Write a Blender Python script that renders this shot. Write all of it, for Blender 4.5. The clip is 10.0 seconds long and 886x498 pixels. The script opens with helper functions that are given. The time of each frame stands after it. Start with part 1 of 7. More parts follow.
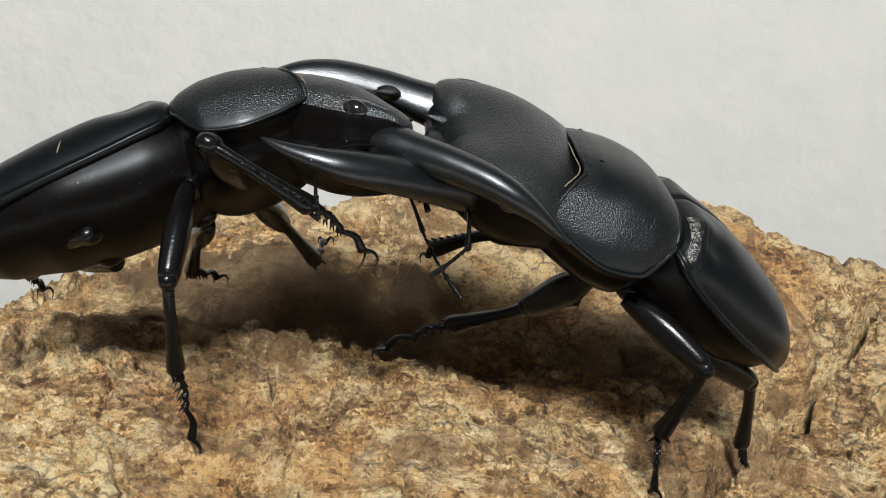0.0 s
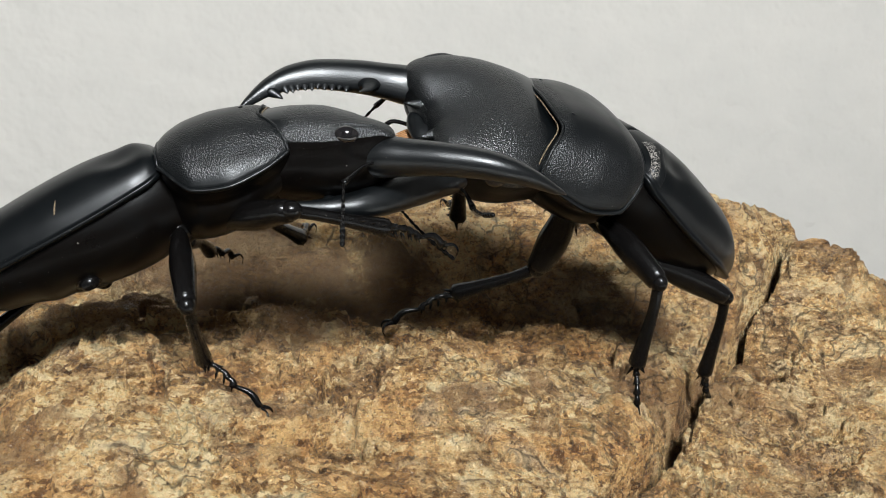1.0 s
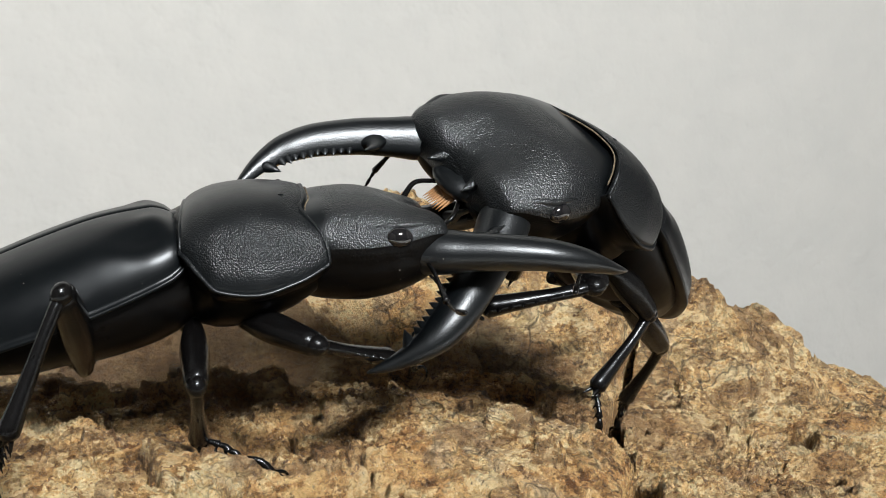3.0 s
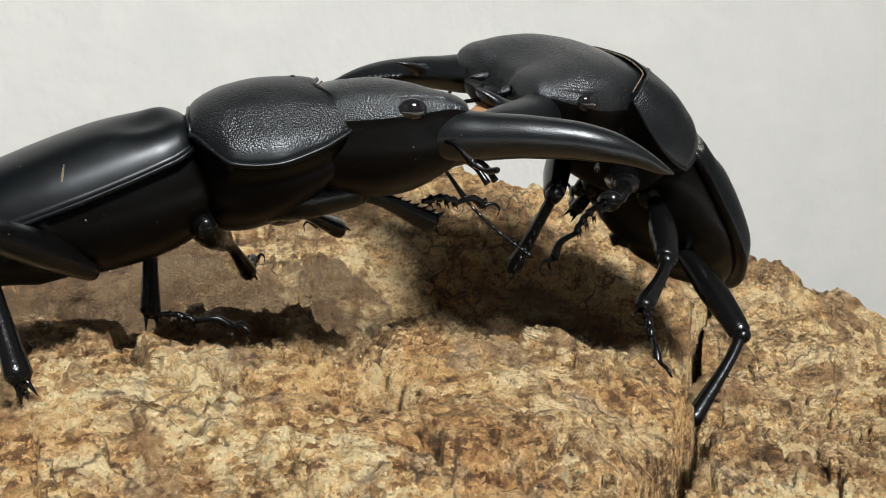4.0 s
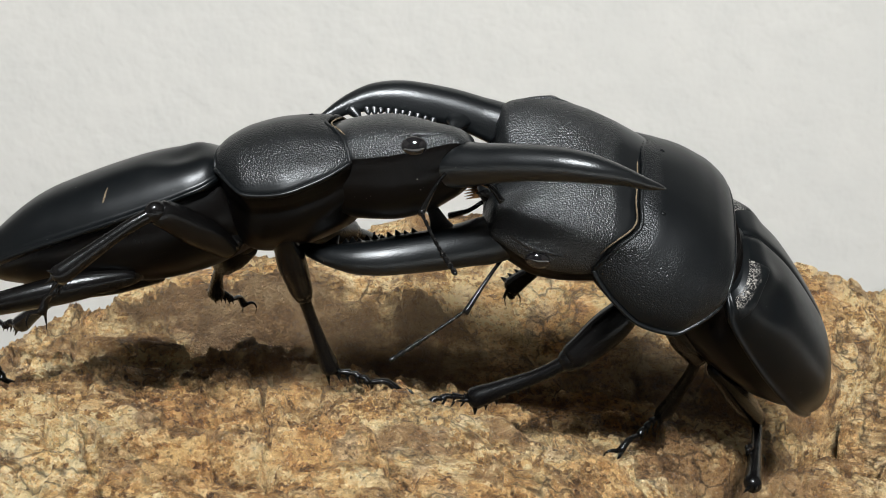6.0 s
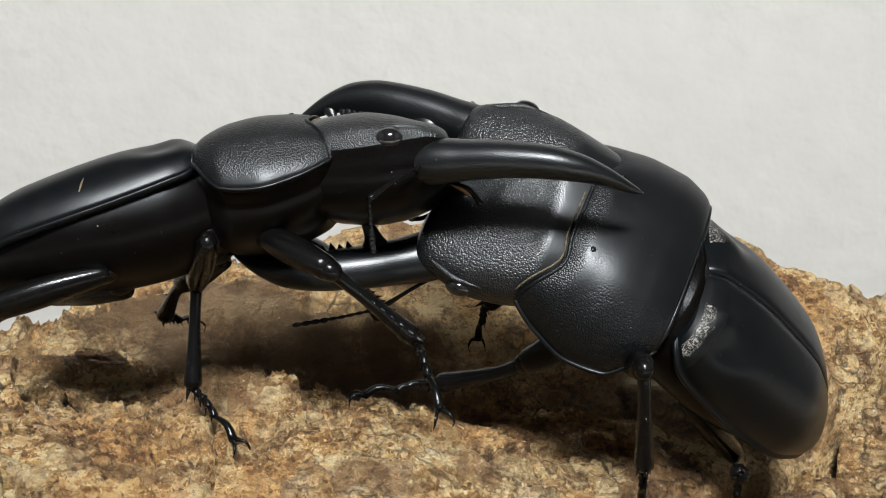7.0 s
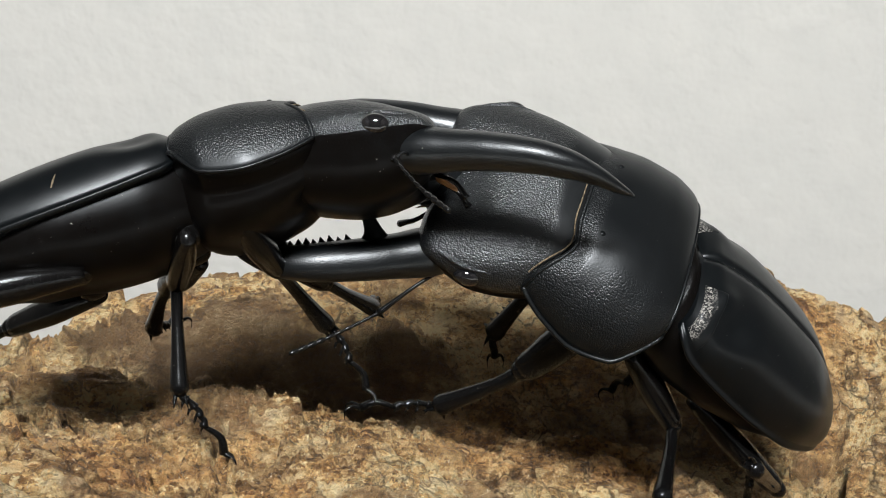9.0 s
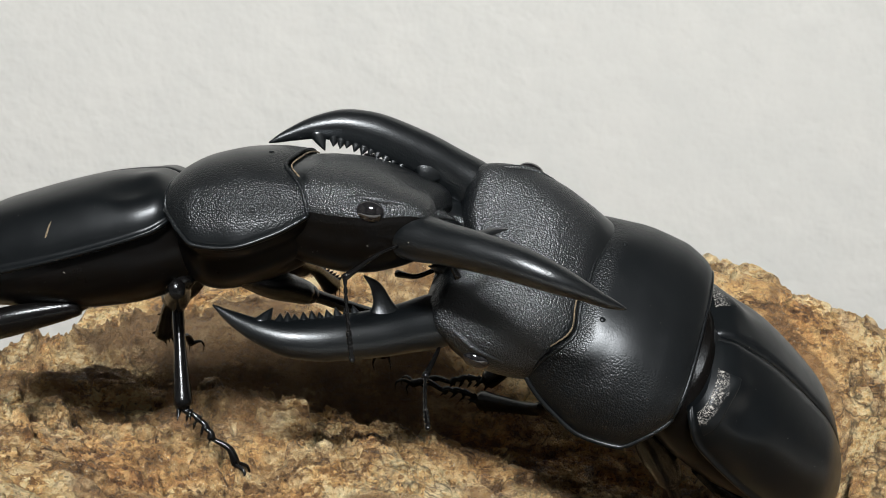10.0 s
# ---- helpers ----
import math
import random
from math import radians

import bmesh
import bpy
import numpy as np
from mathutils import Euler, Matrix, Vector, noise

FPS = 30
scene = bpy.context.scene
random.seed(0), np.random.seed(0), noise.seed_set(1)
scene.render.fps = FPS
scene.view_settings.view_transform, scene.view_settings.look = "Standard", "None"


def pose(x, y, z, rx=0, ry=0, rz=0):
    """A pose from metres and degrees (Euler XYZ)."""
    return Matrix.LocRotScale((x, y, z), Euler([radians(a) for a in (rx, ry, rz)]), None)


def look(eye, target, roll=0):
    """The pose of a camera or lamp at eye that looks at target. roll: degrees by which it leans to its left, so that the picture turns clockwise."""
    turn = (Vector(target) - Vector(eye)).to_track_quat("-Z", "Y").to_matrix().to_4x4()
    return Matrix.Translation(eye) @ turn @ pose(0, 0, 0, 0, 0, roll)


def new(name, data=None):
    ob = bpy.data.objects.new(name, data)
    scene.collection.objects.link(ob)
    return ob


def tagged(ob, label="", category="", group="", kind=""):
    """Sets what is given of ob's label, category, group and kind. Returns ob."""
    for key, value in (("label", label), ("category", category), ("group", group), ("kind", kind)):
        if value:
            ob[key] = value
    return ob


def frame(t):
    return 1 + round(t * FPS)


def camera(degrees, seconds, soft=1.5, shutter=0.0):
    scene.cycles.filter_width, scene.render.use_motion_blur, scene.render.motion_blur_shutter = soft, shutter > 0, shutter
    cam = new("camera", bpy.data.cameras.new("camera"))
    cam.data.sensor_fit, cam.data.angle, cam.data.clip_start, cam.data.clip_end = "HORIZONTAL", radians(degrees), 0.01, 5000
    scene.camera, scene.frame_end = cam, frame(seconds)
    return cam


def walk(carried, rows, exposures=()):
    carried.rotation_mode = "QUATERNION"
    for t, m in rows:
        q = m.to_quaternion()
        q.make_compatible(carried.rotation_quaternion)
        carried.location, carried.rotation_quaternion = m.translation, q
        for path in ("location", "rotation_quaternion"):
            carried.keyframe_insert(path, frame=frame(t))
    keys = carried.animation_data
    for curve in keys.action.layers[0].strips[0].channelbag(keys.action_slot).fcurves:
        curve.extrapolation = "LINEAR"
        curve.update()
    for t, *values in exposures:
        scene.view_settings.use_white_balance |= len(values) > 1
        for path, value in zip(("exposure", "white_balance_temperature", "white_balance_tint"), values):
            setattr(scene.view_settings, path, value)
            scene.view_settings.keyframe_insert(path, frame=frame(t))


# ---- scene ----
cam = camera(41.1, 10.0, soft=1.0)
PATH = [
    (0, (0.0080, -0.1710, 0.0710), (-0.049, 1.756, -0.463), 1.30),
    (0.5, (-0.0040, -0.1780, 0.0720), (0.107, 1.743, -0.471), 0.80),
    (1, (-0.0260, -0.1800, 0.0700), (0.274, 1.719, -0.482), 0.20),
    (1.5, (-0.0430, -0.1730, 0.0680), (0.436, 1.687, -0.490), -0.10),
    (2, (-0.0600, -0.1690, 0.0680), (0.599, 1.639, -0.475), -0.30),
    (2.5, (-0.0660, -0.1650, 0.0680), (0.762, 1.586, -0.431), -0.60),
    (3, (-0.0610, -0.1620, 0.0590), (0.741, 1.627, -0.335), -0.90),
    (3.2, (-0.0610, -0.1600, 0.0510), (0.726, 1.640, -0.321), -0.70),
    (4.3, (-0.0430, -0.1570, 0.0310), (0.569, 1.737, -0.159), -2.40),
    (4.5, (-0.0370, -0.1580, 0.0410), (0.523, 1.748, -0.185), -0.90),
    (5, (-0.0110, -0.1830, 0.0380), (0.283, 1.794, -0.047), -5.10),
    (5.2, (0.0070, -0.1900, 0.0410), (0.091, 1.805, -0.061), -4.10),
    (6.3, (0.0180, -0.1660, 0.0550), (-0.142, 1.796, -0.296), -1.00),
    (6.5, (0.0190, -0.1650, 0.0570), (-0.136, 1.801, -0.279), -1.50),
    (7, (0.0200, -0.1570, 0.0530), (-0.122, 1.808, -0.291), -1.00),
    (7.5, (0.0200, -0.1550, 0.0530), (-0.123, 1.810, -0.290), -1.00),
    (8, (0.0190, -0.1550, 0.0540), (-0.131, 1.810, -0.286), -1.10),
    (8.5, (0.0200, -0.1540, 0.0540), (-0.132, 1.812, -0.278), -0.80),
    (9, (0.0190, -0.1540, 0.0550), (-0.125, 1.812, -0.282), -0.30),
    (9.5, (0.0190, -0.1540, 0.0560), (-0.135, 1.812, -0.276), -0.10),
    (10, (0.0190, -0.1550, 0.0570), (-0.137, 1.808, -0.292), 0.30),
]
walk(cam, [(t, look(eye, target, roll)) for t, eye, target, roll in PATH])

# ---- light: one ceiling lamp in a dim room ----
world = bpy.data.worlds.new("room_air")
world.use_nodes = True
world.node_tree.nodes["Background"].inputs[0].default_value = (0.80, 0.84, 0.90, 1)
world.node_tree.nodes["Background"].inputs[1].default_value = 0.015
scene.world = world
scene.view_settings.exposure = 0.0

LAMP = (0.10, -1.70, 1.60)
lamp = new("ceiling_lamp_light", bpy.data.lights.new("ceiling_lamp_light", "AREA"))
lamp.data.shape, lamp.data.size, lamp.data.energy = "DISK", 0.62, 205.0
lamp.data.color = (1.0, 0.99, 0.965)
lamp.matrix_world = look(LAMP, (0.0, 0.0, 0.0))


# ---- materials ----
class Nodes:
    """A node material in the making."""

    def __init__(self, name):
        self.mat = bpy.data.materials.new(name)
        self.mat.use_nodes = True
        self.tree = self.mat.node_tree
        self.bsdf = self.tree.nodes["Principled BSDF"]
        self.co = self.tree.nodes.new("ShaderNodeTexCoord").outputs["Object"]

    def add(self, kind, **values):
        node = self.tree.nodes.new(kind)
        for key, value in values.items():
            node.inputs[key].default_value = value
        return node

    def link(self, a, b):
        self.tree.links.new(a, b)

    def noise(self, scale, detail=5.0, rough=0.55, distort=0.0, co=None):
        node = self.add("ShaderNodeTexNoise", Scale=scale, Detail=detail, Roughness=rough, Distortion=distort)
        self.link(co or self.co, node.inputs["Vector"])
        return node.outputs["Fac"]

    def cells(self, scale, feature="F1", rand=1.0):
        node = self.add("ShaderNodeTexVoronoi", Scale=scale, Randomness=rand)
        node.feature = feature
        self.link(self.co, node.inputs["Vector"])
        return node.outputs["Distance"]

    def ramp(self, fac, stops):
        node = self.tree.nodes.new("ShaderNodeValToRGB")
        els = node.color_ramp.elements
        while len(els) < len(stops):
            els.new(0.5)
        for el, (at, col) in zip(els, stops):
            el.position, el.color = at, (*col, 1) if len(col) == 3 else col
        self.link(fac, node.inputs["Fac"])
        return node.outputs["Color"]

    def mix(self, fac, a, b, mode="MIX"):
        node = self.tree.nodes.new("ShaderNodeMix")
        node.data_type, node.blend_type = "RGBA", mode
        for value, key in ((fac, 0), (a, 6), (b, 7)):
            if isinstance(value, (int, float)):
                node.inputs[key].default_value = value
            elif isinstance(value, tuple):
                node.inputs[key].default_value = (*value, 1)
            else:
                self.link(value, node.inputs[key])
        return node.outputs[2]

    def math(self, op, a, b=0.0):
        node = self.tree.nodes.new("ShaderNodeMath")
        node.operation = op
        for i, value in enumerate((a, b)):
            if isinstance(value, (int, float)):
                node.inputs[i].default_value = value
            else:
                self.link(value, node.inputs[i])
        return node.outputs[0]

    def bump(self, height, distance, strength=1.0, normal=None):
        node = self.add("ShaderNodeBump", Strength=strength, Distance=distance)
        self.link(height, node.inputs["Height"])
        if normal:
            self.link(normal, node.inputs["Normal"])
        return node.outputs["Normal"]

    def finish(self, color=None, rough=None, normal=None, **values):
        for value, key in ((color, "Base Color"), (rough, "Roughness"), (normal, "Normal")):
            if value is None:
                continue
            if isinstance(value, tuple):
                self.bsdf.inputs[key].default_value = (*value, 1)
            elif isinstance(value, (int, float)):
                self.bsdf.inputs[key].default_value = value
            else:
                self.link(value, self.bsdf.inputs[key])
        for key, value in values.items():
            self.bsdf.inputs[key.replace("_", " ")].default_value = value
        return self.mat


def chitin(name, grain, rough_low, rough_high, tint=(0.0018, 0.0025, 0.0031), scale=2500.0, flanks=0.0, shine=0.36, rear=None):
    """Black beetle shell: grain is the depth of its pits in metres; flanks: half width of a middle without pits."""
    n = Nodes(name)
    dust = n.noise(420.0, 6.0, 0.7)
    broad = n.noise(130.0, 3.0)
    specks = n.ramp(n.noise(2600.0, 2.0, 0.5), [(0.75, (0, 0, 0)), (0.79, (1, 1, 1))])
    color = n.mix(n.ramp(dust, [(0.48, (0, 0, 0)), (0.85, (0.6, 0.6, 0.6))]), tint, (0.0032, 0.0040, 0.0046))
    color = n.mix(n.math("MULTIPLY", specks, 0.40), color, (0.40, 0.38, 0.35))
    rough = n.add("ShaderNodeMapRange")
    n.link(n.math("ADD", n.math("MULTIPLY", dust, 0.5), n.math("MULTIPLY", broad, 0.5)), rough.inputs["Value"])
    for key, value in (("From Min", 0.3), ("From Max", 0.7), ("To Min", rough_low), ("To Max", rough_high)):
        rough.inputs[key].default_value = value
    normal = n.bump(n.noise(140.0, 2.0), 0.00014, 0.45)
    if grain:
        pits = n.math("MULTIPLY", n.math("POWER", n.cells(scale, rand=0.85), 1.6), -1.0)
        if flanks:
            side = n.tree.nodes.new("ShaderNodeSeparateXYZ")
            n.link(n.co, side.inputs[0])
            away = n.math("ADD", n.math("ABSOLUTE", side.outputs["Y"]), n.math("MULTIPLY", n.math("SUBTRACT", broad, 0.5), 0.006))
            mask = n.add("ShaderNodeMapRange")
            n.link(away, mask.inputs["Value"])
            for key, value in (("From Min", flanks), ("From Max", flanks + 0.004), ("To Min", 0.06), ("To Max", 1.0)):
                mask.inputs[key].default_value = value
            band = n.add("ShaderNodeMapRange")
            n.link(n.math("ADD", side.outputs["X"], n.math("MULTIPLY", n.math("SUBTRACT", broad, 0.5), 0.004)), band.inputs["Value"])
            for key, value in (("From Min", 0.0118), ("From Max", 0.0132), ("To Min", 0.0), ("To Max", 0.8)):
                band.inputs[key].default_value = value
            pits = n.math("MULTIPLY", pits, n.math("MAXIMUM", mask.outputs[0], band.outputs[0]))
        place = n.tree.nodes.new("ShaderNodeSeparateXYZ")
        n.link(n.co, place.inputs[0])
        over = n.add("ShaderNodeMapRange")
        n.link(place.outputs["Z"], over.inputs["Value"])
        for key, value in (("From Min", -0.0030), ("From Max", -0.0005), ("To Min", 0.05), ("To Max", 1.0)):
            over.inputs[key].default_value = value
        pits = n.math("MULTIPLY", pits, over.outputs[0])
        if rear is not None:
            front = n.add("ShaderNodeMapRange")
            n.link(n.math("ADD", place.outputs["X"], n.math("MULTIPLY", n.math("SUBTRACT", broad, 0.5), 0.003)), front.inputs["Value"])
            for key, value in (("From Min", rear - 0.0008), ("From Max", rear + 0.0008), ("To Min", 0.0), ("To Max", 1.0)):
                front.inputs[key].default_value = value
            pits = n.math("MULTIPLY", pits, front.outputs[0])
        normal = n.bump(pits, grain, 1.0, normal)
    normal = n.bump(n.noise(2600.0, 3.0), 0.000010, 0.6, normal)
    return n.finish(color, rough.outputs[0], normal, Specular_IOR_Level=shine, Specular_Tint=(0.88, 0.94, 1.0, 1))


SHELL = chitin("black_satin_shell", 0.0, 0.28, 0.40, shine=0.26)
GRAINED = chitin("black_grained_shell", 0.000095, 0.27, 0.37, scale=4300.0, shine=0.74, rear=0.0018)
SHIELD = chitin("black_side_grained_shell", 0.000085, 0.31, 0.42, scale=4300.0, flanks=0.0088, shine=0.38)
JAW = chitin("black_polished_jaw", 0.000014, 0.28, 0.38, scale=4300.0, shine=0.56)
LIMB = chitin("black_glossy_limb", 0.00002, 0.16, 0.28, tint=(0.0026, 0.0024, 0.0024), scale=3600.0, shine=0.30)
BELLY = chitin("brownish_black_underside", 0.00002, 0.26, 0.40, tint=(0.0022, 0.0018, 0.0016), shine=0.10)


def underside(ob, material):
    """The lower faces of a shell are of the other material."""
    ob.data.materials.append(material)
    for face in ob.data.polygons:
        if face.normal.z < -0.15:
            face.material_index = 1


def eye_material():
    n = Nodes("black_lens_eye")
    return n.finish((0.006, 0.006, 0.007), 0.06, None, Coat_Weight=0.6, Coat_Roughness=0.03)


def hair_material():
    n = Nodes("golden_brown_bristle")
    return n.finish(n.mix(n.noise(900.0), (0.20, 0.09, 0.03), (0.34, 0.18, 0.07)), 0.5)


def bark_material():
    n = Nodes("weathered_cork_bark")
    broad = n.noise(40.0, 5.0, 0.62, 0.5)
    patch = n.noise(115.0, 6.0, 0.66, 0.4)
    mid = n.noise(330.0, 7.0, 0.70, 0.2)
    fine = n.noise(1350.0, 6.0, 0.72)

    def warped(scale, amount):
        warp = n.tree.nodes.new("ShaderNodeMix")
        warp.data_type = "VECTOR"
        warp.inputs[0].default_value = amount
        n.link(n.co, warp.inputs[4])
        bent = n.add("ShaderNodeTexNoise", Scale=scale, Detail=4.0)
        n.link(n.co, bent.inputs["Vector"])
        n.link(bent.outputs["Color"], warp.inputs[5])
        drawn = n.tree.nodes.new("ShaderNodeMapping")
        drawn.inputs["Scale"].default_value = (0.60, 1.0, 1.5)
        n.link(warp.outputs[1], drawn.inputs["Vector"])
        return drawn.outputs[0]

    def flakes(scale, co):
        node = n.add("ShaderNodeTexVoronoi", Scale=scale)
        n.link(co, node.inputs["Vector"])
        return n.ramp(node.outputs["Color"], [(0.0, (0, 0, 0)), (1.0, (1, 1, 1))]), node.outputs["Distance"]

    chips, chip_dome = flakes(360.0, warped(500.0, 0.006))
    grit, grit_dome = flakes(1500.0, warped(1700.0, 0.0014))
    tone = n.math("ADD", n.math("MULTIPLY", mid, 0.56), n.math("ADD", n.math("MULTIPLY", chips, 0.14), n.math("MULTIPLY", grit, 0.30)))
    scales, scale_dome = flakes(120.0, warped(160.0, 0.014))
    tone = n.math("ADD", tone, n.math("MULTIPLY", n.math("SUBTRACT", scales, 0.5), 0.14))
    tan = n.ramp(tone, [(0.34, (0.270, 0.138, 0.052)), (0.42, (0.620, 0.360, 0.140)), (0.49, (0.880, 0.610, 0.280)), (0.57, (0.950, 0.780, 0.470))])
    rust = n.ramp(tone, [(0.34, (0.170, 0.075, 0.030)), (0.47, (0.640, 0.340, 0.128)), (0.62, (0.860, 0.580, 0.260))])
    grey = n.ramp(tone, [(0.34, (0.180, 0.115, 0.068)), (0.49, (0.480, 0.335, 0.195)), (0.64, (0.760, 0.590, 0.380))])
    color = n.mix(n.ramp(broad, [(0.40, (1, 1, 1)), (0.50, (0, 0, 0))]), tan, rust)
    color = n.mix(n.ramp(patch, [(0.55, (0, 0, 0)), (0.62, (0.75, 0.75, 0.75))]), color, grey)
    drawn = n.tree.nodes.new("ShaderNodeMapping")
    drawn.inputs["Scale"].default_value = (0.45, 1.3, 1.6)
    n.link(n.co, drawn.inputs["Vector"])
    streak = n.noise(85.0, 7.0, 0.70, 0.7, co=drawn.outputs[0])
    brown = n.ramp(tone, [(0.36, (0.075, 0.036, 0.016)), (0.50, (0.300, 0.160, 0.064)), (0.62, (0.560, 0.350, 0.160))])
    color = n.mix(n.ramp(streak, [(0.40, (0.9, 0.9, 0.9)), (0.50, (0, 0, 0))]), color, brown)
    pale = n.ramp(n.noise(75.0, 6.0, 0.72, 0.8), [(0.58, (0, 0, 0)), (0.66, (0.75, 0.75, 0.75))])
    color = n.mix(pale, color, n.mix(grit, (0.62, 0.43, 0.17), (0.88, 0.74, 0.44)))
    stain = n.ramp(n.noise(34.0, 6.0, 0.66, 1.0), [(0.54, (0, 0, 0)), (0.60, (0.80, 0.80, 0.80))])
    color = n.mix(stain, color, n.mix(tone, (0.080, 0.044, 0.022), (0.560, 0.310, 0.135)))
    color = n.mix(n.ramp(fine, [(0.33, (0.85, 0.85, 0.85)), (0.42, (0, 0, 0))]), color, (0.070, 0.036, 0.015))
    color = n.mix(n.ramp(n.noise(2100.0, 3.0, 0.6), [(0.66, (0, 0, 0)), (0.70, (0.9, 0.9, 0.9))]), color, (0.88, 0.78, 0.58))
    bent = warped(140.0, 0.016)
    lines = []
    for scale, width in ((95.0, 0.055), (240.0, 0.075)):
        thread = n.add("ShaderNodeTexVoronoi", Scale=scale)
        thread.feature = "DISTANCE_TO_EDGE"
        n.link(bent, thread.inputs["Vector"])
        lines.append(n.ramp(thread.outputs["Distance"], [(0.0, (1, 1, 1)), (width, (0, 0, 0))]))
    some = n.ramp(n.noise(60.0, 3.0), [(0.45, (0, 0, 0)), (0.54, (1, 1, 1))])
    other = n.ramp(n.noise(95.0, 3.0), [(0.50, (0, 0, 0)), (0.58, (1, 1, 1))])
    split = n.math("MAXIMUM", n.math("MULTIPLY", lines[0], some), n.math("MULTIPLY", n.math("MULTIPLY", lines[1], other), 0.6))
    color = n.mix(n.math("MULTIPLY", split, 0.8), color, (0.040, 0.021, 0.010))
    # dark wood in the hollow, with the shade there painted into its colour
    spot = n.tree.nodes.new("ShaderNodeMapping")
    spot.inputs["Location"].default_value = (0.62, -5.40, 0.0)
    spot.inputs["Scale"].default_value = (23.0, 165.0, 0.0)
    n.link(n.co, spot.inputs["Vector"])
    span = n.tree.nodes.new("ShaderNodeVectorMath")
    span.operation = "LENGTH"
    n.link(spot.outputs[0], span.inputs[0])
    wood_shade = n.math("ADD", span.outputs["Value"], n.math("MULTIPLY", n.math("SUBTRACT", n.noise(90.0, 6.0, 0.7), 0.5), 2.4))
    color = n.mix(n.ramp(wood_shade, [(0.55, (0.85, 0.85, 0.85)), (1.0, (0, 0, 0))]), color, n.mix(tone, (0.050, 0.032, 0.019), (0.30, 0.185, 0.095)))
    # a dark grey-brown patch beside it
    spot = n.tree.nodes.new("ShaderNodeMapping")
    spot.inputs["Location"].default_value = (-1.93, -4.35, 0.0)
    spot.inputs["Scale"].default_value = (52.0, 118.0, 0.0)
    n.link(n.co, spot.inputs["Vector"])
    span = n.tree.nodes.new("ShaderNodeVectorMath")
    span.operation = "LENGTH"
    n.link(spot.outputs[0], span.inputs[0])
    grey_patch = n.math("ADD", span.outputs["Value"], n.math("MULTIPLY", n.math("SUBTRACT", n.noise(120.0, 6.0, 0.7), 0.5), 2.4))
    color = n.mix(n.ramp(grey_patch, [(0.5, (0.55, 0.55, 0.55)), (1.1, (0, 0, 0))]), color, n.mix(tone, (0.060, 0.048, 0.034), (0.27, 0.22, 0.155)))
    normal = n.bump(n.math("MULTIPLY", split, -1.0), 0.0010, 0.9)
    normal = n.bump(n.math("SUBTRACT", scales, n.math("MULTIPLY", scale_dome, 0.5)), 0.0016, 0.8, normal)
    normal = n.bump(mid, 0.0030, 1.0, normal)
    normal = n.bump(n.math("SUBTRACT", chips, n.math("MULTIPLY", chip_dome, 0.8)), 0.0004, 0.7, normal)
    normal = n.bump(n.math("SUBTRACT", grit, n.math("MULTIPLY", grit_dome, 1.2)), 0.0008, 1.0, normal)
    normal = n.bump(fine, 0.0020, 1.0, normal)
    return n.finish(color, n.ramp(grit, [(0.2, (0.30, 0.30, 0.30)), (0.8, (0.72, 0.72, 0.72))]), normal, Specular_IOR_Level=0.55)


def paint_material(name, color, other, bump=0.0012, scale=30.0):
    n = Nodes(name)
    mottled = n.ramp(n.noise(scale * 0.35, 4.0), [(0.35, (0, 0, 0)), (0.65, (1, 1, 1))])
    normal = n.bump(n.noise(scale, 2.0, 0.5, 0.1), bump, 0.6)
    return n.finish(n.mix(mottled, color, other), 0.75, normal, Specular_IOR_Level=0.25)


def dusty_material(name, low, high):
    n = Nodes(name)
    grain = n.noise(1600.0, 5.0, 0.7)
    return n.finish(n.mix(n.ramp(grain, [(0.40, (0, 0, 0)), (0.62, (1, 1, 1))]), low, high), 0.7, n.bump(grain, 0.0004, 1.0))


FUZZ = dusty_material("dull_straw_fuzz", (0.055, 0.040, 0.022), (0.210, 0.165, 0.105))


def dust_material():
    n = Nodes("grey_dust_on_black_shell")
    place = n.tree.nodes.new("ShaderNodeSeparateXYZ")
    n.link(n.co, place.inputs[0])
    near = n.add("ShaderNodeMapRange")
    n.link(n.math("ADD", place.outputs["X"], n.math("MULTIPLY", n.math("SUBTRACT", n.noise(700.0, 4.0, 0.6), 0.5), 0.0022)), near.inputs["Value"])
    for key, value in (("From Min", -0.0020), ("From Max", -0.0012), ("To Min", 0.0), ("To Max", 1.0)):
        near.inputs[key].default_value = value
    thick = n.math("MULTIPLY", near.outputs[0], n.ramp(n.noise(420.0, 4.0, 0.6), [(0.30, (0, 0, 0)), (0.46, (1, 1, 1))]))
    grains = n.ramp(n.noise(4200.0, 3.0, 0.7), [(0.48, (0, 0, 0)), (0.60, (1, 1, 1))])
    return n.finish(n.mix(n.math("MULTIPLY", thick, grains), (0.0018, 0.0025, 0.0031), (0.34, 0.33, 0.31)), 0.38, n.bump(n.math("MULTIPLY", thick, grains), 0.00010, 0.8), Specular_IOR_Level=0.32, Specular_Tint=(0.88, 0.94, 1.0, 1))


DUST = dust_material()
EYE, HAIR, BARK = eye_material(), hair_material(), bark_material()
PLASTER = paint_material("off_white_wall_paint", (0.535, 0.537, 0.522), (0.510, 0.515, 0.503), 0.0040, 48.0)
DIM = paint_material("grey_brown_wallpaper", (0.115, 0.110, 0.105), (0.140, 0.135, 0.130), 0.001, 60.0)
TABLETOP = paint_material("white_laminate", (0.80, 0.79, 0.76), (0.78, 0.77, 0.745), 0.0002, 200.0)


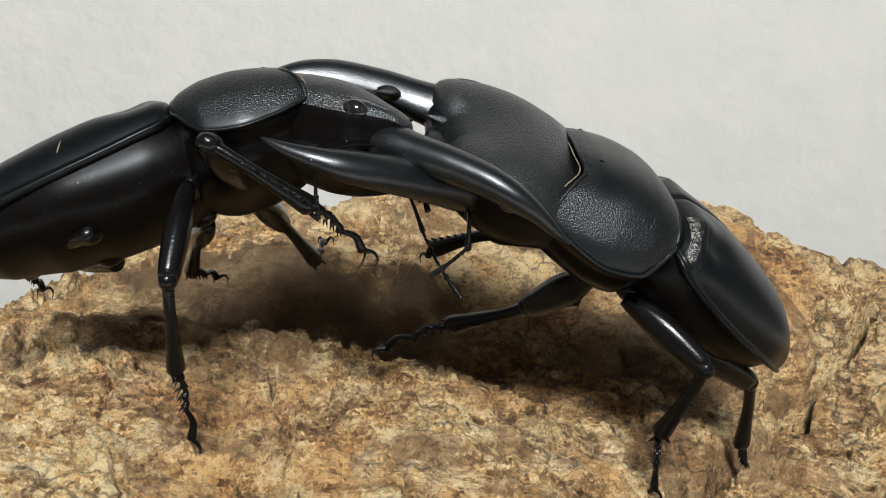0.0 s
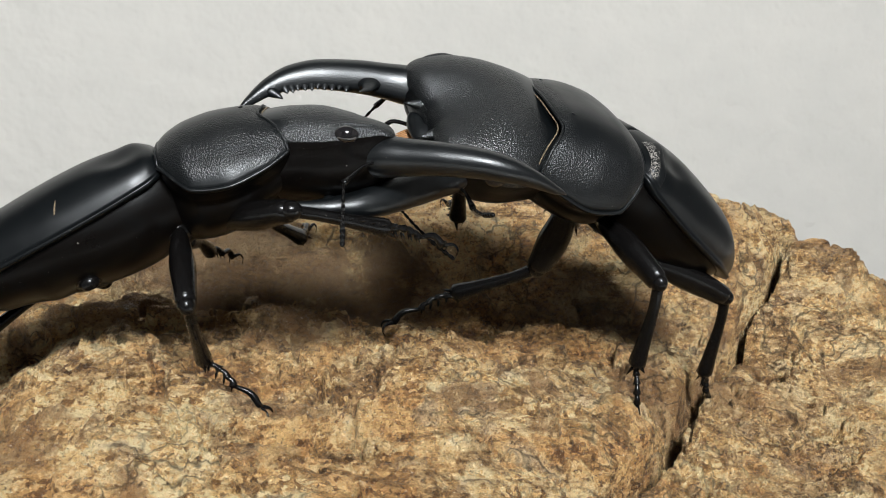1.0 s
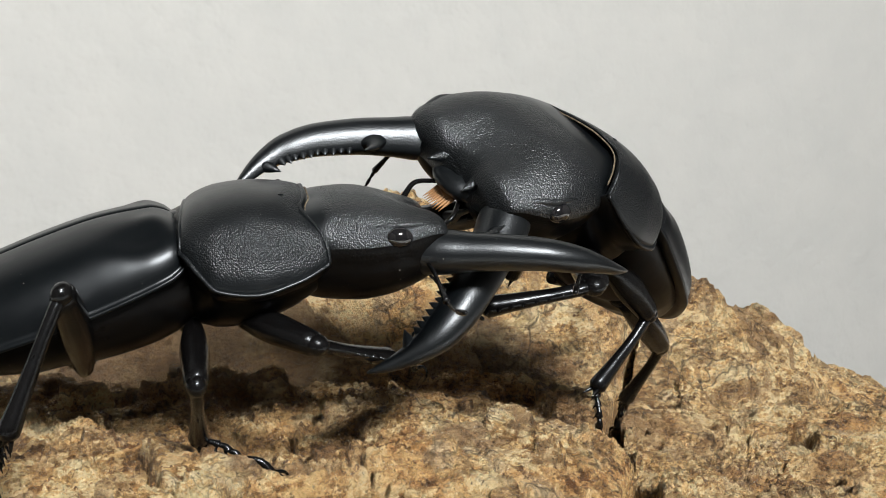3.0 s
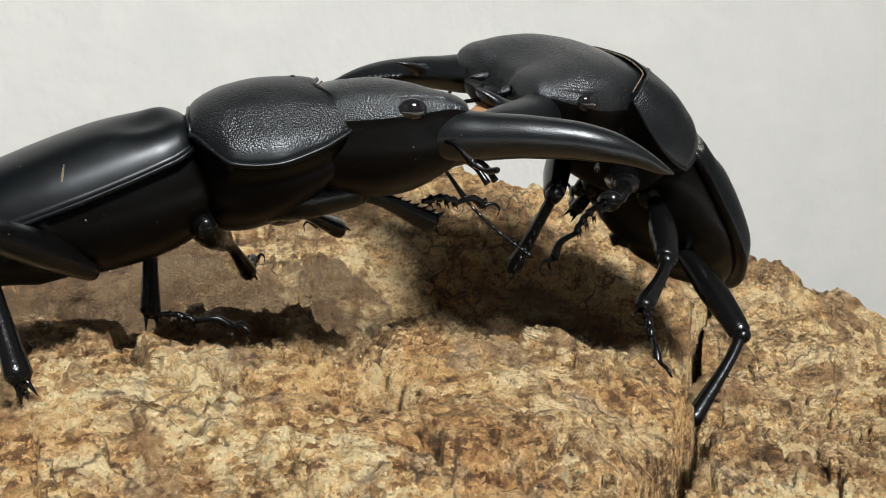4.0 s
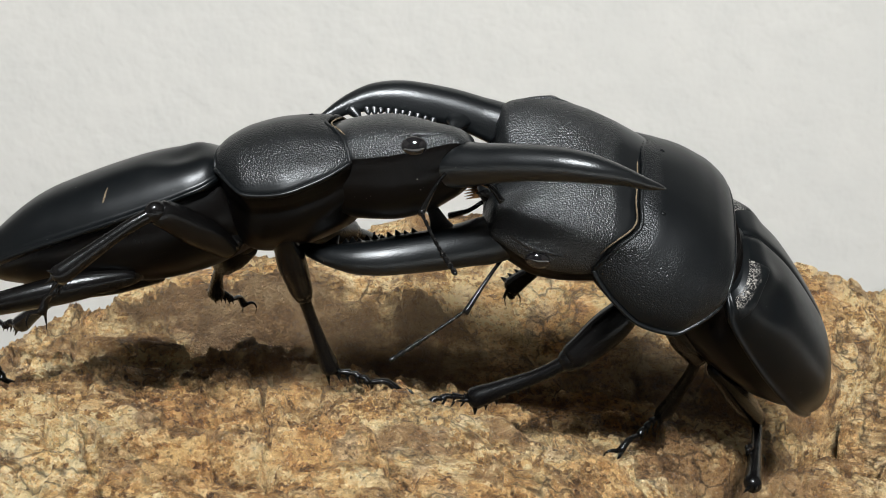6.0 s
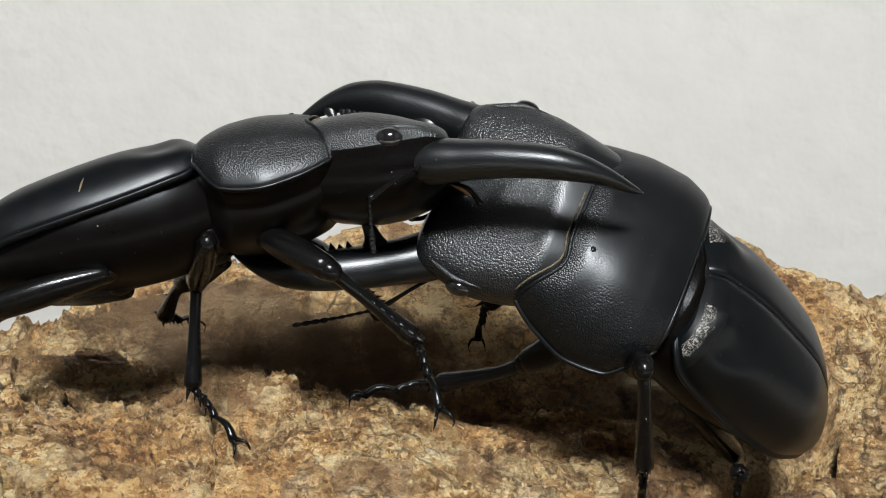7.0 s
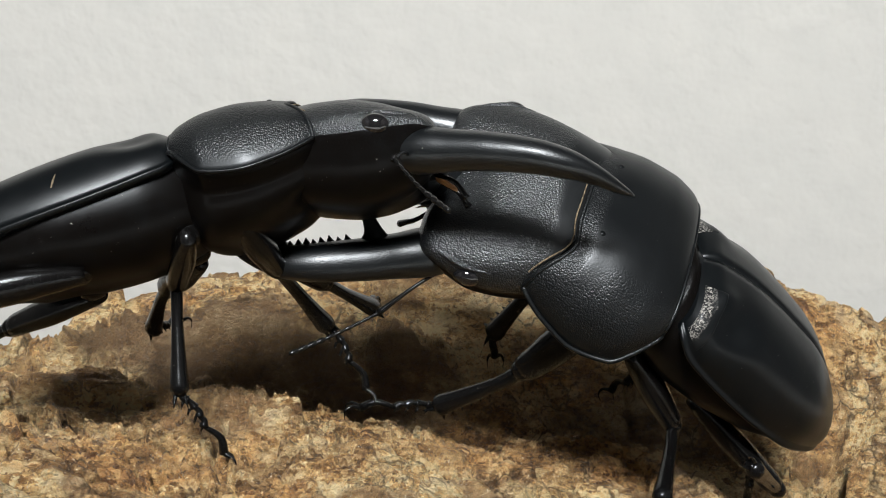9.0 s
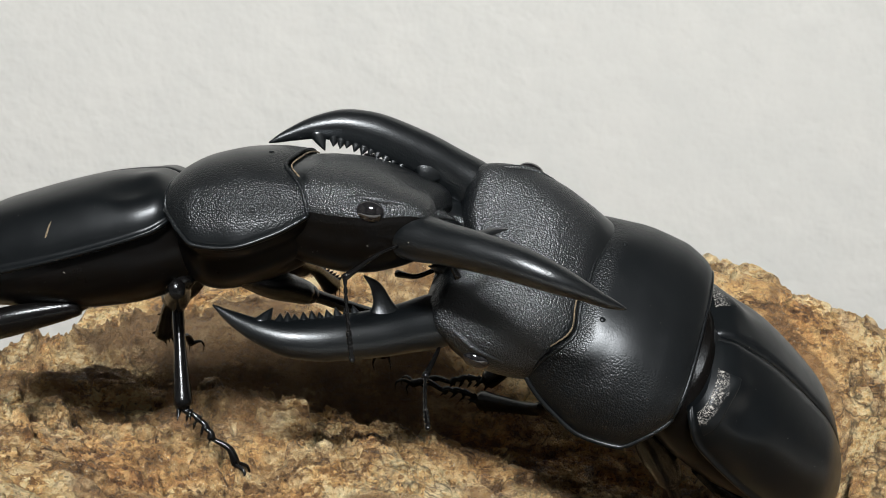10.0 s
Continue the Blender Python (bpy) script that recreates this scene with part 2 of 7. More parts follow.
def lamp_material():
    n = Nodes("lamp_diffuser")
    return n.finish((0.9, 0.9, 0.9), 0.5, None, Emission_Color=(1.0, 0.96, 0.90, 1), Emission_Strength=6.0)


DIFFUSER = lamp_material()


# ---- mesh helpers ----
def mesh_of(name, verts, faces, material, smooth=True):
    me = bpy.data.meshes.new(name)
    me.from_pydata([tuple(v) for v in verts], [], [tuple(f) for f in faces])
    me.update()
    bm = bmesh.new()
    bm.from_mesh(me)
    bmesh.ops.recalc_face_normals(bm, faces=bm.faces)
    bm.to_mesh(me)
    bm.free()
    me.materials.append(material)
    me.polygons.foreach_set("use_smooth", [smooth] * len(me.polygons))
    return me


def part(name, geometry, material, parent, label="", smooth=True):
    ob = new(name, mesh_of(name, *geometry, material, smooth))
    ob.parent = parent
    return tagged(ob, label)


def joined(*pieces):
    verts, faces = [], []
    for v, f in pieces:
        faces += [tuple(i + len(verts) for i in face) for face in f]
        verts += [tuple(p) for p in v]
    return verts, faces


def curve(x, xs, ys):
    """A smooth curve through the points (xs, ys), with no overshoot."""
    xs, ys, x = np.asarray(xs, float), np.asarray(ys, float), np.asarray(x, float)
    step = np.diff(ys) / np.diff(xs)
    slope = np.concatenate([[step[0]], np.where(step[1:] * step[:-1] > 0, 2 * step[1:] * step[:-1] / (step[1:] + step[:-1] + 1e-30), 0), [step[-1]]])
    i = np.clip(np.searchsorted(xs, x) - 1, 0, len(xs) - 2)
    h = xs[i + 1] - xs[i]
    u = np.clip((x - xs[i]) / h, 0, 1)
    return (1 + 2 * u) * (1 - u) ** 2 * ys[i] + u * (1 - u) ** 2 * h * slope[i] + u * u * (3 - 2 * u) * ys[i + 1] + u * u * (u - 1) * h * slope[i + 1]


def grid_faces(rows, cols, closed=True, caps=True):
    faces = []
    for i in range(rows - 1):
        for j in range(cols if closed else cols - 1):
            k = (j + 1) % cols
            faces.append((i * cols + j, i * cols + k, (i + 1) * cols + k, (i + 1) * cols + j))
    if closed and caps:
        faces.append(tuple(range(cols)))
        faces.append(tuple(range((rows - 1) * cols, rows * cols)))
    return faces


def tube(points, radii, sides=10, flat=1.0, up=(0, 0, 1)):
    """A tapered tube along the points; flat: its height against its width."""
    pts = np.asarray(points, float)
    rad = np.broadcast_to(np.asarray(radii, float), (len(pts),))
    flat = np.broadcast_to(np.asarray(flat, float), (len(pts),))
    way = np.gradient(pts, axis=0)
    verts = []
    for p, w, r, f in zip(pts, way, rad, flat):
        w = w / (np.linalg.norm(w) + 1e-12)
        side = np.cross(up, w)
        if np.linalg.norm(side) < 1e-4:
            side = np.cross((1, 0, 0), w)
        side /= np.linalg.norm(side)
        over = np.cross(w, side)
        for a in np.linspace(0, 2 * math.pi, sides, endpoint=False):
            verts.append(p + r * (math.cos(a) * side + f * math.sin(a) * over))
    return verts, grid_faces(len(pts), sides)


def smooth_path(points, n):
    pts = np.asarray(points, float)
    u = np.concatenate([[0], np.cumsum(np.linalg.norm(np.diff(pts, axis=0), axis=1))])
    x = np.linspace(0, u[-1], n)
    return np.stack([curve(x, u, pts[:, k]) for k in range(3)], 1), x / u[-1]


def ball(center, size, rows=10, cols=14):
    verts = []
    for a in np.linspace(0.02, math.pi - 0.02, rows):
        for b in np.linspace(0, 2 * math.pi, cols, endpoint=False):
            verts.append((center[0] + size[0] * math.cos(a), center[1] + size[1] * math.sin(a) * math.cos(b), center[2] + size[2] * math.sin(a) * math.sin(b)))
    return verts, grid_faces(rows, cols)


def cone(base, tip, radius, sides=8, bend=(0, 0, 0)):
    base, tip = np.asarray(base, float), np.asarray(tip, float)
    u = np.linspace(0, 1, 5)[:, None]
    pts = base + (tip - base) * u + np.asarray(bend) * (u * (1 - u) * 4)
    return tube(pts, radius * np.array([1.0, 0.85, 0.62, 0.34, 0.06]), sides)


def loft(xs, wide, top, low, edge, cols=56, sharp=0.75, bow=None, tuck=0.0):
    """A shell round the x axis: half width, top, underside and height of its side edge along x. bow(x, y share): shift along x."""
    verts = []
    for x, w, t, b, e in zip(xs, wide, top, low, edge):
        for a in np.linspace(0, 2 * math.pi, cols, endpoint=False):
            c, s = math.cos(a), math.sin(a)
            y = w * math.copysign(abs(c) ** sharp, c)
            z = e + (t - e) * abs(s) ** 0.95 if s >= 0 else e - (e - b) * abs(s) ** 0.8
            shift = bow(x, y / max(w, 1e-9)) if bow else 0.0
            if s < -1e-6:
                y *= 1 - tuck * min(1.0, abs(s) * 5.0)
            verts.append((x + shift, y, z))
    return verts, grid_faces(len(xs), cols)


# ---- noise for the bark's relief ----
def lattice(ix, iy, seed):
    h = (ix.astype(np.int64) * 374761393 + iy.astype(np.int64) * 668265263 + seed * 1442695041) & 0x7FFFFFFF
    h = ((h ^ (h >> 13)) * 1274126177) & 0x7FFFFFFF
    return ((h ^ (h >> 16)) & 0xFFFF) / 65535.0


def value_noise(x, y, seed):
    ix, iy = np.floor(x), np.floor(y)
    u, v = x - ix, y - iy
    u, v = u * u * u * (u * (6 * u - 15) + 10), v * v * v * (v * (6 * v - 15) + 10)
    a, b = lattice(ix, iy, seed), lattice(ix + 1, iy, seed)
    c, d = lattice(ix, iy + 1, seed), lattice(ix + 1, iy + 1, seed)
    return (a + (b - a) * u) * (1 - v) + (c + (d - c) * u) * v


def fbm(x, y, seed, octaves=4, gain=0.5):
    total, amp, norm = 0.0, 1.0, 0.0
    for k in range(octaves):
        total = total + amp * value_noise(x * 2.03**k + 17.3 * k, y * 2.03**k - 9.1 * k, seed + k)
        norm += amp
        amp *= gain
    return total / norm


def plates(x, y, seed):
    """Cracked plates: height of each one's own, and nearness to the crack round it."""
    ix, iy = np.floor(x), np.floor(y)
    near, second, level = np.full(x.shape, 9.0), np.full(x.shape, 9.0), np.zeros(x.shape)
    for dx in (-1, 0, 1):
        for dy in (-1, 0, 1):
            cx, cy = ix + dx, iy + dy
            px, py = cx + lattice(cx, cy, seed), cy + lattice(cx, cy, seed + 7)
            d = np.hypot(x - px, y - py)
            closer = d < near
            second = np.where(closer, near, np.minimum(second, d))
            level = np.where(closer, lattice(cx, cy, seed + 13), level)
            near = np.where(closer, d, near)
    return level, second - near


def soft_step(x, a, b):
    u = np.clip((x - a) / (b - a), 0, 1)
    return u * u * (3 - 2 * u)


def crack_side(x, y):
    """Distance to the right of the long crack that parts the two slabs."""
    return (x - 0.0400 - 0.81 * y - 0.0105 * soft_step(-y, -0.008, 0.024) + 0.006 * (fbm(x * 60, y * 60, 5, 3) - 0.5)) / 1.287


CREST_X = [-0.160, -0.110, -0.090, -0.075, -0.068, -0.063, -0.055, -0.033, 0.000, 0.025, 0.050, 0.060, 0.070, 0.080, 0.090, 0.105, 0.130, 0.210]
CREST_Z = [-0.060, -0.024, -0.012, -0.005, -0.002, 0.0040, 0.0085, 0.0115, 0.0190, 0.0215, 0.0175, 0.0125, 0.0080, 0.0045, 0.0010, -0.0050, -0.018, -0.060]


def bark_height(x, y):
    wx = x + 0.006 * (fbm(x * 70, y * 70, 41, 3) - 0.5)
    wy = y + 0.006 * (fbm(x * 70, y * 70, 57, 3) - 0.5)
    right = np.maximum(x, 0)
    z = 0.0015 - 0.115 * np.maximum(x, -0.048) - 0.20 * np.maximum(wy - 0.012, 0) * (1 - soft_step(x, -0.065, -0.015)) - 0.15 * np.minimum(right, 0.06) - 0.07 * np.maximum(x - 0.06, 0)
    z = z - 0.30 * np.maximum(-x - 0.055, 0) - 0.55 * np.maximum(-y - 0.045, 0) ** 1.0 * 0.6
    # the raised layer behind the plateau with its broken front, and the pit before it
    front = 0.030 + 0.010 * (fbm(x * 55, y * 20, 91, 3) - 0.5)
    layer = soft_step(wy, front, front + 0.0020) * (1 - soft_step(wy, 0.042, 0.058)) * (1 - soft_step(x, -0.002, 0.022)) * soft_step(x, -0.078, -0.056)
    z = z + 0.0065 * layer
    z = z - 0.0035 * np.exp(-(((wy - front + 0.0008) / 0.0016) ** 2)) * (1 - soft_step(x, 0.010, 0.026)) * soft_step(x, -0.078, -0.060)
    z = z - 0.0080 * np.exp(-(((wx + 0.006) / 0.024) ** 2 + ((wy - 0.027) / 0.0065) ** 2) ** 2)
    # the crest behind the beetles, and the back that falls away from it
    crest = curve(np.clip(x, -0.16, 0.21), CREST_X, CREST_Z)
    rise = soft_step(wy, 0.036, 0.056)
    z = z * (1 - rise) + crest * rise - (0.26 + 0.02 * soft_step(x, 0.0, 0.06)) * np.maximum(wy - 0.063, 0) - 0.5 * np.maximum(wy - 0.158, 0)
    block, _ = plates(wx * 34 + 3.3, wy * 26, 151)
    z = z + 0.009 * (block - 0.5) * soft_step(wy, 0.068, 0.095) * (0.5 + 0.5 * soft_step(x, -0.02, 0.04))
    side = crack_side(x, y)
    z = z - 0.0035 * soft_step(side, -0.0005, 0.0015) - 0.5 * np.maximum(x - 0.150, 0) * (1 - rise)
    depth = 0.0035 * np.exp(-((side / 0.0030) ** 2)) * (0.65 + 0.7 * fbm(x * 90, y * 90, 3, 2))
    # relief: lumps, plates with cracks, crumbs
    z = z + 0.0090 * (fbm(wx * 44, wy * 44, 11, 3) - 0.5)
    level, gap = plates(wx * 58 + 0.22 * fbm(x * 200, y * 200, 9, 3), wy * 74 + 0.22 * fbm(x * 200, y * 200, 19, 3), 23)
    z = z + 0.0052 * (level - 0.5) - 0.0028 * np.exp(-((gap / 0.030) ** 2)) * soft_step(fbm(x * 40, y * 40, 29, 2), 0.35, 0.6)
    level, gap = plates(wx * 165 + 0.2 * fbm(x * 500, y * 500, 49, 2), wy * 230 + 0.2 * fbm(x * 500, y * 500, 59, 2), 31)
    z = z + 0.0024 * (level - 0.5) - 0.0009 * np.exp(-((gap / 0.06) ** 2)) * soft_step(fbm(x * 70, y * 70, 39, 2), 0.40, 0.6)
    rough = soft_step(fbm(x * 60, y * 60, 77, 3), 0.38, 0.62)
    # crevices that run along the bark
    seam = np.abs(fbm(wx * 38, wy * 95, 101, 3) - 0.5)
    z = z - 0.0036 * np.exp(-((seam / 0.014) ** 2)) * soft_step(fbm(x * 50, y * 50, 107, 2), 0.42, 0.58)
    seam = np.abs(fbm(wx * 120, wy * 210, 113, 3) - 0.5)
    z = z - 0.0008 * np.exp(-((seam / 0.022) ** 2)) * soft_step(fbm(x * 85, y * 85, 127, 2), 0.46, 0.60)
    z = z + 0.0020 * (fbm(wx * 190, wy * 240, 61, 4, 0.6) - 0.5)
    crumbs = fbm(x * 620, y * 700, 71, 3, 0.65)
    level, gap = plates(wx * 420 + 0.6 * crumbs, wy * 520 + 0.6 * crumbs, 67)
    z = z + (0.0004 + 0.0005 * rough) * (level - 0.5) - 0.0006 * rough * np.exp(-((gap / 0.10) ** 2))
    z = z + (0.0010 + 0.0015 * rough) * (crumbs - 0.5) * (1 - 0.7 * soft_step(wy, 0.034, 0.052))
    return z - depth


TABLE_Z = -0.20


def bark_slab(keep_right, step):
    xs = np.concatenate([np.arange(-0.165, -0.080, step * 3.0), np.arange(-0.080, 0.090, step), np.arange(0.090, 0.205, step * 2.4)])
    ys = np.concatenate([np.arange(-0.105, -0.065, step * 3.0), np.arange(-0.065, 0.070, step), np.arange(0.070, 0.19, step * 3.0)])
    x, y = np.meshgrid(xs, ys)
    z = np.maximum(bark_height(x, y), TABLE_Z)
    # the outline of the piece
    edge = 0.012 * (fbm(x * 45, y * 45, 83, 3) - 0.5)
    rim = np.minimum(np.minimum(x + 0.155, 0.185 - x), np.minimum(y + 0.095, 0.178 - y)) + edge
    z = np.where(rim < 0.012, z - 0.06 * (1 - np.clip(rim / 0.012, 0, 1)) ** 2, z)
    z = np.maximum(z, TABLE_Z)
    side = crack_side(x, y)
    inside = (side > 0.0011 + 0.0022 * soft_step(-y, -0.025, 0.010) if keep_right else side < -0.0009) & (rim > -0.006)
    index = -np.ones(x.shape, int)
    use = inside[:-1, :-1] & inside[1:, :-1] & inside[:-1, 1:] & inside[1:, 1:]
    used = np.zeros(x.shape, bool)
    for a, b in ((0, 0), (0, 1), (1, 0), (1, 1)):
        used[a:a + use.shape[0], b:b + use.shape[1]] |= use
    index[used] = np.arange(used.sum())
    verts = np.stack([x[used], y[used], z[used]], 1)
    faces = np.stack([index[:-1, :-1][use], index[:-1, 1:][use], index[1:, 1:][use], index[1:, :-1][use]], 1)
    # walls from the outline down to the table
    edges = {}
    for f in faces.tolist():
        for a, b in zip(f, f[1:] + f[:1]):
            if (b, a) in edges:
                del edges[(b, a)]
            else:
                edges[(a, b)] = True
    verts, faces = verts.tolist(), faces.tolist()
    low = {}
    for a, b in edges:
        for v in (a, b):
            if v not in low:
                low[v] = len(verts)
                verts.append((verts[v][0], verts[v][1], TABLE_Z))
        faces.append((b, a, low[a], low[b]))
    return verts, faces


def build_bark():
    bark = tagged(new("cork_bark"), "rough tan and brown cork bark piece lying on a white table", "bark")
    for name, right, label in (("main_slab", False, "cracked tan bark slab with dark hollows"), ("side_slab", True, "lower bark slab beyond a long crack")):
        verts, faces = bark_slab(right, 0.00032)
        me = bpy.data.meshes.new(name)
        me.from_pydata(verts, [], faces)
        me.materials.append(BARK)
        me.polygons.foreach_set("use_smooth", [True] * len(me.polygons))
        ob = new(name, me)
        ob.parent = bark
        tagged(ob, label)
    return bark


# ---- the room ----
def slab(name, low, high, material, label, category="", kind="structure"):
    x0, y0, z0 = low
    x1, y1, z1 = high
    verts = [(x0, y0, z0), (x1, y0, z0), (x1, y1, z0), (x0, y1, z0), (x0, y0, z1), (x1, y0, z1), (x1, y1, z1), (x0, y1, z1)]
    faces = [(3, 2, 1, 0), (4, 5, 6, 7), (0, 1, 5, 4), (1, 2, 6, 5), (2, 3, 7, 6), (3, 0, 4, 7)]
    ob = new(name, mesh_of(name, verts, faces, material, False))
    return tagged(ob, label, category, "", kind)


WALL_Y = 0.90
slab("wall_north", (-1.3, WALL_Y, -0.80), (1.3, WALL_Y + 0.1, 1.7), PLASTER, "off-white painted plaster wall behind the bark", "wall")
slab("wall_south", (-1.3, -2.3, -0.80), (1.3, -2.2, 1.7), DIM, "plain grey papered wall", "wall")
slab("wall_west", (-1.4, -2.2, -0.80), (-1.3, WALL_Y, 1.7), DIM, "plain grey papered wall", "wall")
slab("wall_east", (1.3, -2.2, -0.80), (1.4, WALL_Y, 1.7), DIM, "plain grey papered wall", "wall")
slab("ceiling", (-1.3, -2.2, 1.7), (1.3, WALL_Y, 1.8), DIM, "dim grey ceiling", "ceiling")
slab("floor", (-1.3, -2.2, -0.90), (1.3, WALL_Y, -0.80), DIM, "dark floor", "floor")


def build_table():
    table = tagged(new("table"), "plain white table under the bark", "table")
    table.location = (0, 0, -0.80)
    top = TABLE_Z + 0.80

    def box(low, high):
        (x0, y0, z0), (x1, y1, z1) = low, high
        return ([(x0, y0, z0), (x1, y0, z0), (x1, y1, z0), (x0, y1, z0), (x0, y0, z1), (x1, y0, z1), (x1, y1, z1), (x0, y1, z1)],
                [(3, 2, 1, 0), (4, 5, 6, 7), (0, 1, 5, 4), (1, 2, 6, 5), (2, 3, 7, 6), (3, 0, 4, 7)])

    part("tabletop", box((-0.7, -0.5, top - 0.03), (0.7, 0.38, top)), TABLETOP, table, smooth=False)
    for x in (-0.62, 0.62):
        for y in (-0.42, 0.30):
            part("leg", box((x - 0.025, y - 0.025, 0.0), (x + 0.025, y + 0.025, top - 0.03)), TABLETOP, table, smooth=False)


build_table()
panel = tagged(new("ceiling_lamp"), "round white ceiling lamp, switched on", "lamp")
panel.location = (LAMP[0], LAMP[1], 1.70)
part("diffuser", tube([(0, 0, -0.07), (0, 0, -0.03), (0, 0, 0.0)], [0.26, 0.31, 0.31], 40, up=(1, 0, 0)), DIFFUSER, panel)
build_bark()


# ---- the beetles ----
def elytron_profile(xs):
    share = -np.asarray(xs) / 0.0370
    wide = curve(share, [0.0, 0.03, 0.07, 0.15, 0.40, 0.65, 0.85, 0.95, 1.0], [0.0080, 0.0101, 0.0110, 0.0116, 0.0119, 0.0112, 0.0084, 0.0053, 0.0004])
    top = curve(share, [0.0, 0.03, 0.08, 0.30, 0.60, 0.85, 1.0], [0.0028, 0.0043, 0.0053, 0.0062, 0.0056, 0.0027, -0.0020])
    edge = curve(share, [-0.01, 0.10, 0.5, 0.85, 1.01], [0.0003, -0.0012, -0.0022, -0.0024, -0.0027])
    return wide, top, edge


def elytron_point(x, w, t, e, a, side):
    """A point on the wing case: a runs from the seam (0) to the side edge (a quarter turn)."""
    y = 0.00010 + w * math.sin(a) ** 0.88
    z = e + (t - e) * math.cos(a) ** 0.80 - 0.00025 * math.exp(-((y / 0.00035) ** 2))
    # dents behind the shoulder, and a faint furrow along the side
    z -= 0.0008 * math.exp(-(((x + 0.0055) / 0.0030) ** 2 + ((y - 0.0086) / 0.0021) ** 2))
    z += 0.0004 * math.exp(-(((x + 0.0035) / 0.0018) ** 2 + ((y - 0.0060) / 0.0019) ** 2))
    z -= 0.00035 * math.exp(-(((x + 0.0120) / 0.0080) ** 2 + ((y - 0.0115) / 0.0010) ** 2))
    return (x, side * y, z)


def elytron(side):
    """One wing case, from its base at x = 0 to its tip; side 1 is the left one."""
    xs = -0.0366 * (1 - np.cos(np.linspace(0, math.pi, 70))) / 2 - 0.0003
    verts = []
    for x, w, t, e in zip(xs, *elytron_profile(xs)):
        ring = [elytron_point(x, w, t, e, a, side) for a in np.linspace(0, math.pi / 2, 34)]
        ring.append((x, side * (w + 0.00055), e - 0.0001))
        ring.append((x, side * (w + 0.00050), e - 0.0006))
        ring.append((x, side * max(w - 0.0008, 0.0001), e - 0.0008))
        ring.append((x, side * 0.0001, min(e, t - 0.001)))
        verts += ring
    return verts, grid_faces(len(xs), 38)


def dusty_collar(side):
    """A thin film of dust over the base of a wing case."""
    xs, turns = np.linspace(-0.0006, -0.0032, 20), np.linspace(0.40, 1.50, 30)
    verts = []
    for lift in (0.000025, -0.0002):
        for k, x in enumerate(xs):
            w, t, e = [float(v[0]) for v in elytron_profile([x])]
            for a in turns:
                px, py, pz = elytron_point(x, w, t, e, a, side)
                out = lift if 0 < k < len(xs) - 1 and turns[0] < a < turns[-1] else -abs(lift) * 3
                verts.append((px, py + side * out * math.sin(a), pz + out * (0.4 + math.cos(a))))
    rows, cols = len(xs), len(turns)
    n, faces = rows * cols, []
    for i in range(rows - 1):
        for k in range(cols - 1):
            q = (i * cols + k, i * cols + k + 1, (i + 1) * cols + k + 1, (i + 1) * cols + k)
            faces += [q, tuple(v + n for v in reversed(q))]
    rim = [k for k in range(cols)] + [i * cols + cols - 1 for i in range(1, rows)] + [(rows - 1) * cols + k for k in range(cols - 2, -1, -1)] + [i * cols for i in range(rows - 2, 0, -1)]
    for a, b in zip(rim, rim[1:] + rim[:1]):
        faces.append((b, a, a + n, b + n))
    return verts, faces


def abdomen():
    xs = np.linspace(0.0012, -0.0362, 60)
    share = -xs / 0.0362
    wide = curve(share, [-0.05, 0.05, 0.2, 0.45, 0.7, 0.9, 1.0], [0.0073, 0.0096, 0.0108, 0.0111, 0.0096, 0.0058, 0.0018])
    low = curve(share, [-0.05, 0.05, 0.25, 0.5, 0.75, 0.95, 1.0], [-0.0080, -0.0098, -0.0108, -0.0100, -0.0080, -0.0052, -0.0036])
    low = low + 0.00035 * np.abs(np.sin(np.clip(share - 0.42, 0, 1) * 5.2 * math.pi)) * (share > 0.42)
    top = curve(share, [-0.05, 0.1, 0.5, 1.0], [0.0040, 0.0030, 0.0025, -0.0026])
    edge = np.full(60, -0.0022)
    body = loft(xs, wide, top, low, edge, 44, 0.9)
    return body


PRO_X = [-0.0006, 0.0004, 0.0022, 0.0042, 0.0080, 0.0115, 0.0138, 0.0150]


def shield_bow(x, y):
    """How far the shield's front edge reaches forward: lobes at the sides, a hollow beside the middle."""
    side = min(abs(y), 1)
    return float(soft_step(np.array(x), 0.005, 0.0150)) * (0.0026 * side**3 - 0.0013 * math.exp(-(((side - 0.68) / 0.20) ** 2)))


def shield_front(x, share):
    line = []
    for a in np.linspace(0.12, math.pi - 0.12, 70):
        y = 0.0120 * math.copysign(abs(math.cos(a)) ** 0.74, math.cos(a))
        line.append((x + 0.0006 + shield_bow(0.0150, y / 0.0120), y * share, (-0.0014 + 0.0070 * math.sin(a) ** 0.95) * share))
    return line


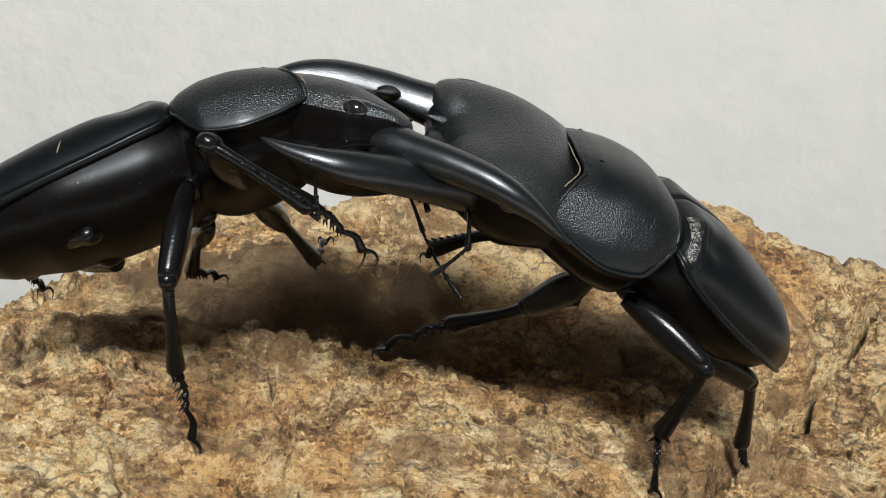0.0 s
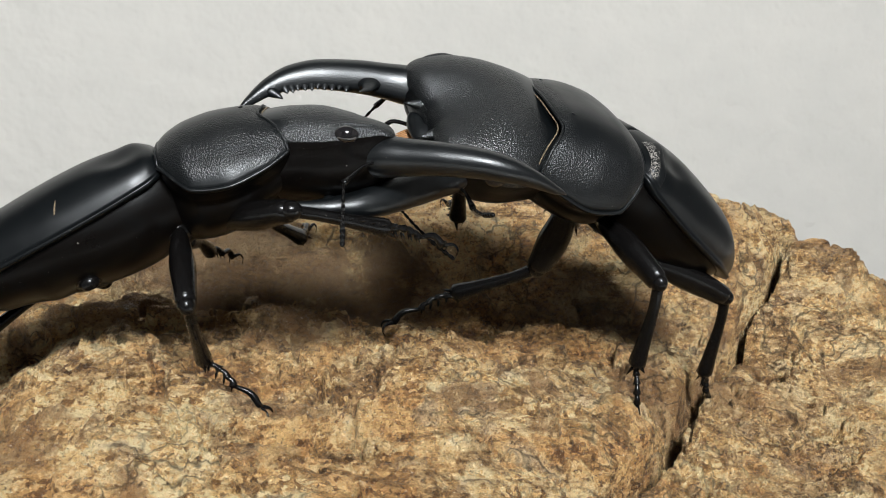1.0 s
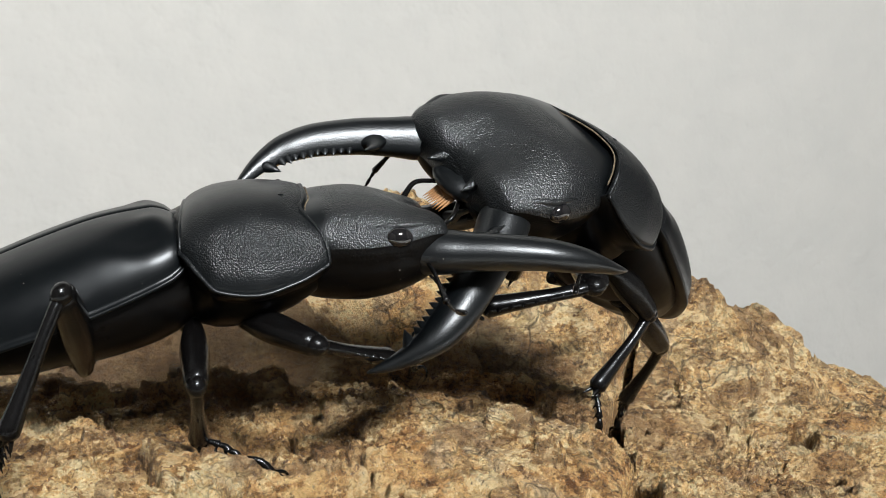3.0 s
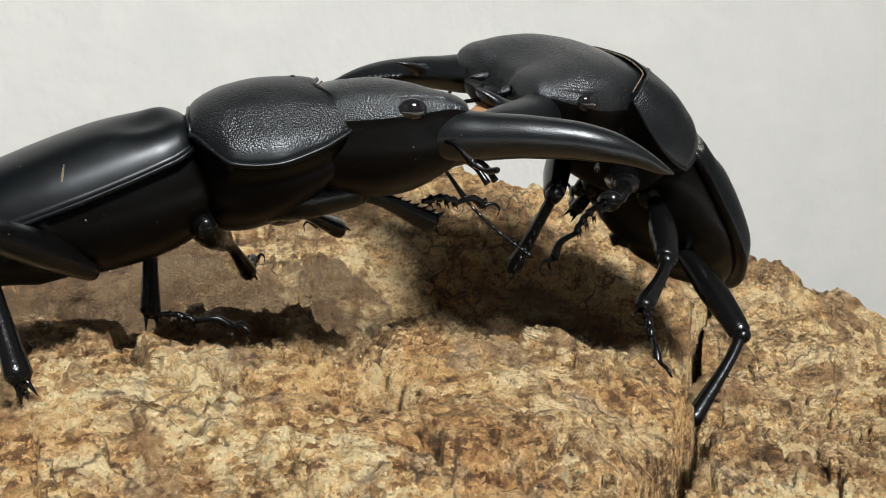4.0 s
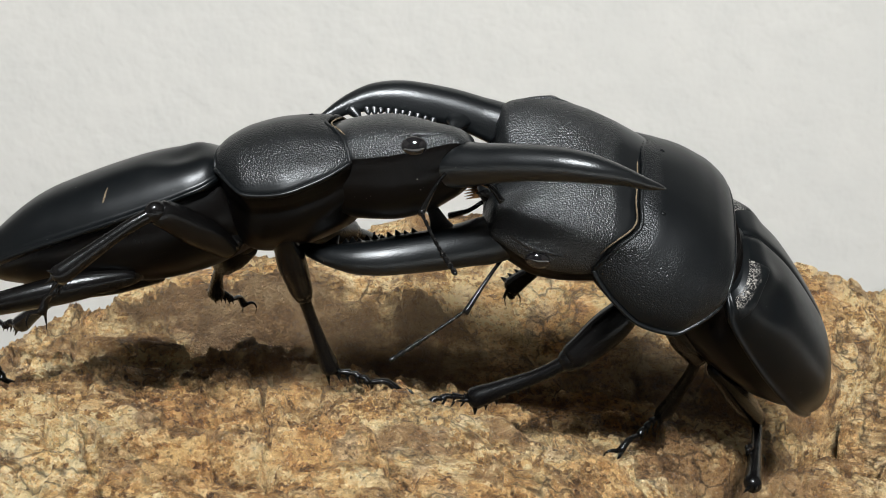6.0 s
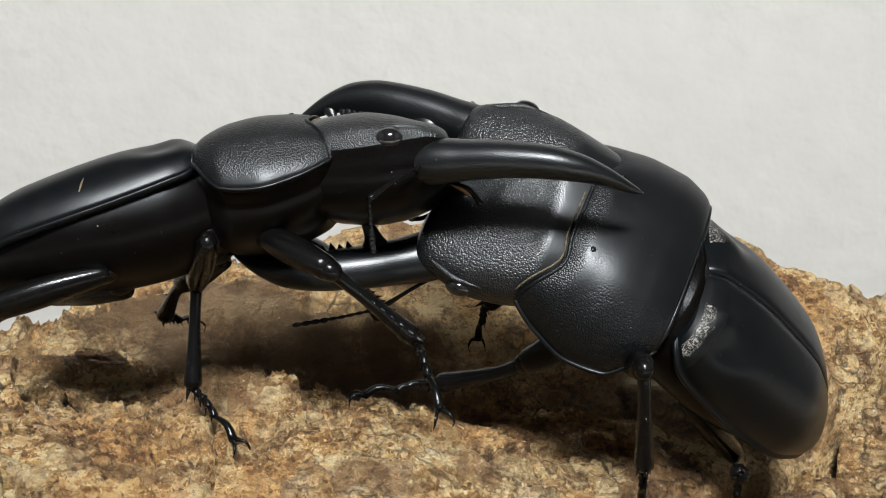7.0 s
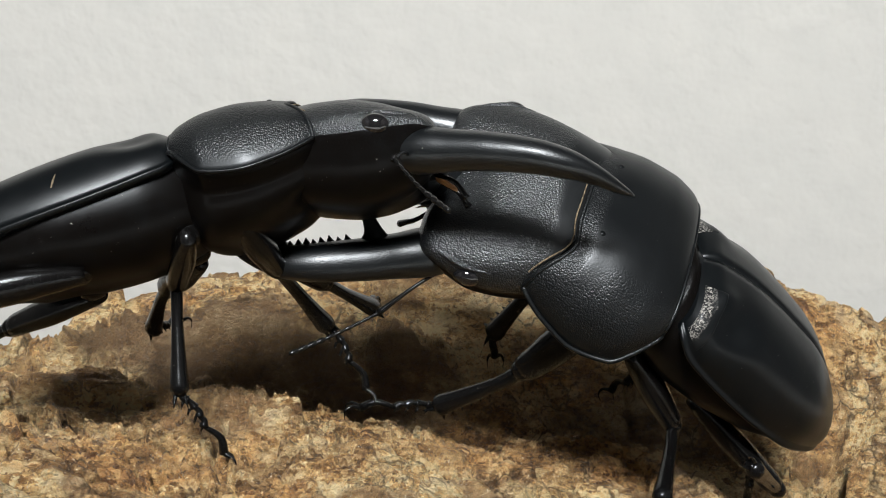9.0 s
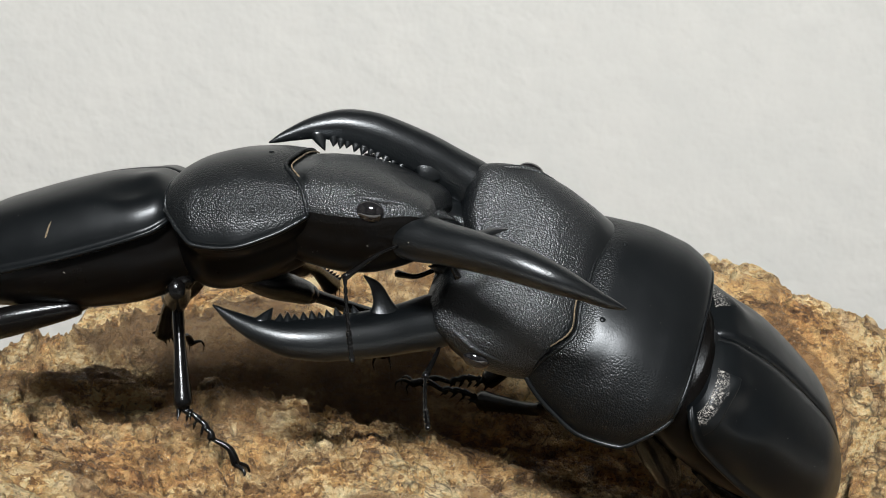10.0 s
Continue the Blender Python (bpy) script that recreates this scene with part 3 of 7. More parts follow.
def pronotum():
    xs = np.concatenate([np.linspace(-0.0006, 0.0012, 8), np.linspace(0.0018, 0.0132, 26), np.linspace(0.0137, 0.0150, 8)])
    wide = curve(xs, PRO_X, [0.0098, 0.0118, 0.0136, 0.0148, 0.0150, 0.0139, 0.0128, 0.0120])
    top = curve(xs, PRO_X, [0.0034, 0.0047, 0.0057, 0.0063, 0.0067, 0.0065, 0.0061, 0.0056])
    low = curve(xs, PRO_X, [-0.0085, -0.0098, -0.0106, -0.0108, -0.0103, -0.0094, -0.0085, -0.0076])
    edge = curve(xs, PRO_X, [0.0006, 0.0000, -0.0020, -0.0037, -0.0043, -0.0033, -0.0021, -0.0014])

    bow = shield_bow
    # the front edge turns in towards the neck
    turn = lambda v, *more: np.concatenate([v, [v[-1] * k for k in more]])
    shell = loft(np.concatenate([xs, [0.0147, 0.0128, 0.0105]]), turn(wide, 0.965, 0.88, 0.78), turn(top, 0.94, 0.84, 0.70), turn(low, 0.95, 0.88, 0.80), turn(edge, 1.0, 0.9, 0.8), 96, 0.74, bow, 0.20)
    rims = []
    for s in (-1, 1):
        pts = [(x + bow(x, 1), s * (w + 0.00006), e) for x, w, e in zip(xs[2:-1], wide[2:-1], edge[2:-1])]
        rims.append(tube(pts, [0.00032] * len(pts), 8))
    for k, r in ((2, 0.00022), (-2, 0.00026)):
        pts = []
        for a in np.linspace(0.0, math.pi, 70):
            y = wide[k] * math.copysign(abs(math.cos(a)) ** 0.74, math.cos(a))
            pts.append((xs[k] + bow(xs[k], y / wide[k]), y, edge[k] + (top[k] - edge[k]) * abs(math.sin(a)) ** 0.95))
        rims.append(tube(pts, [r] * len(pts), 8, up=(1, 0, 0)))
    return joined(shell, *rims)


HEAD_X = [-0.0045, -0.0010, 0.0020, 0.0060, 0.0095, 0.0125, 0.0150, 0.0164, 0.0171]


def head():
    xs = np.concatenate([np.linspace(-0.0045, 0.0140, 36), np.linspace(0.0146, 0.0171, 9)])
    wide = curve(xs, HEAD_X, [0.0100, 0.0111, 0.0119, 0.0128, 0.0131, 0.0124, 0.0114, 0.0105, 0.0092])
    top = curve(xs, HEAD_X, [0.0038, 0.0050, 0.0056, 0.0059, 0.0055, 0.0048, 0.0041, 0.0032, 0.0014])
    low = curve(xs, HEAD_X, [-0.0062, -0.0072, -0.0079, -0.0081, -0.0076, -0.0066, -0.0054, -0.0040, -0.0022])
    edge = curve(xs, HEAD_X, [-0.0005, -0.0004, -0.0002, 0.0000, 0.0004, 0.0010, 0.0014, 0.0012, 0.0002])

    def bow(x, y):
        f = float(soft_step(np.array(x), 0.010, 0.0170))
        return f * (-0.0022 * math.exp(-((y / 0.34) ** 2)) + 0.0011 * math.exp(-((y / 0.13) ** 2)))
    skull = loft(xs, wide, top, low, edge, 80, 0.70, bow, 0.05)
    # the shallow forehead hollow
    verts = [(x, y, z - 0.0011 * math.exp(-(((x - 0.0135) / 0.0040) ** 2 + (y / 0.0055) ** 2)) if z > 0 else z) for x, y, z in skull[0]]
    return verts, skull[1]


def canthus(s):
    return tube(*ridge_path(s), 8)


def ridge_path(s):
    path, u = smooth_path([(0.0072, s * 0.0121, 0.0024), (0.0100, s * 0.0121, 0.0026), (0.0130, s * 0.0112, 0.0026), (0.0158, s * 0.0098, 0.0021)], 16)
    return path, 0.00034 * np.sin(0.25 + u * 2.6) + 0.0001


def mandible(side):
    """A jaw along x; side 1 is the left one, whose outside is +y."""
    spine = [(-0.0012, -0.0003, -0.0002), (0.0040, 0.0003, 0.0004), (0.0090, 0.0006, 0.0009), (0.0140, 0.0005, 0.0011), (0.0182, -0.0002, 0.0008),
             (0.0214, -0.0017, 0.0002), (0.0241, -0.0038, -0.0006), (0.0259, -0.0056, -0.0010)]
    path, u = smooth_path([(x, side * y, z) for x, y, z in spine], 56)
    rad = curve(u, [0, 0.08, 0.20, 0.34, 0.50, 0.64, 0.76, 0.88, 0.96, 1.0], [0.0031, 0.0033, 0.0030, 0.0028, 0.0026, 0.0023, 0.0017, 0.0010, 0.00045, 0.0001])
    flat = curve(u, [0, 0.2, 0.5, 0.8, 1.0], [0.90, 0.86, 0.82, 0.80, 1.0])
    way = np.gradient(path, axis=0)
    way /= np.linalg.norm(way, axis=1)[:, None]
    inward = np.stack([side * way[:, 1], -side * way[:, 0], 0 * way[:, 0]], 1)
    verts = []
    for p, w, i, r, f in zip(path, way, inward, rad, flat):
        over = np.cross(i, w) * side
        for a in np.linspace(0, 2 * math.pi, 24, endpoint=False):
            c, s = math.cos(a), math.sin(a)
            # thick on the outside, drawn out to an edge on the inside
            thick = f * (1.0 - 0.45 * max(c, 0.0) ** 2)
            verts.append(p + r * (c * i + thick * s * over))
    pieces = [(verts, grid_faces(len(path), 24))]
    inner = lambda k, f=0.75: path[k] + inward[k] * rad[k] * f

    def blade(root, tip, radius, thin):
        verts, faces = cone(root, tip, radius, 12)
        mid = np.asarray(root, float)
        return [(x, y, mid[2] + (z - mid[2]) * thin) for x, y, z in verts], faces

    # the great tooth: a broad root that sweeps up into a hooked point
    k = 16
    root, out, along = inner(k, 0.1), inward[k] * 0.93 + np.array((0, 0, 0.36)), way[k]
    path2, v = smooth_path([root, root + out * 0.0028, root + out * 0.0050 + along * 0.0005, root + out * 0.0066 + along * 0.0018], 18)
    verts, faces = tube(path2, curve(v, [0, 0.30, 0.45, 0.70, 1.0], [0.0036, 0.0018, 0.0011, 0.0007, 0.0001]), 16, up=(0, 0, 1))
    pieces.append(([(x, y, z - (z - np.interp(abs(y - path2[0][1]), np.abs(path2[:, 1] - path2[0][1]), path2[:, 2])) * 0.45) for x, y, z in verts], faces))
    # the saw along the inner edge
    for k in range(22, 41, 2):
        size = 0.75 + 0.45 * math.sin(k * 2.1) ** 2
        pieces.append(blade(inner(k, 0.6), inner(k, 1.0) + inward[k] * 0.0008 * size + way[k] * 0.0003, 0.0009, 0.7))
    # the hooked tooth before the point
    k = 44
    pieces.append(blade(inner(k, 0.3), inner(k, 1.0) + inward[k] * 0.0016 - way[k] * 0.0005, 0.0011, 0.8))
    return joined(*pieces)


def scape():
    path, u = smooth_path([(0, 0, 0), (0.0030, 0, 0.0004), (0.0086, 0, 0)], 16)
    return tube(path, 0.00024 + 0.00022 * u**3, 8)


def flagellum():
    """Ten beads in one piece, the last four a loose club."""
    xs = np.linspace(0.0, 0.0120, 61)
    bead = np.abs(np.sin(xs / 0.0012 * math.pi)) ** 0.6
    wide = curve(xs, [0.0, 0.0066, 0.0080, 0.0120], [0.00024, 0.00024, 0.00036, 0.00032])
    pts = [(x, 0, -0.0004 * math.sin(x / 0.0120 * math.pi)) for x in xs]
    return tube(pts, wide * (0.55 + 0.5 * bead), 8)


def femur(long, thick):
    path, u = smooth_path([(-0.0008, 0, 0), (long * 0.35, 0, 0.0004), (long * 0.75, 0, 0.0003), (long + 0.0004, 0, 0)], 20)
    rad = thick * curve(u, [0, 0.12, 0.5, 0.82, 0.95, 1.0], [0.55, 0.75, 1.05, 0.90, 0.80, 0.40])
    return joined(tube(path, rad, 12, 1.25), ball((long, 0, 0), (thick * 0.85, thick * 0.72, thick * 0.85)))


def tibia(long, thick, teeth):
    path, u = smooth_path([(-0.0003, 0, 0), (long * 0.3, 0, 0.0004), (long * 0.7, 0, 0.0002), (long, 0, 0)], 22)
    rad = thick * curve(u, [0, 0.08, 0.3, 0.75, 0.95, 1.0], [0.55, 0.80, 0.78, 1.05, 1.25, 0.75])
    pieces = [tube(path, rad, 10, 1.15)]
    for k in range(teeth):
        x = long * (0.42 + 0.54 * k / max(teeth - 1, 1))
        size = thick * (0.7 + 0.5 * k / max(teeth, 1))
        pieces.append(cone((x, 0, 0.0004 + thick * 0.5), (x + size * 0.55, 0, thick + size * 0.95), size * 0.42, 6))
    for s in (-1, 1):
        pieces.append(cone((long - 0.0003, s * thick * 0.5, 0), (long + 0.0016, s * thick * 0.9, -0.0007), thick * 0.35, 6))
    return joined(*pieces)


def tarsus(long):
    pieces, x = [], -0.0003
    for k, share in enumerate((0.14, 0.13, 0.13, 0.14, 0.46)):
        n = long * 0.86 * share
        rise = 0.0005 * math.sin(k * 0.9)
        path, u = smooth_path([(x, 0, rise), (x + n * 0.55, 0, rise + 0.0001 + (0.0006 if k == 4 else 0)), (x + n, 0, 0.0005 * math.sin((k + 1) * 0.9))], 8)
        pieces.append(tube(path, 0.00034 + 0.00030 * u**2 if k < 4 else 0.00030 + 0.00034 * u, 8))
        if k < 4:
            for s in (-1, 1):
                pieces.append(cone((x + n * 0.85, s * 0.0002, -0.0002), (x + n * 1.25, s * 0.0004, -0.0010), 0.00018, 5))
        x += n
    for s in (-1, 1):
        path, u = smooth_path([(x - 0.0002, s * 0.0002, -0.0005), (x + 0.0012, s * 0.0009, 0.0000), (x + 0.0021, s * 0.0013, -0.0008), (x + 0.0020, s * 0.0012, -0.0018)], 12)
        pieces.append(tube(path, 0.00034 * (1 - u) + 0.00003, 7))
    return joined(*pieces)


LEGS = {"F": (0.0125, 0.0150, 0.0125, 0.0019, 0.0011, 6), "M": (0.0130, 0.0145, 0.0120, 0.0017, 0.0010, 2), "H": (0.0175, 0.0165, 0.0120, 0.0017, 0.0010, 1)}


def build_beetle(label, size, dusty):
    beetle = tagged(new("stag_beetle"), label, "beetle", "fighting beetles")
    beetle.scale = (size, size, size)
    made = {"beetle": beetle}
    for s in (1, -1):
        part("elytron", elytron(s), SHELL, beetle, "satin black wing case")
    part("abdomen", abdomen(), BELLY, beetle, "brownish black underside in rings")
    for s in (1, -1) if dusty else ():
        part("dusty_collar", dusty_collar(s), DUST, beetle, "grey dust along the wing base")
    part("scutellum", ball((-0.0014, 0, 0.0031), (0.0024, 0.0016, 0.0007)), GRAINED, beetle)
    made["pronotum"] = part("pronotum", pronotum(), SHIELD, beetle, "grained black thorax shield with a raised rim")
    made["head"] = skull = part("head", head(), GRAINED, beetle, "broad black finely pitted head")
    # matte black lower faces; the low shine also puts their shade in
    underside(made["pronotum"], BELLY)
    underside(skull, BELLY)
    for s, key in ((1, "L"), (-1, "R")):
        part("pit", ball((0.0045, s * 0.0052, 0.0052), (0.00040, 0.00040, 0.00018), 8, 10), SHELL, skull)
        part("pit", ball((0.0120, s * 0.0057, 0.0060), (0.00036, 0.00036, 0.00014), 8, 10), SHELL, made["pronotum"])
        part("canthus", canthus(s), GRAINED, skull)
        part("jaw_socket", ball((0.0146, s * 0.0086, -0.0012), (0.0024, 0.0030, 0.0030)), JAW, skull)
        part("clypeus_tooth", cone((0.0150, s * 0.0030, 0.0002), (0.0184, s * 0.0036, -0.0002), 0.0011), GRAINED, skull)
        part("eye", ball((0.0100, s * 0.0125, 0.0012), (0.0017, 0.0011, 0.0013), 12, 16), EYE, skull, "shiny black eye")
        made["mandible_" + key] = part("mandible", mandible(s), JAW, skull, "curved black jaw with inner teeth")
        made["scape_" + key] = part("antenna_scape", scape(), LIMB, skull)
        made["flagellum_" + key] = part("antenna_flagellum", flagellum(), LIMB, skull, "beaded black feeler")
        path, u = smooth_path([(0.0165, s * 0.0022, -0.0030), (0.0190, s * 0.0040, -0.0042), (0.0205, s * 0.0036, -0.0062)], 12)
        part("palp", tube(path, 0.00030 + 0.00018 * u**3, 8), LIMB, skull)
    part("labrum", ball((0.0156, 0, -0.0018), (0.0026, 0.0042, 0.0016)), JAW, skull)
    part("mouth_brush", joined(*[cone((0.0166, y, -0.0030), (0.0196 - abs(y) * 0.4, y * 1.2, -0.0046), 0.00035, 5) for y in np.linspace(-0.0014, 0.0014, 9)]), HAIR, skull, "golden brown mouth bristles")
    part("hair_fringe", tube(shield_front(0.0148, 0.962), [0.00011] * 70, 6, up=(1, 0, 0)), FUZZ, made["pronotum"], "thin golden hair fringe")
    for kind, (f, g, h, tf, tg, teeth) in LEGS.items():
        for s, key in ((1, "L"), (-1, "R")):
            if kind == "F":
                part("coxa", ball((0.0065, s * 0.0050, -0.0080), (0.0022, 0.0021, 0.0022)), LIMB, made["pronotum"])
            else:
                part("coxa", ball((-0.0030 if kind == "M" else -0.0165, s * (0.0052 if kind == "M" else 0.0050), -0.0082), (0.0022, 0.0021, 0.0021)), LIMB, beetle)
            thigh = part("femur", femur(f, tf), LIMB, beetle)
            made["femur_" + key + kind] = thigh
            made["tibia_" + key + kind] = part("tibia", tibia(g, tg, teeth), LIMB, thigh, "spined black shin")
            made["tarsus_" + key + kind] = part("tarsus", tarsus(h), LIMB, thigh, "jointed foot with two hooked claws")
    return made


first = build_beetle("black stag beetle gripping its rival's head, standing on bark", 0.95, False)
second = build_beetle("black stag beetle reared up and twisted, clamped by its rival", 1.04, True)


def scar(beetle):
    """A pale scratch down the side of the right wing case."""
    path, u = smooth_path([(-0.0148, -0.0109, 0.0020), (-0.0154, -0.0114, 0.0008), (-0.0160, -0.0117, -0.0005)], 12)
    part("scratch", tube(path, 0.00014 * np.sin(0.2 + u * 2.6) + 0.00003, 6), FUZZ, beetle, "pale scratch in the shell")


scar(first["beetle"])


def motions():
    # the beetle that comes from the left end of the bark
    walk(first['beetle'], [(t, pose(*p)) for t, *p in [
        (0, -0.0294, -0.0203, 0.0428, -35.8, -22.2, 16.5), (0.5, -0.0305, -0.0219, 0.0360, -1.0, -17.9, -8.0), (1, -0.0378, -0.0197, 0.0361, -18.1, -24.3, 6.7), (1.5, -0.0370, -0.0184, 0.0336, -11.3, -14.7, -4.8), (2, -0.0288, -0.0215, 0.0354, -0.7, -10.1, -3.5), (2.5, -0.0333, -0.0232, 0.0358, -4.1, -14.5, -0.5), (3, -0.0322, -0.0221, 0.0329, 2.3, -15.7, -6.7), (3.2, -0.0323, -0.0142, 0.0335, -19.7, -20.8, -0.2), (4.3, -0.0303, -0.0241, 0.0299, -2.2, -14.6, -2.8), (4.5, -0.0297, -0.0221, 0.0333, -13.7, -20.3, 1.7), (5, -0.0245, -0.0386, 0.0363, 2.5, -18.9, -0.6), (5.2, -0.0225, -0.0450, 0.0381, 4.2, -20.9, -1.1), (6.3, -0.0187, -0.0142, 0.0367, -12.0, -9.9, 6.3), (6.5, -0.0174, -0.0126, 0.0378, -11.3, -7.2, 3.1), (7, -0.0191, -0.0108, 0.0366, -21.0, -15.4, 13.7), (7.5, -0.0235, -0.0091, 0.0384, -16.1, -14.6, 11.8), (8, -0.0253, -0.0148, 0.0398, -28.0, -18.8, 22.1), (8.5, -0.0203, -0.0131, 0.0385, -18.8, -16.4, 15.4), (9, -0.0217, -0.0137, 0.0398, -23.1, -16.8, 17.5), (9.5, -0.0207, -0.0121, 0.0384, -16.8, -14.4, 12.6), (10, -0.0221, -0.0156, 0.0373, -1.1, -11.8, 2.8)]])
    walk(first['pronotum'], [(t, pose(*p)) for t, *p in [
        (0, 0.0000, 0.0000, 0.0000, 6.3, 13.3, -2.8), (0.5, 0.0000, 0.0000, 0.0000, -1.5, 11.6, -0.5), (1, 0.0000, 0.0000, 0.0000, 2.8, 13.7, -4.9), (1.5, 0.0000, 0.0000, 0.0000, -2.7, 10.8, -2.1), (2, 0.0000, 0.0000, 0.0000, -8.4, 10.8, -7.9), (2.5, 0.0000, 0.0000, 0.0000, -8.4, 16.1, -12.5), (3, 0.0000, 0.0000, 0.0000, -3.8, 15.4, -9.0), (3.2, 0.0000, 0.0000, 0.0000, 0.2, 11.8, -8.2), (4.3, 0.0000, 0.0000, 0.0000, -2.1, 13.4, -6.7), (4.5, 0.0000, 0.0000, 0.0000, 5.0, 15.1, -5.8), (5, 0.0000, 0.0000, 0.0000, -4.0, 9.6, -7.1), (5.2, 0.0000, 0.0000, 0.0000, -1.0, 13.2, -5.1), (6.3, 0.0000, 0.0000, 0.0000, -0.1, 5.6, -4.7), (6.5, 0.0000, 0.0000, 0.0000, -0.5, 4.5, -3.9), (7, 0.0000, 0.0000, 0.0000, 4.0, 11.9, -8.4), (7.5, 0.0000, 0.0000, 0.0000, 0.9, 7.1, -8.2), (8, 0.0000, 0.0000, 0.0000, -1.4, 13.7, -13.2), (8.5, 0.0000, 0.0000, 0.0000, 1.0, 9.9, -9.1), (9, 0.0000, 0.0000, 0.0000, 0.5, 10.4, -8.8), (9.5, 0.0000, 0.0000, 0.0000, 1.2, 9.9, -9.6), (10, 0.0000, 0.0000, 0.0000, -2.1, 6.8, -5.0)]])
    walk(first['head'], [(t, pose(*p)) for t, *p in [
        (0, 0.0146, -0.0007, -0.0035, 8.7, 45.2, -2.9), (0.5, 0.0147, -0.0001, -0.0030, -5.1, 28.9, -0.7), (1, 0.0145, -0.0012, -0.0036, 0.7, 30.0, -2.8), (1.5, 0.0147, -0.0005, -0.0028, -3.9, 16.7, -0.4), (2, 0.0146, -0.0020, -0.0028, -9.7, 11.7, -3.1), (2.5, 0.0141, -0.0031, -0.0042, -7.6, 15.0, -14.3), (3, 0.0143, -0.0023, -0.0040, -4.9, 17.9, -5.7), (3.2, 0.0145, -0.0021, -0.0031, -2.3, 22.3, -11.2), (4.3, 0.0145, -0.0017, -0.0035, -3.9, 19.9, -11.4), (4.5, 0.0144, -0.0015, -0.0039, 4.0, 23.3, -6.2), (5, 0.0147, -0.0018, -0.0025, -3.9, 17.5, -4.5), (5.2, 0.0145, -0.0013, -0.0034, -1.4, 20.8, -3.7), (6.3, 0.0149, -0.0012, -0.0015, 3.1, 10.4, -2.7), (6.5, 0.0149, -0.0010, -0.0012, -0.1, 8.4, -2.8), (7, 0.0145, -0.0022, -0.0031, 3.7, 18.7, -9.2), (7.5, 0.0147, -0.0021, -0.0018, 5.0, 11.6, -7.8), (8, 0.0142, -0.0033, -0.0036, 1.3, 28.1, -13.4), (8.5, 0.0146, -0.0023, -0.0026, 4.4, 20.6, -9.5), (9, 0.0146, -0.0022, -0.0027, 2.9, 21.7, -9.6), (9.5, 0.0146, -0.0025, -0.0026, 2.2, 19.6, -8.7), (10, 0.0148, -0.0013, -0.0018, -1.8, 20.9, -6.1)]])
    walk(first['mandible_R'], [(t, pose(*p)) for t, *p in [
        (0, 0.0146, -0.0088, -0.0012, 0.0, 8.0, -8.5), (0.5, 0.0146, -0.0088, -0.0012, 0.0, 4.1, -20.0), (1, 0.0146, -0.0088, -0.0012, 0.0, 6.6, -12.3), (1.5, 0.0146, -0.0088, -0.0012, 0.0, 5.8, -18.5), (2, 0.0146, -0.0088, -0.0012, 0.0, 4.4, -7.8), (2.5, 0.0146, -0.0088, -0.0012, 0.0, 6.1, 3.4), (3, 0.0146, -0.0088, -0.0012, 0.0, 4.6, -11.7), (3.2, 0.0146, -0.0088, -0.0012, 0.0, 7.2, -13.8), (4.3, 0.0146, -0.0088, -0.0012, 0.0, 7.2, -6.7), (4.5, 0.0146, -0.0088, -0.0012, 0.0, 7.4, -0.6), (5, 0.0146, -0.0088, -0.0012, 0.0, 6.0, -24.9), (5.2, 0.0146, -0.0088, -0.0012, 0.0, 4.9, -20.8), (6.3, 0.0146, -0.0088, -0.0012, 0.0, 7.0, -17.0), (6.5, 0.0146, -0.0088, -0.0012, 0.0, 7.3, -14.7), (7, 0.0146, -0.0088, -0.0012, 0.0, 7.4, -8.4), (7.5, 0.0146, -0.0088, -0.0012, 0.0, 9.1, -12.8), (8, 0.0146, -0.0088, -0.0012, 0.0, 8.1, -9.4), (8.5, 0.0146, -0.0088, -0.0012, 0.0, 7.9, -13.4), (9, 0.0146, -0.0088, -0.0012, 0.0, 9.5, -10.0), (9.5, 0.0146, -0.0088, -0.0012, 0.0, 8.0, -13.0), (10, 0.0146, -0.0088, -0.0012, 0.0, 4.7, -20.9)]])
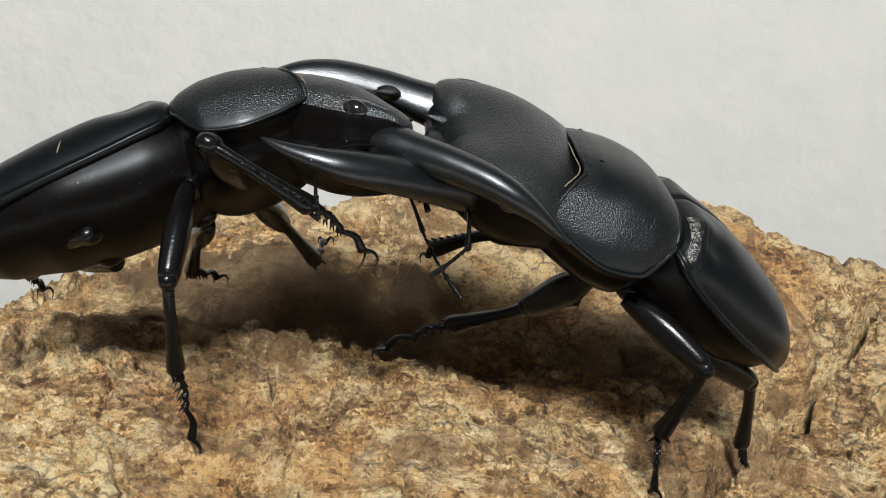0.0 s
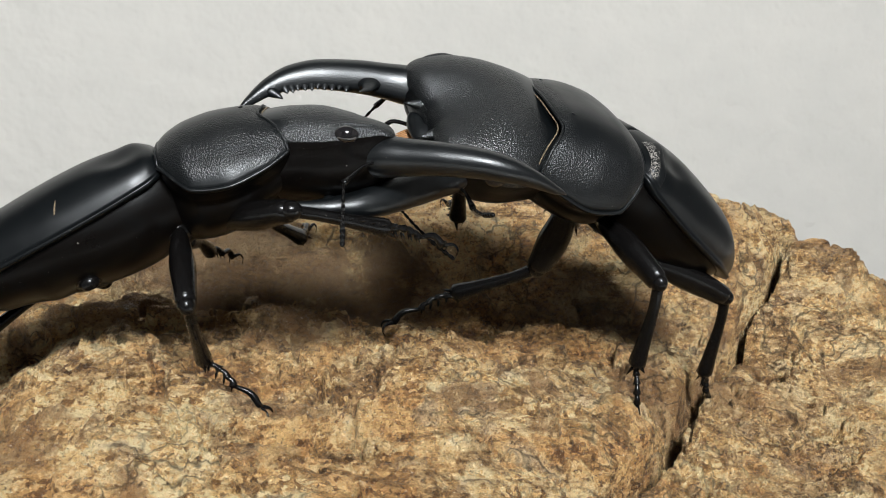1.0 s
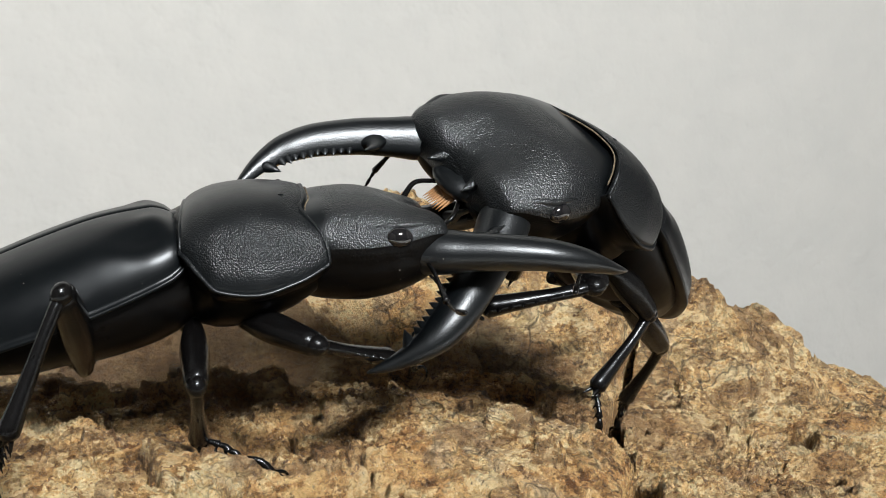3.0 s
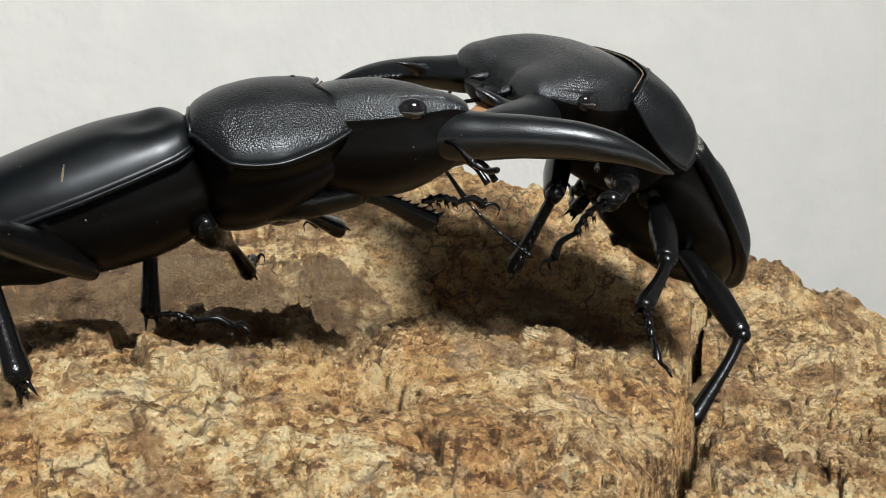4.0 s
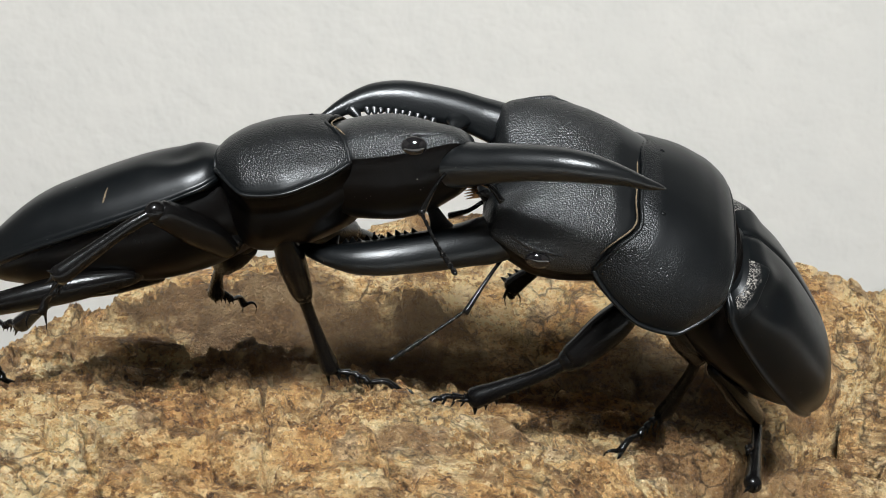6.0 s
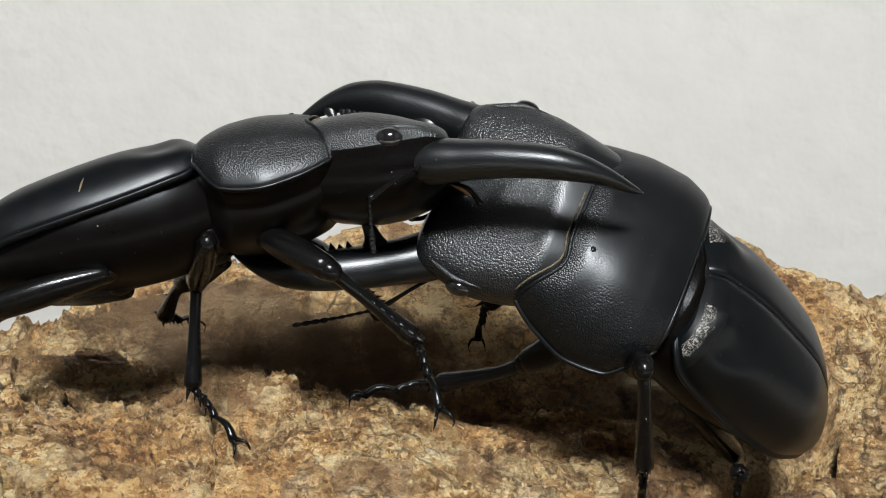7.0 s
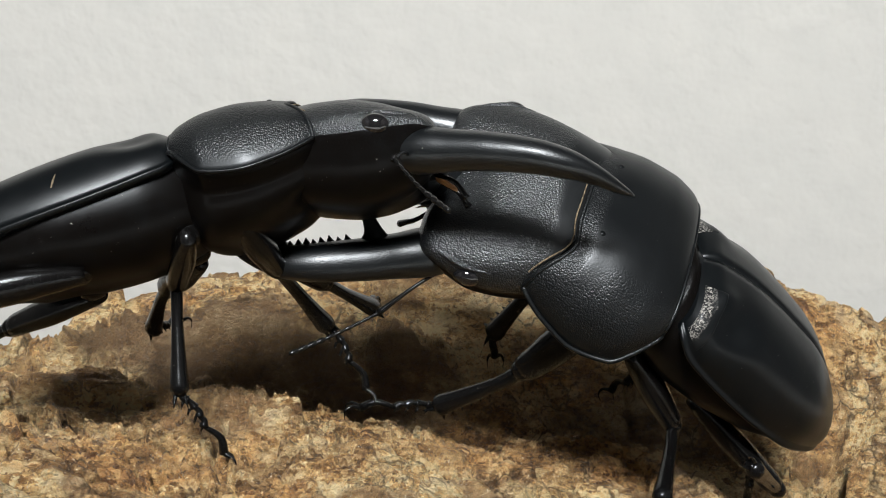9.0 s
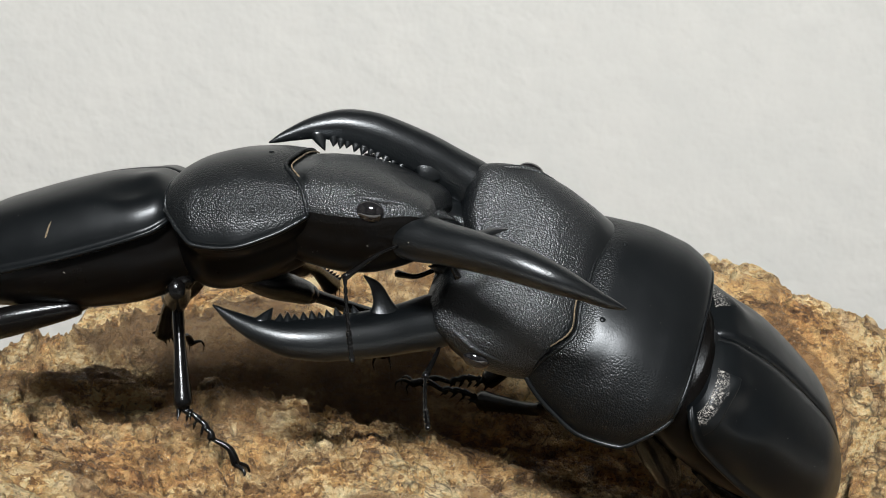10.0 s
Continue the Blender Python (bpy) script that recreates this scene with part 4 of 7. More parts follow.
    walk(first['scape_R'], [(t, pose(*p)) for t, *p in [
        (0, 0.0138, -0.0112, -0.0022, 0.0, 29.0, -138.0), (0.5, 0.0138, -0.0112, -0.0022, 0.0, 29.5, -118.9), (1, 0.0138, -0.0112, -0.0022, 0.0, 22.3, -119.7), (1.5, 0.0138, -0.0112, -0.0022, 0.0, 18.2, -103.2), (2, 0.0138, -0.0112, -0.0022, 0.0, 7.6, -104.0), (2.5, 0.0138, -0.0112, -0.0022, 0.0, 11.4, -84.1), (3, 0.0138, -0.0112, -0.0022, 0.0, 21.2, -85.8), (3.2, 0.0138, -0.0112, -0.0022, 0.0, 21.0, -83.8), (4.3, 0.0138, -0.0112, -0.0022, 0.0, 19.8, -72.7), (4.5, 0.0138, -0.0112, -0.0022, 0.0, 41.9, -86.0), (5, 0.0138, -0.0112, -0.0022, 0.0, 28.3, -90.9), (5.2, 0.0138, -0.0112, -0.0022, 0.0, 28.6, -93.3), (6.3, 0.0138, -0.0112, -0.0022, 0.0, 34.4, -115.8), (6.5, 0.0138, -0.0112, -0.0022, 0.0, 28.6, -105.8), (7, 0.0138, -0.0112, -0.0022, 0.0, 31.1, -142.2), (7.5, 0.0138, -0.0112, -0.0022, 0.0, 26.9, -95.8), (8, 0.0138, -0.0112, -0.0022, 0.0, 27.0, -115.2), (8.5, 0.0138, -0.0112, -0.0022, 0.0, 19.1, -101.0), (9, 0.0138, -0.0112, -0.0022, 0.0, 13.8, -95.7), (9.5, 0.0138, -0.0112, -0.0022, 0.0, 23.8, -110.2), (10, 0.0138, -0.0112, -0.0022, 0.0, 26.1, -127.5)]])
    walk(first['flagellum_R'], [(t, pose(*p)) for t, *p in [
        (0, 0.0083, -0.0162, -0.0063, 0.0, 42.5, -57.0), (0.5, 0.0102, -0.0177, -0.0064, 0.0, 22.6, -65.6), (1, 0.0099, -0.0180, -0.0054, 0.0, 41.2, -89.1), (1.5, 0.0120, -0.0191, -0.0049, 0.0, 21.8, -116.4), (2, 0.0118, -0.0194, -0.0033, 0.0, 13.1, -114.7), (2.5, 0.0147, -0.0195, -0.0039, 0.0, 3.0, -81.2), (3, 0.0144, -0.0191, -0.0053, 0.0, -6.4, -93.4), (3.2, 0.0147, -0.0191, -0.0053, -0.4, -2.8, -91.0), (4.3, 0.0162, -0.0188, -0.0051, 0.0, 17.2, -77.7), (4.5, 0.0142, -0.0175, -0.0079, 0.0, 34.9, -64.0), (5, 0.0137, -0.0187, -0.0062, 0.0, 30.4, -56.8), (5.2, 0.0134, -0.0187, -0.0063, 0.0, 43.8, -26.4), (6.3, 0.0108, -0.0175, -0.0070, 0.0, 31.4, -71.6), (6.5, 0.0118, -0.0184, -0.0063, 0.0, 42.5, -45.0), (7, 0.0081, -0.0157, -0.0066, 0.0, 35.7, -78.7), (7.5, 0.0130, -0.0187, -0.0060, 0.0, 36.3, -46.7), (8, 0.0106, -0.0181, -0.0061, 0.0, 38.2, -78.3), (8.5, 0.0123, -0.0191, -0.0050, 0.0, 13.8, -101.7), (9, 0.0130, -0.0194, -0.0042, 0.0, 34.9, -47.6), (9.5, 0.0111, -0.0185, -0.0056, 0.0, 20.8, -71.7), (10, 0.0092, -0.0173, -0.0059, 0.0, 35.1, -66.7)]])
    walk(first['mandible_L'], [(t, pose(*p)) for t, *p in [
        (0, 0.0146, 0.0088, -0.0012, 0.0, 0.0, 29.0), (0.5, 0.0146, 0.0088, -0.0012, 0.0, 0.0, 29.0), (1, 0.0146, 0.0088, -0.0012, 0.0, 0.0, 29.0), (1.5, 0.0146, 0.0088, -0.0012, 0.0, 0.0, 29.0), (2, 0.0146, 0.0088, -0.0012, 0.0, 0.0, 29.0), (2.5, 0.0146, 0.0088, -0.0012, 0.0, 0.0, 29.0), (3, 0.0146, 0.0088, -0.0012, 0.0, 0.0, 29.0), (3.2, 0.0146, 0.0088, -0.0012, 0.0, 0.0, 29.0), (4.3, 0.0146, 0.0088, -0.0012, 0.0, 0.0, 29.0), (4.5, 0.0146, 0.0088, -0.0012, 0.0, 0.0, 29.0), (5, 0.0146, 0.0088, -0.0012, 0.0, 0.0, 29.0), (5.2, 0.0146, 0.0088, -0.0012, 0.0, 0.0, 29.0), (6.3, 0.0146, 0.0088, -0.0012, 0.0, 0.0, 29.0), (6.5, 0.0146, 0.0088, -0.0012, 0.0, 0.0, 29.0), (7, 0.0146, 0.0088, -0.0012, 0.0, 0.0, 29.0), (7.5, 0.0146, 0.0088, -0.0012, 0.0, 0.0, 29.0), (8, 0.0146, 0.0088, -0.0012, 0.0, 0.0, 29.0), (8.5, 0.0146, 0.0088, -0.0012, 0.0, 0.0, 29.0), (9, 0.0146, 0.0088, -0.0012, 0.0, 0.0, 29.0), (9.5, 0.0146, 0.0088, -0.0012, 0.0, 0.0, 29.0), (10, 0.0146, 0.0088, -0.0012, 0.0, 0.0, 29.0)]])
    walk(first['scape_L'], [(t, pose(*p)) for t, *p in [
        (0, 0.0138, 0.0112, -0.0022, 0.0, 40.9, 36.9), (10, 0.0138, 0.0112, -0.0022, 0.0, 40.9, 36.9)]])
    walk(first['flagellum_L'], [(t, pose(*p)) for t, *p in [
        (0, 0.0189, 0.0151, -0.0078, 0.0, 40.3, -8.1), (10, 0.0189, 0.0151, -0.0078, 0.0, 40.3, -8.1)]])
    walk(first['femur_LF'], [(t, pose(*p)) for t, *p in [
        (0, 0.0048, 0.0069, -0.0093, -8.0, -1.2, 81.2), (0.5, 0.0047, 0.0059, -0.0101, -5.0, 19.6, 89.5), (1, 0.0048, 0.0062, -0.0098, -15.2, 7.5, 74.9), (1.5, 0.0049, 0.0056, -0.0102, -32.4, 4.9, 71.6), (2, 0.0052, 0.0042, -0.0106, 4.6, 13.5, 59.2), (2.5, 0.0046, 0.0040, -0.0110, -0.3, 13.5, 56.7), (3, 0.0047, 0.0049, -0.0106, -37.0, 13.8, 63.5), (3.2, 0.0054, 0.0056, -0.0099, -13.8, 4.5, 56.5), (4.3, 0.0049, 0.0057, -0.0101, -17.3, 8.1, 66.5), (4.5, 0.0048, 0.0065, -0.0096, -14.0, 2.7, 70.3), (5, 0.0055, 0.0049, -0.0102, -31.1, 13.8, 88.6), (5.2, 0.0054, 0.0053, -0.0101, -32.1, 7.6, 89.7), (6.3, 0.0060, 0.0057, -0.0095, 45.0, 16.6, 58.4), (6.5, 0.0062, 0.0057, -0.0093, 56.6, 22.9, 58.3), (7, 0.0057, 0.0059, -0.0096, 79.1, 23.5, 55.7), (7.5, 0.0062, 0.0055, -0.0095, 93.7, 29.6, 39.7), (8, 0.0054, 0.0049, -0.0103, 49.3, 15.0, 50.3), (8.5, 0.0059, 0.0055, -0.0097, 124.7, 32.3, 49.7), (9, 0.0057, 0.0055, -0.0098, 150.2, 29.2, 54.8), (9.5, 0.0059, 0.0055, -0.0096, 113.3, 26.4, 53.0), (10, 0.0058, 0.0054, -0.0098, 50.5, 14.8, 75.2)]])
    walk(first['tibia_LF'], [(t, pose(*p)) for t, *p in [
        (0, 0.0125, 0.0000, 0.0000, 0.0, 13.9, 0.0), (0.5, 0.0125, 0.0000, 0.0000, 0.0, 13.9, 0.0), (1, 0.0125, 0.0000, 0.0000, 0.0, 13.9, 0.0), (1.5, 0.0125, 0.0000, 0.0000, 0.0, 13.9, 0.0), (2, 0.0125, 0.0000, 0.0000, 0.0, 13.9, 0.0), (2.5, 0.0125, 0.0000, 0.0000, 0.0, 13.9, 0.0), (3, 0.0125, 0.0000, 0.0000, 0.0, 13.9, 0.0), (3.2, 0.0125, 0.0000, 0.0000, 0.0, 13.9, 0.0), (4.3, 0.0125, 0.0000, 0.0000, 0.0, 13.9, 0.0), (4.5, 0.0125, 0.0000, 0.0000, 0.0, 13.9, 0.0), (5, 0.0125, 0.0000, 0.0000, 0.0, 13.9, 0.0), (5.2, 0.0125, 0.0000, 0.0000, 0.0, 13.9, 0.0), (6.3, 0.0125, 0.0000, 0.0000, 0.0, 13.9, 0.0), (6.5, 0.0125, 0.0000, 0.0000, 0.0, 13.9, 0.0), (7, 0.0125, 0.0000, 0.0000, 0.0, 13.9, 0.0), (7.5, 0.0125, 0.0000, 0.0000, 0.0, 30.9, 0.0), (8, 0.0125, 0.0000, 0.0000, 0.0, 13.9, 0.0), (8.5, 0.0125, 0.0000, 0.0000, 0.0, 13.9, 0.0), (9, 0.0125, 0.0000, 0.0000, 0.0, 13.9, 0.0), (9.5, 0.0125, 0.0000, 0.0000, 0.0, 13.9, 0.0), (10, 0.0125, 0.0000, 0.0000, 0.0, 13.9, 0.0)]])
    walk(first['tarsus_LF'], [(t, pose(*p)) for t, *p in [
        (0, 0.0271, 0.0000, -0.0036, 41.5, -29.4, -15.5), (0.5, 0.0271, 0.0000, -0.0036, 22.4, -6.8, 2.5), (1, 0.0271, 0.0000, -0.0036, 43.0, -16.6, -1.3), (1.5, 0.0271, 0.0000, -0.0036, 44.9, -8.1, 16.1), (2, 0.0271, 0.0000, -0.0036, -2.9, -3.4, 43.8), (2.5, 0.0271, 0.0000, -0.0036, 4.7, -15.9, 43.5), (3, 0.0271, 0.0000, -0.0036, 37.5, -19.6, 34.0), (3.2, 0.0271, 0.0000, -0.0036, 26.3, -22.6, 38.0), (4.3, 0.0271, 0.0000, -0.0036, 27.0, -25.5, 24.0), (4.5, 0.0271, 0.0000, -0.0036, 33.1, -27.6, 16.7), (5, 0.0271, 0.0000, -0.0036, 56.1, -26.8, -20.3), (5.2, 0.0271, 0.0000, -0.0036, 55.7, -22.4, -23.1), (6.3, 0.0271, 0.0000, -0.0036, -39.0, 2.9, 31.1), (6.5, 0.0271, 0.0000, -0.0036, -50.8, 12.1, 33.3), (7, 0.0271, 0.0000, -0.0036, -60.2, 25.1, 38.5), (7.5, 0.0254, 0.0000, -0.0077, -64.9, 50.9, 45.4), (8, 0.0271, 0.0000, -0.0036, -24.5, 0.5, 43.1), (8.5, 0.0271, 0.0000, -0.0036, -109.6, 47.8, 10.3), (9, 0.0271, 0.0000, -0.0036, -137.7, 54.2, -6.5), (9.5, 0.0271, 0.0000, -0.0036, -91.2, 47.9, 25.8), (10, 0.0271, 0.0000, -0.0036, -41.4, 15.6, 19.6)]])
    walk(first['femur_RF'], [(t, pose(*p)) for t, *p in [
        (0, 0.0039, -0.0054, -0.0107, 36.2, -5.4, -97.9), (0.5, 0.0046, -0.0065, -0.0098, -26.6, 38.3, 109.2), (1, 0.0037, -0.0061, -0.0104, 59.3, 13.7, -47.8), (1.5, 0.0045, -0.0068, -0.0096, -21.8, 21.1, -3.3), (2, 0.0039, -0.0080, -0.0089, -36.0, 52.3, 65.4), (2.5, 0.0024, -0.0082, -0.0093, 58.3, 5.7, -41.2), (3, 0.0030, -0.0074, -0.0098, 55.3, 16.2, -56.8), (3.2, 0.0037, -0.0068, -0.0100, 81.4, -18.0, -91.6), (4.3, 0.0035, -0.0070, -0.0098, 59.1, 32.9, 43.2), (4.5, 0.0033, -0.0057, -0.0107, 91.4, 45.4, 43.3), (5, 0.0041, -0.0073, -0.0093, -29.3, 43.9, 74.7), (5.2, 0.0038, -0.0067, -0.0099, 59.6, 45.7, 64.9), (6.3, 0.0050, -0.0066, -0.0093, -44.5, 45.5, 96.7), (6.5, 0.0054, -0.0067, -0.0092, -58.0, 50.5, 99.6), (7, 0.0036, -0.0062, -0.0104, 54.2, 41.2, -44.3), (7.5, 0.0044, -0.0068, -0.0096, -13.0, 66.2, -117.3), (8, 0.0027, -0.0073, -0.0099, -100.7, 43.4, 99.8), (8.5, 0.0039, -0.0067, -0.0099, -56.1, 34.6, 108.2), (9, 0.0038, -0.0068, -0.0099, -27.0, 19.6, 77.8), (9.5, 0.0038, -0.0068, -0.0100, -44.9, 22.4, 64.1), (10, 0.0049, -0.0069, -0.0092, -58.0, 25.7, 57.5)]])
    walk(first['tibia_RF'], [(t, pose(*p)) for t, *p in [
        (0, 0.0125, 0.0000, 0.0000, 180.0, 58.3, 180.0), (0.5, 0.0125, 0.0000, 0.0000, 0.0, 79.5, 0.0), (1, 0.0125, 0.0000, 0.0000, 0.0, 71.3, 0.0), (1.5, 0.0125, 0.0000, 0.0000, 0.0, 13.9, 0.0), (2, 0.0125, 0.0000, 0.0000, 0.0, 13.9, 0.0), (2.5, 0.0125, 0.0000, 0.0000, 0.0, 85.6, 0.0), (3, 0.0125, 0.0000, 0.0000, 0.0, 87.6, 0.0), (3.2, 0.0125, 0.0000, 0.0000, 180.0, 47.4, 180.0), (4.3, 0.0125, 0.0000, 0.0000, 0.0, 13.9, 0.0), (4.5, 0.0125, 0.0000, 0.0000, 0.0, 13.9, 0.0), (5, 0.0125, 0.0000, 0.0000, 0.0, 13.9, 0.0), (5.2, 0.0125, 0.0000, 0.0000, 0.0, 13.9, 0.0), (6.3, 0.0125, 0.0000, 0.0000, 0.0, 13.9, 0.0), (6.5, 0.0125, 0.0000, 0.0000, 0.0, 13.9, 0.0), (7, 0.0125, 0.0000, 0.0000, 0.0, 62.0, 0.0), (7.5, 0.0125, 0.0000, 0.0000, 0.0, 69.1, 0.0), (8, 0.0125, 0.0000, 0.0000, 0.0, 13.9, 0.0), (8.5, 0.0125, 0.0000, 0.0000, 0.0, 13.9, 0.0), (9, 0.0125, 0.0000, 0.0000, 0.0, 13.9, 0.0), (9.5, 0.0125, 0.0000, 0.0000, 0.0, 13.9, 0.0), (10, 0.0125, 0.0000, 0.0000, 0.0, 13.9, 0.0)]])
    walk(first['tarsus_RF'], [(t, pose(*p)) for t, *p in [
        (0, 0.0046, 0.0000, -0.0128, 85.1, 26.6, 178.7), (0.5, 0.0152, 0.0000, -0.0147, 125.4, 72.1, -6.2), (1, 0.0173, 0.0000, -0.0142, -65.5, 83.5, 4.8), (1.5, 0.0271, 0.0000, -0.0036, 20.6, -3.4, 45.3), (2, 0.0271, 0.0000, -0.0036, 61.6, 26.7, -68.8), (2.5, 0.0137, 0.0000, -0.0150, -161.9, 84.7, -81.4), (3, 0.0131, 0.0000, -0.0150, 94.4, 75.4, -160.8), (3.2, 0.0023, 0.0000, -0.0110, 109.0, 28.7, 163.4), (4.3, 0.0271, 0.0000, -0.0036, -41.3, -12.8, 2.2), (4.5, 0.0271, 0.0000, -0.0036, -66.8, -5.6, 19.4), (5, 0.0271, 0.0000, -0.0036, 60.7, 16.7, -25.8), (5.2, 0.0271, 0.0000, -0.0036, -36.1, -16.8, -4.8), (6.3, 0.0271, 0.0000, -0.0036, 90.8, 58.3, -50.1), (6.5, 0.0271, 0.0000, -0.0036, 121.9, 65.1, -25.1), (7, 0.0195, 0.0000, -0.0132, -34.0, 0.1, -34.5), (7.5, 0.0178, 0.0000, -0.0140, -54.2, -42.1, 57.1), (8, 0.0271, 0.0000, -0.0036, -175.1, 52.8, 22.0), (8.5, 0.0271, 0.0000, -0.0036, 108.2, 55.0, -25.9), (9, 0.0271, 0.0000, -0.0036, 103.7, 47.9, 14.8), (9.5, 0.0271, 0.0000, -0.0036, 59.9, 12.4, 5.4), (10, 0.0271, 0.0000, -0.0036, 32.0, -26.3, 42.3)]])
    walk(first['femur_LM'], [(t, pose(*p)) for t, *p in [
        (0, -0.0030, 0.0072, -0.0095, 16.4, -15.2, 102.0), (0.5, -0.0030, 0.0072, -0.0095, 26.6, 11.1, 113.9), (1, -0.0030, 0.0072, -0.0095, -0.8, -2.8, 88.7), (1.5, -0.0030, 0.0072, -0.0095, -26.3, 10.8, 79.2), (2, -0.0030, 0.0072, -0.0095, -50.3, 17.9, 65.4), (2.5, -0.0030, 0.0072, -0.0095, -48.5, 14.9, 63.2), (3, -0.0030, 0.0072, -0.0095, -35.9, 16.4, 70.8), (3.2, -0.0030, 0.0072, -0.0095, -1.8, 0.9, 64.7), (4.3, -0.0030, 0.0072, -0.0095, 20.7, 9.3, 84.0), (4.5, -0.0030, 0.0072, -0.0095, 16.4, -1.9, 90.7), (5, -0.0030, 0.0072, -0.0095, 12.8, 6.7, 91.8), (5.2, -0.0030, 0.0072, -0.0095, 2.4, 2.6, 97.5), (6.3, -0.0030, 0.0072, -0.0095, -47.3, 8.7, 127.2), (6.5, -0.0030, 0.0072, -0.0095, -46.2, 10.2, 130.8), (7, -0.0030, 0.0072, -0.0095, -45.0, -3.5, 122.9), (7.5, -0.0030, 0.0072, -0.0095, -33.4, -1.0, 119.5), (8, -0.0030, 0.0072, -0.0095, 5.9, -4.6, 102.8), (8.5, -0.0030, 0.0072, -0.0095, -36.3, 0.9, 119.7), (9, -0.0030, 0.0072, -0.0095, -27.5, -2.7, 115.9), (9.5, -0.0030, 0.0072, -0.0095, -51.5, 4.3, 123.0), (10, -0.0030, 0.0072, -0.0095, -58.0, 20.8, 131.3)]])
    walk(first['tibia_LM'], [(t, pose(*p)) for t, *p in [
        (0, 0.0130, 0.0000, 0.0000, 0.0, 13.8, 0.0), (0.5, 0.0130, 0.0000, 0.0000, 0.0, 13.8, 0.0), (1, 0.0130, 0.0000, 0.0000, 0.0, 13.8, 0.0), (1.5, 0.0130, 0.0000, 0.0000, 0.0, 13.8, 0.0), (2, 0.0130, 0.0000, 0.0000, 0.0, 13.8, 0.0), (2.5, 0.0130, 0.0000, 0.0000, 0.0, 13.8, 0.0), (3, 0.0130, 0.0000, 0.0000, 0.0, 13.8, 0.0), (3.2, 0.0130, 0.0000, 0.0000, 0.0, 13.8, 0.0), (4.3, 0.0130, 0.0000, 0.0000, 0.0, 13.8, 0.0), (4.5, 0.0130, 0.0000, 0.0000, 0.0, 13.8, 0.0), (5, 0.0130, 0.0000, 0.0000, 0.0, 13.8, 0.0), (5.2, 0.0130, 0.0000, 0.0000, 0.0, 13.8, 0.0), (6.3, 0.0130, 0.0000, 0.0000, 0.0, 13.8, 0.0), (6.5, 0.0130, 0.0000, 0.0000, 0.0, 13.8, 0.0), (7, 0.0130, 0.0000, 0.0000, 0.0, 13.8, 0.0), (7.5, 0.0130, 0.0000, 0.0000, 0.0, 18.6, 0.0), (8, 0.0130, 0.0000, 0.0000, 0.0, 13.8, 0.0), (8.5, 0.0130, 0.0000, 0.0000, 0.0, 13.8, 0.0), (9, 0.0130, 0.0000, 0.0000, 0.0, 13.8, 0.0), (9.5, 0.0130, 0.0000, 0.0000, 0.0, 13.8, 0.0), (10, 0.0130, 0.0000, 0.0000, 0.0, 13.8, 0.0)]])
    walk(first['tarsus_LM'], [(t, pose(*p)) for t, *p in [
        (0, 0.0271, 0.0000, -0.0035, 11.6, -2.6, -29.9), (0.5, 0.0271, 0.0000, -0.0035, 3.1, 5.9, -34.4), (1, 0.0271, 0.0000, -0.0035, 29.9, 13.3, -15.1), (1.5, 0.0271, 0.0000, -0.0035, 41.2, -7.6, 3.6), (2, 0.0271, 0.0000, -0.0035, 49.8, -30.4, 13.9), (2.5, 0.0271, 0.0000, -0.0035, 53.8, -29.1, 14.7), (3, 0.0271, 0.0000, -0.0035, 47.9, -23.2, 4.2), (3.2, 0.0271, 0.0000, -0.0035, 25.6, -21.9, 12.9), (4.3, 0.0271, 0.0000, -0.0035, -2.1, -20.6, -8.8), (4.5, 0.0271, 0.0000, -0.0035, 8.2, -15.7, -22.5), (5, 0.0271, 0.0000, -0.0035, 4.9, -11.1, -20.9), (5.2, 0.0271, 0.0000, -0.0035, 15.7, -2.2, -27.1), (6.3, 0.0271, 0.0000, -0.0035, 60.4, 42.0, -30.9), (6.5, 0.0271, 0.0000, -0.0035, 52.0, 38.0, -39.9), (7, 0.0271, 0.0000, -0.0035, 53.3, 36.6, -37.6), (7.5, 0.0267, 0.0000, -0.0046, 46.4, 21.4, -42.1), (8, 0.0271, 0.0000, -0.0035, 21.3, -11.0, -36.8), (8.5, 0.0271, 0.0000, -0.0035, 47.2, 21.8, -45.3), (9, 0.0271, 0.0000, -0.0035, 40.5, 9.7, -47.6), (9.5, 0.0271, 0.0000, -0.0035, 60.6, 36.0, -37.8), (10, 0.0271, 0.0000, -0.0035, 79.5, 40.7, -23.3)]])
